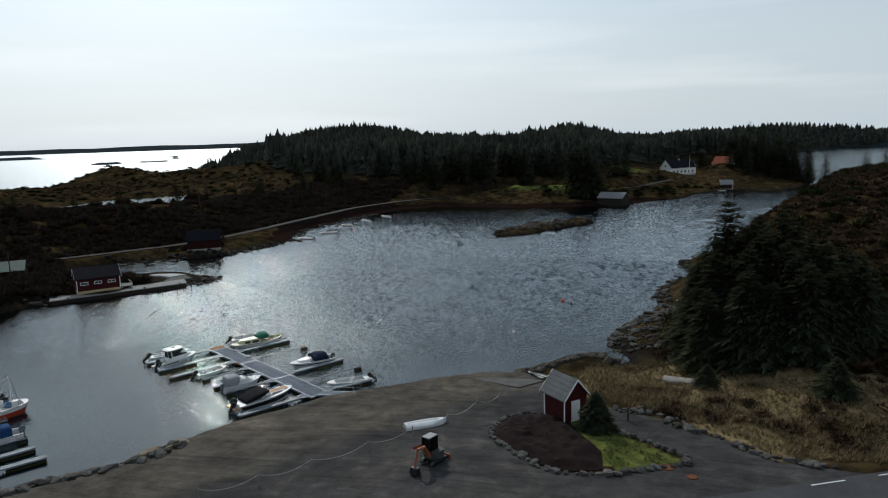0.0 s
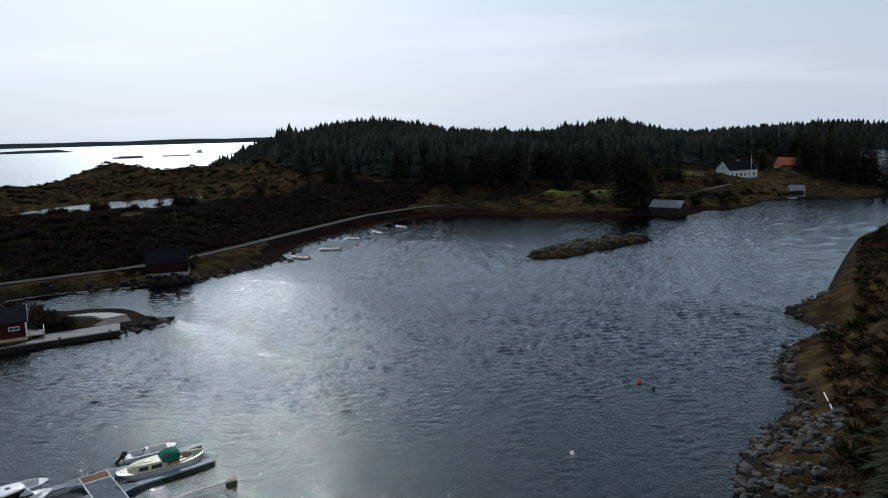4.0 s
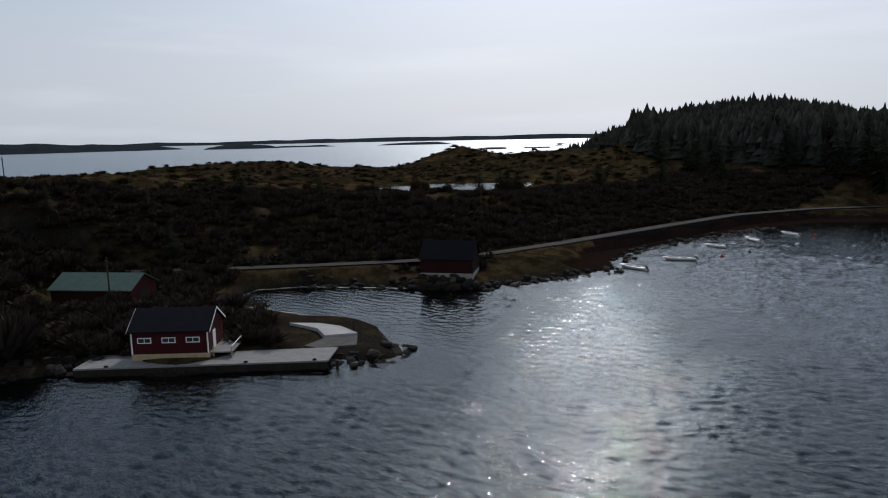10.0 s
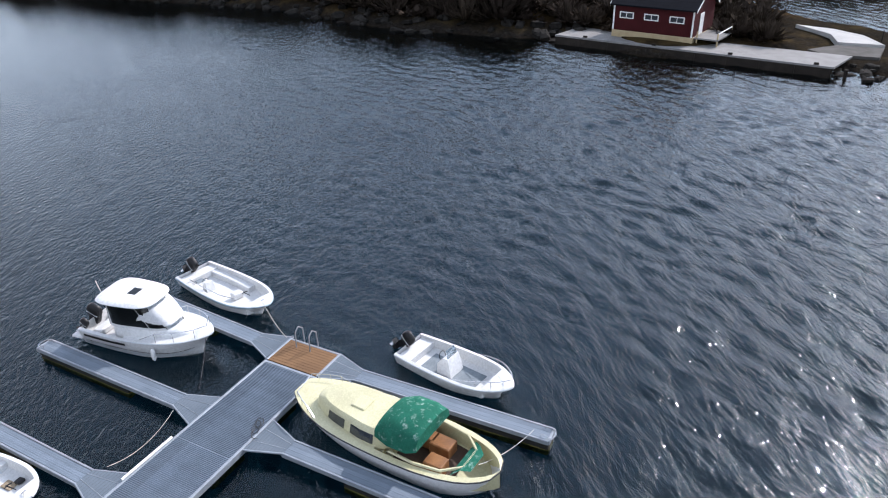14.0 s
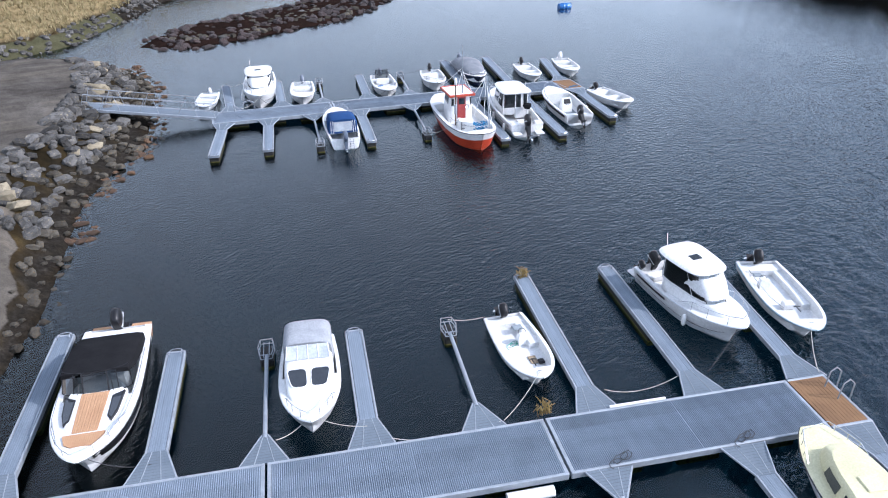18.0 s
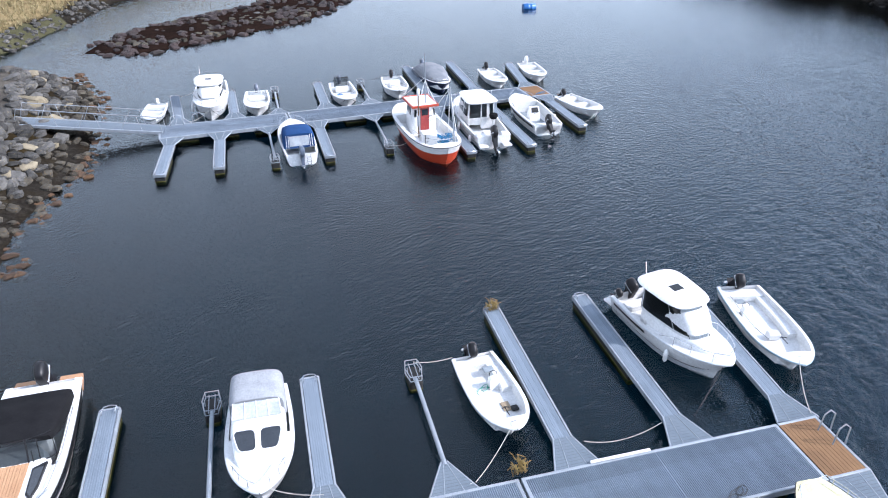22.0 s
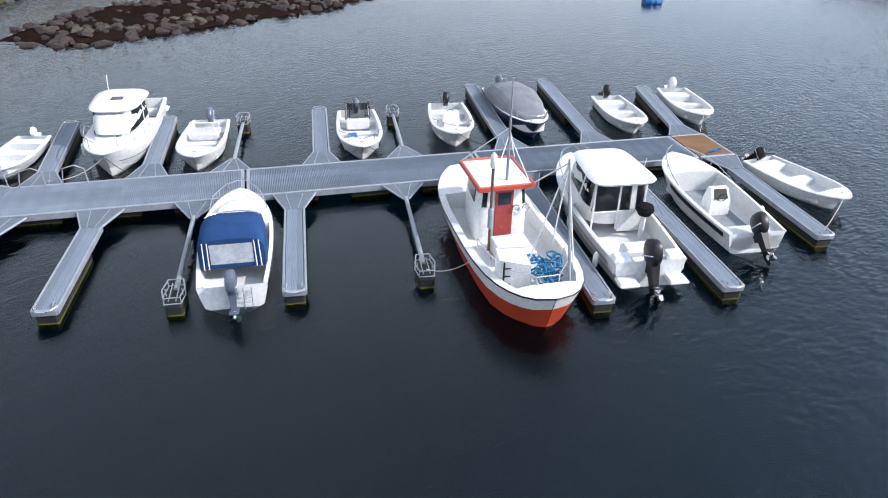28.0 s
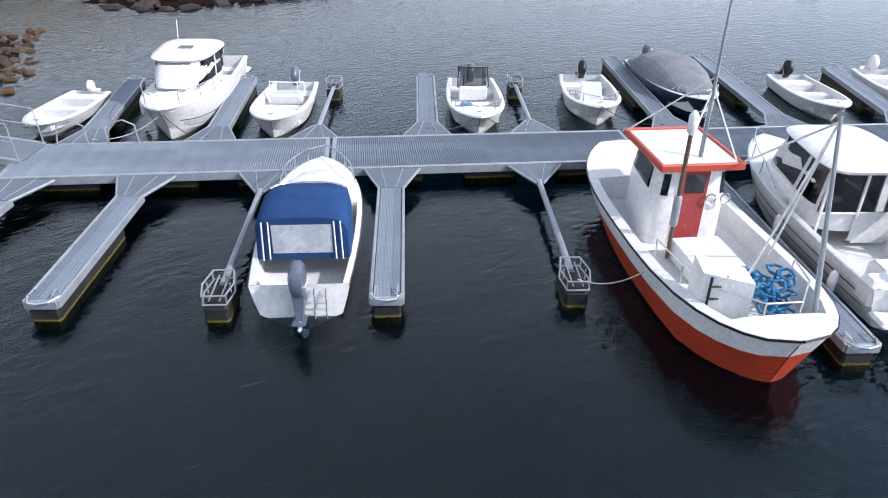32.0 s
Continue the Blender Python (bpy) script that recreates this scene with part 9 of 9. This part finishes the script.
plants("bank_grass", TUFTS, [(-19, -41), (-28, -41.8), (-34, -45.5), (-42, -53), (-52, -62), (-70, -74), (-70, -90), (-19, -60)], 0.55, 30, (0.35, 0.9), (0.7, 1.2), STRAW, "dry yellow grass on the far bank", "grass", None, 9000)
plants("bed_grass", TUFTS, [(24.4, 6.9), (28.2, 4.2), (30.8, 1.9), (26, -1.6), (24.9, 0)], 0.3, 31, (0.15, 0.4), (0.8, 1.3), GREENGRASS, "patchy green grass filling half of the raised bed", "grass", lambda x, y, T, r: fbm(x / 1.6, y / 1.6, 3) > 0.47)
plants("bank_heather", SHRUBS, [(-24, -46), (-40, -56), (-52, -66), (-52, -90), (-19, -70)], 2.2, 32, (0.5, 1.3), (0.8, 1.4), HEATHER, "bare brushwood behind the dry grass", "brushwood", lambda x, y, T, r: fbm(x / 8, y / 8, 2) > 0.5)
plants("house_scrub", LEAFY, [(24, 256), (42, 274), (60, 298), (50, 325), (30, 320), (-2, 300), (-30, 258), (-14, 240), (10, 262)], 4.6, 33, (0.8, 2.6), (0.8, 1.3), JUNIPER, "garden scrub below the farmhouse", "scrub", lambda x, y, T, r: (fbm(x / 9, y / 9, 2) > 0.5) & (line_near(x, y, COAST_ROAD)[0] > 3))

# ---------------------------------------------------------------- stones


def stone_mesh(seed, rough=0.2):
    """An angular block: a chamfered box pulled out of true."""
    r = random.Random(seed)
    g = Geo().box(-0.5, -0.5, -0.5, 0.5, 0.5, 0.5, 0.22)
    sk = [r.uniform(-0.25, 0.25) for _ in range(4)]
    g.v = [(x * (1 + sk[0] * z) + r.uniform(-rough, rough) * 0.35, y * (1 + sk[1] * x) + r.uniform(-rough, rough) * 0.35, z * (1 + sk[2] * y) + r.uniform(-rough, rough) * 0.3) for x, y, z in g.v]
    return g


def stone_set(mat, n, base, rough=0.2):
    return [stone_mesh(base + k, rough).mesh("stone", mat) for k in range(n)]


GREY6, DARK5 = stone_set(STONE, 8, 100), stone_set(DARKSTONE, 6, 200)
TAN = stone_set(surface("tan_stone", (0.23, 0.195, 0.135), (0.16, 0.14, 0.10), 0.9, scale=1.8, bump=0.05, bscale=7, rand=0.25), 3, 300)


def stones(parent, meshes, places, seed):
    r = random.Random(seed)
    for x, y, z, s in places:
        o = new("stone", r.choice(meshes))
        o.parent = parent
        o.matrix_world = pose(x, y, z, r.uniform(-22, 22), r.uniform(-22, 22), r.uniform(0, 360)) @ Matrix.Diagonal((s * r.uniform(0.9, 1.5), s * r.uniform(0.75, 1.15), s * r.uniform(0.5, 0.85), 1))


def along(line, n, inward, size, seed):
    """Places strewn beside a line, over a band of given width."""
    r = random.Random(seed)
    seg = [(a_, b_, math.hypot(b_[0] - a_[0], b_[1] - a_[1])) for a_, b_ in zip(line, line[1:])]
    tot = sum(s for *_, s in seg)
    out = []
    for _ in range(n):
        d = r.random() * tot
        for (ax, ay), (bx, by), s in seg:
            if d <= s:
                break
            d -= s
        f, w = d / s, r.uniform(*inward)
        nx_, ny_ = (by - ay) / s, -(bx - ax) / s
        x, y = ax + (bx - ax) * f + nx_ * w, ay + (by - ay) * f + ny_ * w
        out.append((x, y, r.uniform(*size)))
    zz = terrain(np.array([p[0] for p in out]), np.array([p[1] for p in out]))[0]
    return [(x, y, max(float(h), -0.25) + s * 0.14, s) for (x, y, s), h in zip(out, zz)]


# riprap by the far pontoon: the line runs so that its right-hand side is the land
RIP = [(-32.2, -29.5), (-32.3, -26), (-31.4, -22), (-28.3, -14.6), (-26, -10.4), (-23.6, -7.6), (-19.9, -3.9), (-17.3, 1)]
t = thing("riprap", Matrix(), "sloping riprap of grey quarry stones by the water", "riprap")
stones(t, GREY6, along(RIP, 300, (1.3, 5.0), (0.32, 0.85), 1), 1)
stones(t, TAN, along(RIP, 22, (1.2, 3.8), (0.5, 1.0), 2), 2)
t = thing("tideline_stones", Matrix(), "dark weedy stones at the tide line", "stones")
stones(t, DARK5, along(RIP, 200, (-0.5, 2.5), (0.2, 0.55), 3), 3)
t = thing("quay_edge_stones", Matrix(), "rough stones edging the gravel lot", "stones")
stones(t, DARK5 * 2 + GREY6[:2], along([(-17.3, 1), (-14.5, 6.5), (-11.3, 10.3), (-8.5, 15), (-1.9, 20.2), (2.5, 24.1), (6.9, 26.5), (12.7, 29.3)], 200, (-0.5, 1.3), (0.16, 0.42), 4), 4)
t = thing("islet_stones", Matrix(), "grey stones on the weed-covered islet", "stones")
r4 = random.Random(9)
pl = []
while len(pl) < 260:
    x, y = r4.uniform(-72, -37), r4.uniform(-45, -31.5)
    if float(sdf(np.array([x]), np.array([y]), WEED_ISLET)[0]) > 0.7 and (r4.random() < 0.5 or abs((y + 35.2) + (x + 50) * -0.3) < 2.2):
        s = r4.uniform(0.2, 0.75)
        pl.append((x, y, 0.2 + s * 0.1, s))
stones(t, DARK5 * 3 + GREY6[:1], pl, 9)
t = thing("breakwater_stones", Matrix(), "tumbled grey stones of the small breakwater", "stones")
pl = []
while len(pl) < 300:
    x, y = r4.uniform(22, 34), r4.uniform(40, 60)
    d = float(sdf(np.array([x]), np.array([y]), SOUTH)[0])
    if -0.6 < d < 7:
        s = r4.uniform(0.3, 0.8)
        pl.append((x, y, gz(x, y) + s * 0.14, s))
stones(t, GREY6 + DARK5[:3], pl, 10)
t = thing("east_shore_rocks", Matrix(), "dark weedy rocks along the eastern shore", "rocks")
stones(t, DARK5 * 3 + GREY6[:1], along([(12.7, 29.3), (17.6, 36), (21, 39), (24.6, 36)], 170, (-1.2, 2.5), (0.4, 1.1), 11) + along([(27.2, 57), (29.9, 68), (28.9, 78), (31.5, 89), (37.3, 97.5), (33, 108.5), (42, 125)], 80, (-0.8, 1.8), (0.4, 1.1), 12), 11)
t = thing("skerry_rocks", Matrix(), "low lichen-grey rocks of the harbour skerry", "rocks")
stones(t, DARK5, [(x, y, gz(x, y) + s * 0.05, s) for x, y, s in [(lambda f, o: (-17 + 25 * f + o * 1.6, 151 + 31 * f - o, r4.uniform(0.7, 2.0)))(r4.random(), r4.uniform(-2, 2)) for _ in range(90)] if float(sdf(np.array([x]), np.array([y]), SKERRY)[0]) > 0.5], 13)
BANK5 = stone_set(surface("black_wet_rock", (0.026, 0.024, 0.021), (0.014, 0.013, 0.011), 0.86, scale=1.8, fine=10, bump=0.05, bscale=8, rand=0.4), 5, 500)
t = thing("west_shore_rocks", Matrix(), "pale and dark rocks along the western tide line", "rocks")
stones(t, BANK5 * 3 + DARK5[:2], along([(-82, 108), (-90, 102), (-105, 90)], 80, (-2.0, 1.2), (0.4, 1.3), 14) + along([(-75, 135.5), (-80, 118), (-82, 108)], 60, (-2.0, 1.2), (0.4, 1.2), 15) + along([(-68, 79.5), (-63.5, 77), (-71, 70)], 60, (-2.5, 0.8), (0.4, 1.1), 16) + along([(-79, 205), (-84, 176), (-84, 156), (-81, 142)], 90, (-3.0, 0.8), (0.5, 1.3), 17), 14)
t = thing("bank_stones", Matrix(), "small pale stones strewn on the shallow bank", "stones")
stones(t, GREY6, along([(-47.7, -57), (-41.7, -50.5), (-36.6, -46.2), (-32, -41.5), (-27, -40), (-19, -40)], 240, (-1.0, 2.4), (0.18, 0.55), 18), 18)
# ring of stones round the raised bed, and along the drive
bed = next(o for o in scene.objects if o.name == "flower_bed")
ring = BED + BED[:1]
pl = []
for (ax, ay), (bx, by) in zip(ring, ring[1:]):
    n = max(2, int(math.hypot(bx - ax, by - ay) / 0.62))
    for k in range(n):
        x, y = ax + (bx - ax) * (k + r4.uniform(-0.2, 0.2)) / n, ay + (by - ay) * (k + r4.uniform(-0.2, 0.2)) / n
        s = r4.uniform(0.3, 0.66)
        pl.append((x, y, gz(x, y) + s * 0.15, s))
stones(bed, GREY6, pl, 19)
t = thing("drive_stones", Matrix(), "row of rough stones lining the gravel drive", "stones")
stones(t, GREY6 + DARK5[:2], along([(24.8, 12.8), (28, 11.6), (31, 9), (35, 5.6), (38.6, 2.9), (42, 2.4)], 70, (-0.7, 0.5), (0.25, 0.7), 20), 20)

single("driftwood_log", Geo().tube([(-2.0, 0, 0), (-1.2, 0.05, 0.03), (0.6, 0, 0), (2.0, 0.1, 0.02)], 0.3, 8, 0.18), BARK, pose(28.9, 55.3, gz(28.9, 55.3) + 0.25, 0, 0, -18), "dark waterlogged log on the stony shore", "log")
single("plastic_pipe", Geo().tube([(0, -2.6, 0), (0, 2.6, 0)], 0.07, 8), WHITEPLASTIC, pose(32.1, 63.0, gz(32.1, 63.0) + 0.25, 0, 0, 0), "white plastic pipe washed up on the rocks", "pipe")
# thin line of foam lapping the western shore
g = Geo()
fr_ = random.Random(31)
line = [(-63.0, 77.6), (-67.5, 80.3), (-75.8, 83.8), (-81.2, 82.3), (-97.6, 76.9), (-103.2, 77.9), (-106.8, 83.4), (-104, 89.2), (-89.4, 101.2), (-81.2, 107.8), (-79.2, 118), (-74.2, 135.2), (-80, 142.2), (-83, 156)]
pts = []
for (ax, ay), (bx, by) in zip(line, line[1:]):
    n_ = max(2, int(math.hypot(bx - ax, by - ay) / 0.9))
    for k in range(n_):
        pts.append((ax + (bx - ax) * k / n_ + fr_.uniform(-0.3, 0.3), ay + (by - ay) * k / n_ + fr_.uniform(-0.3, 0.3)))
for k, ((ax, ay), (bx, by)) in enumerate(zip(pts, pts[1:])):
    if fbm(np.array([k * 0.13]), np.array([3.0]), 2)[0] > 0.48:
        w_ = fr_.uniform(0.05, 0.16)
        g.add([(ax - w_, ay + w_, 0.05), (ax + w_, ay - w_, 0.05), (bx + w_, by - w_, 0.05), (bx - w_, by + w_, 0.05)], [(0, 1, 2, 3)])
single("foam_line", g, surface("sea_foam", (0.38, 0.38, 0.36), (0.25, 0.25, 0.24), 0.8, scale=1.5), Matrix(), "thin broken line of pale foam along the shore", "foam", "", "stuff")

t = thing("west_bank_rocks", Matrix(), "dark wet boulders under the western scrub", "rocks")
stones(t, BANK5, along([(-83, 53), (-86, 46), (-90, 38.5), (-94, 32), (-102, 24), (-108, 19), (-126, -15), (-150, -58)], 260, (-0.8, 3.0), (0.4, 1.3), 41), 41)

WEED_SET = stone_set(surface("orange_wrack", (0.085, 0.043, 0.017), (0.045, 0.026, 0.012), 0.8, scale=2.5, fine=14, bump=0.06, bscale=16, rand=0.35), 4, 400, 0.3)
t = thing("wrack_fringe", Matrix(), "orange-brown seaweed fringing the stones at the waterline", "seaweed")
stones(t, WEED_SET, [(x, y, -0.09 + 0.05 * math.sin(7 * x), s_) for x, y, z_, s_ in along(RIP, 190, (-1.0, 1.0), (0.25, 0.55), 51)], 51)

DULSE = stone_set(surface("dark_red_wrack", (0.030, 0.017, 0.014), (0.016, 0.010, 0.009), 0.75, scale=2.2, fine=12, bump=0.08, bscale=12, rand=0.4), 4, 600, 0.35)
t = thing("islet_weed", Matrix(), "dark red-brown seaweed clumps draped over the islet", "seaweed")
pl = []
while len(pl) < 298:
    x, y = r4.uniform(-72, -37), r4.uniform(-45, -31.5)
    if -0.6 < float(sdf(np.array([x]), np.array([y]), WEED_ISLET)[0]) < 4:
        pl.append((x, y, max(gz(x, y), -0.06) - 0.02, r4.uniform(0.3, 0.85)))
stones(t, DULSE, pl, 61)
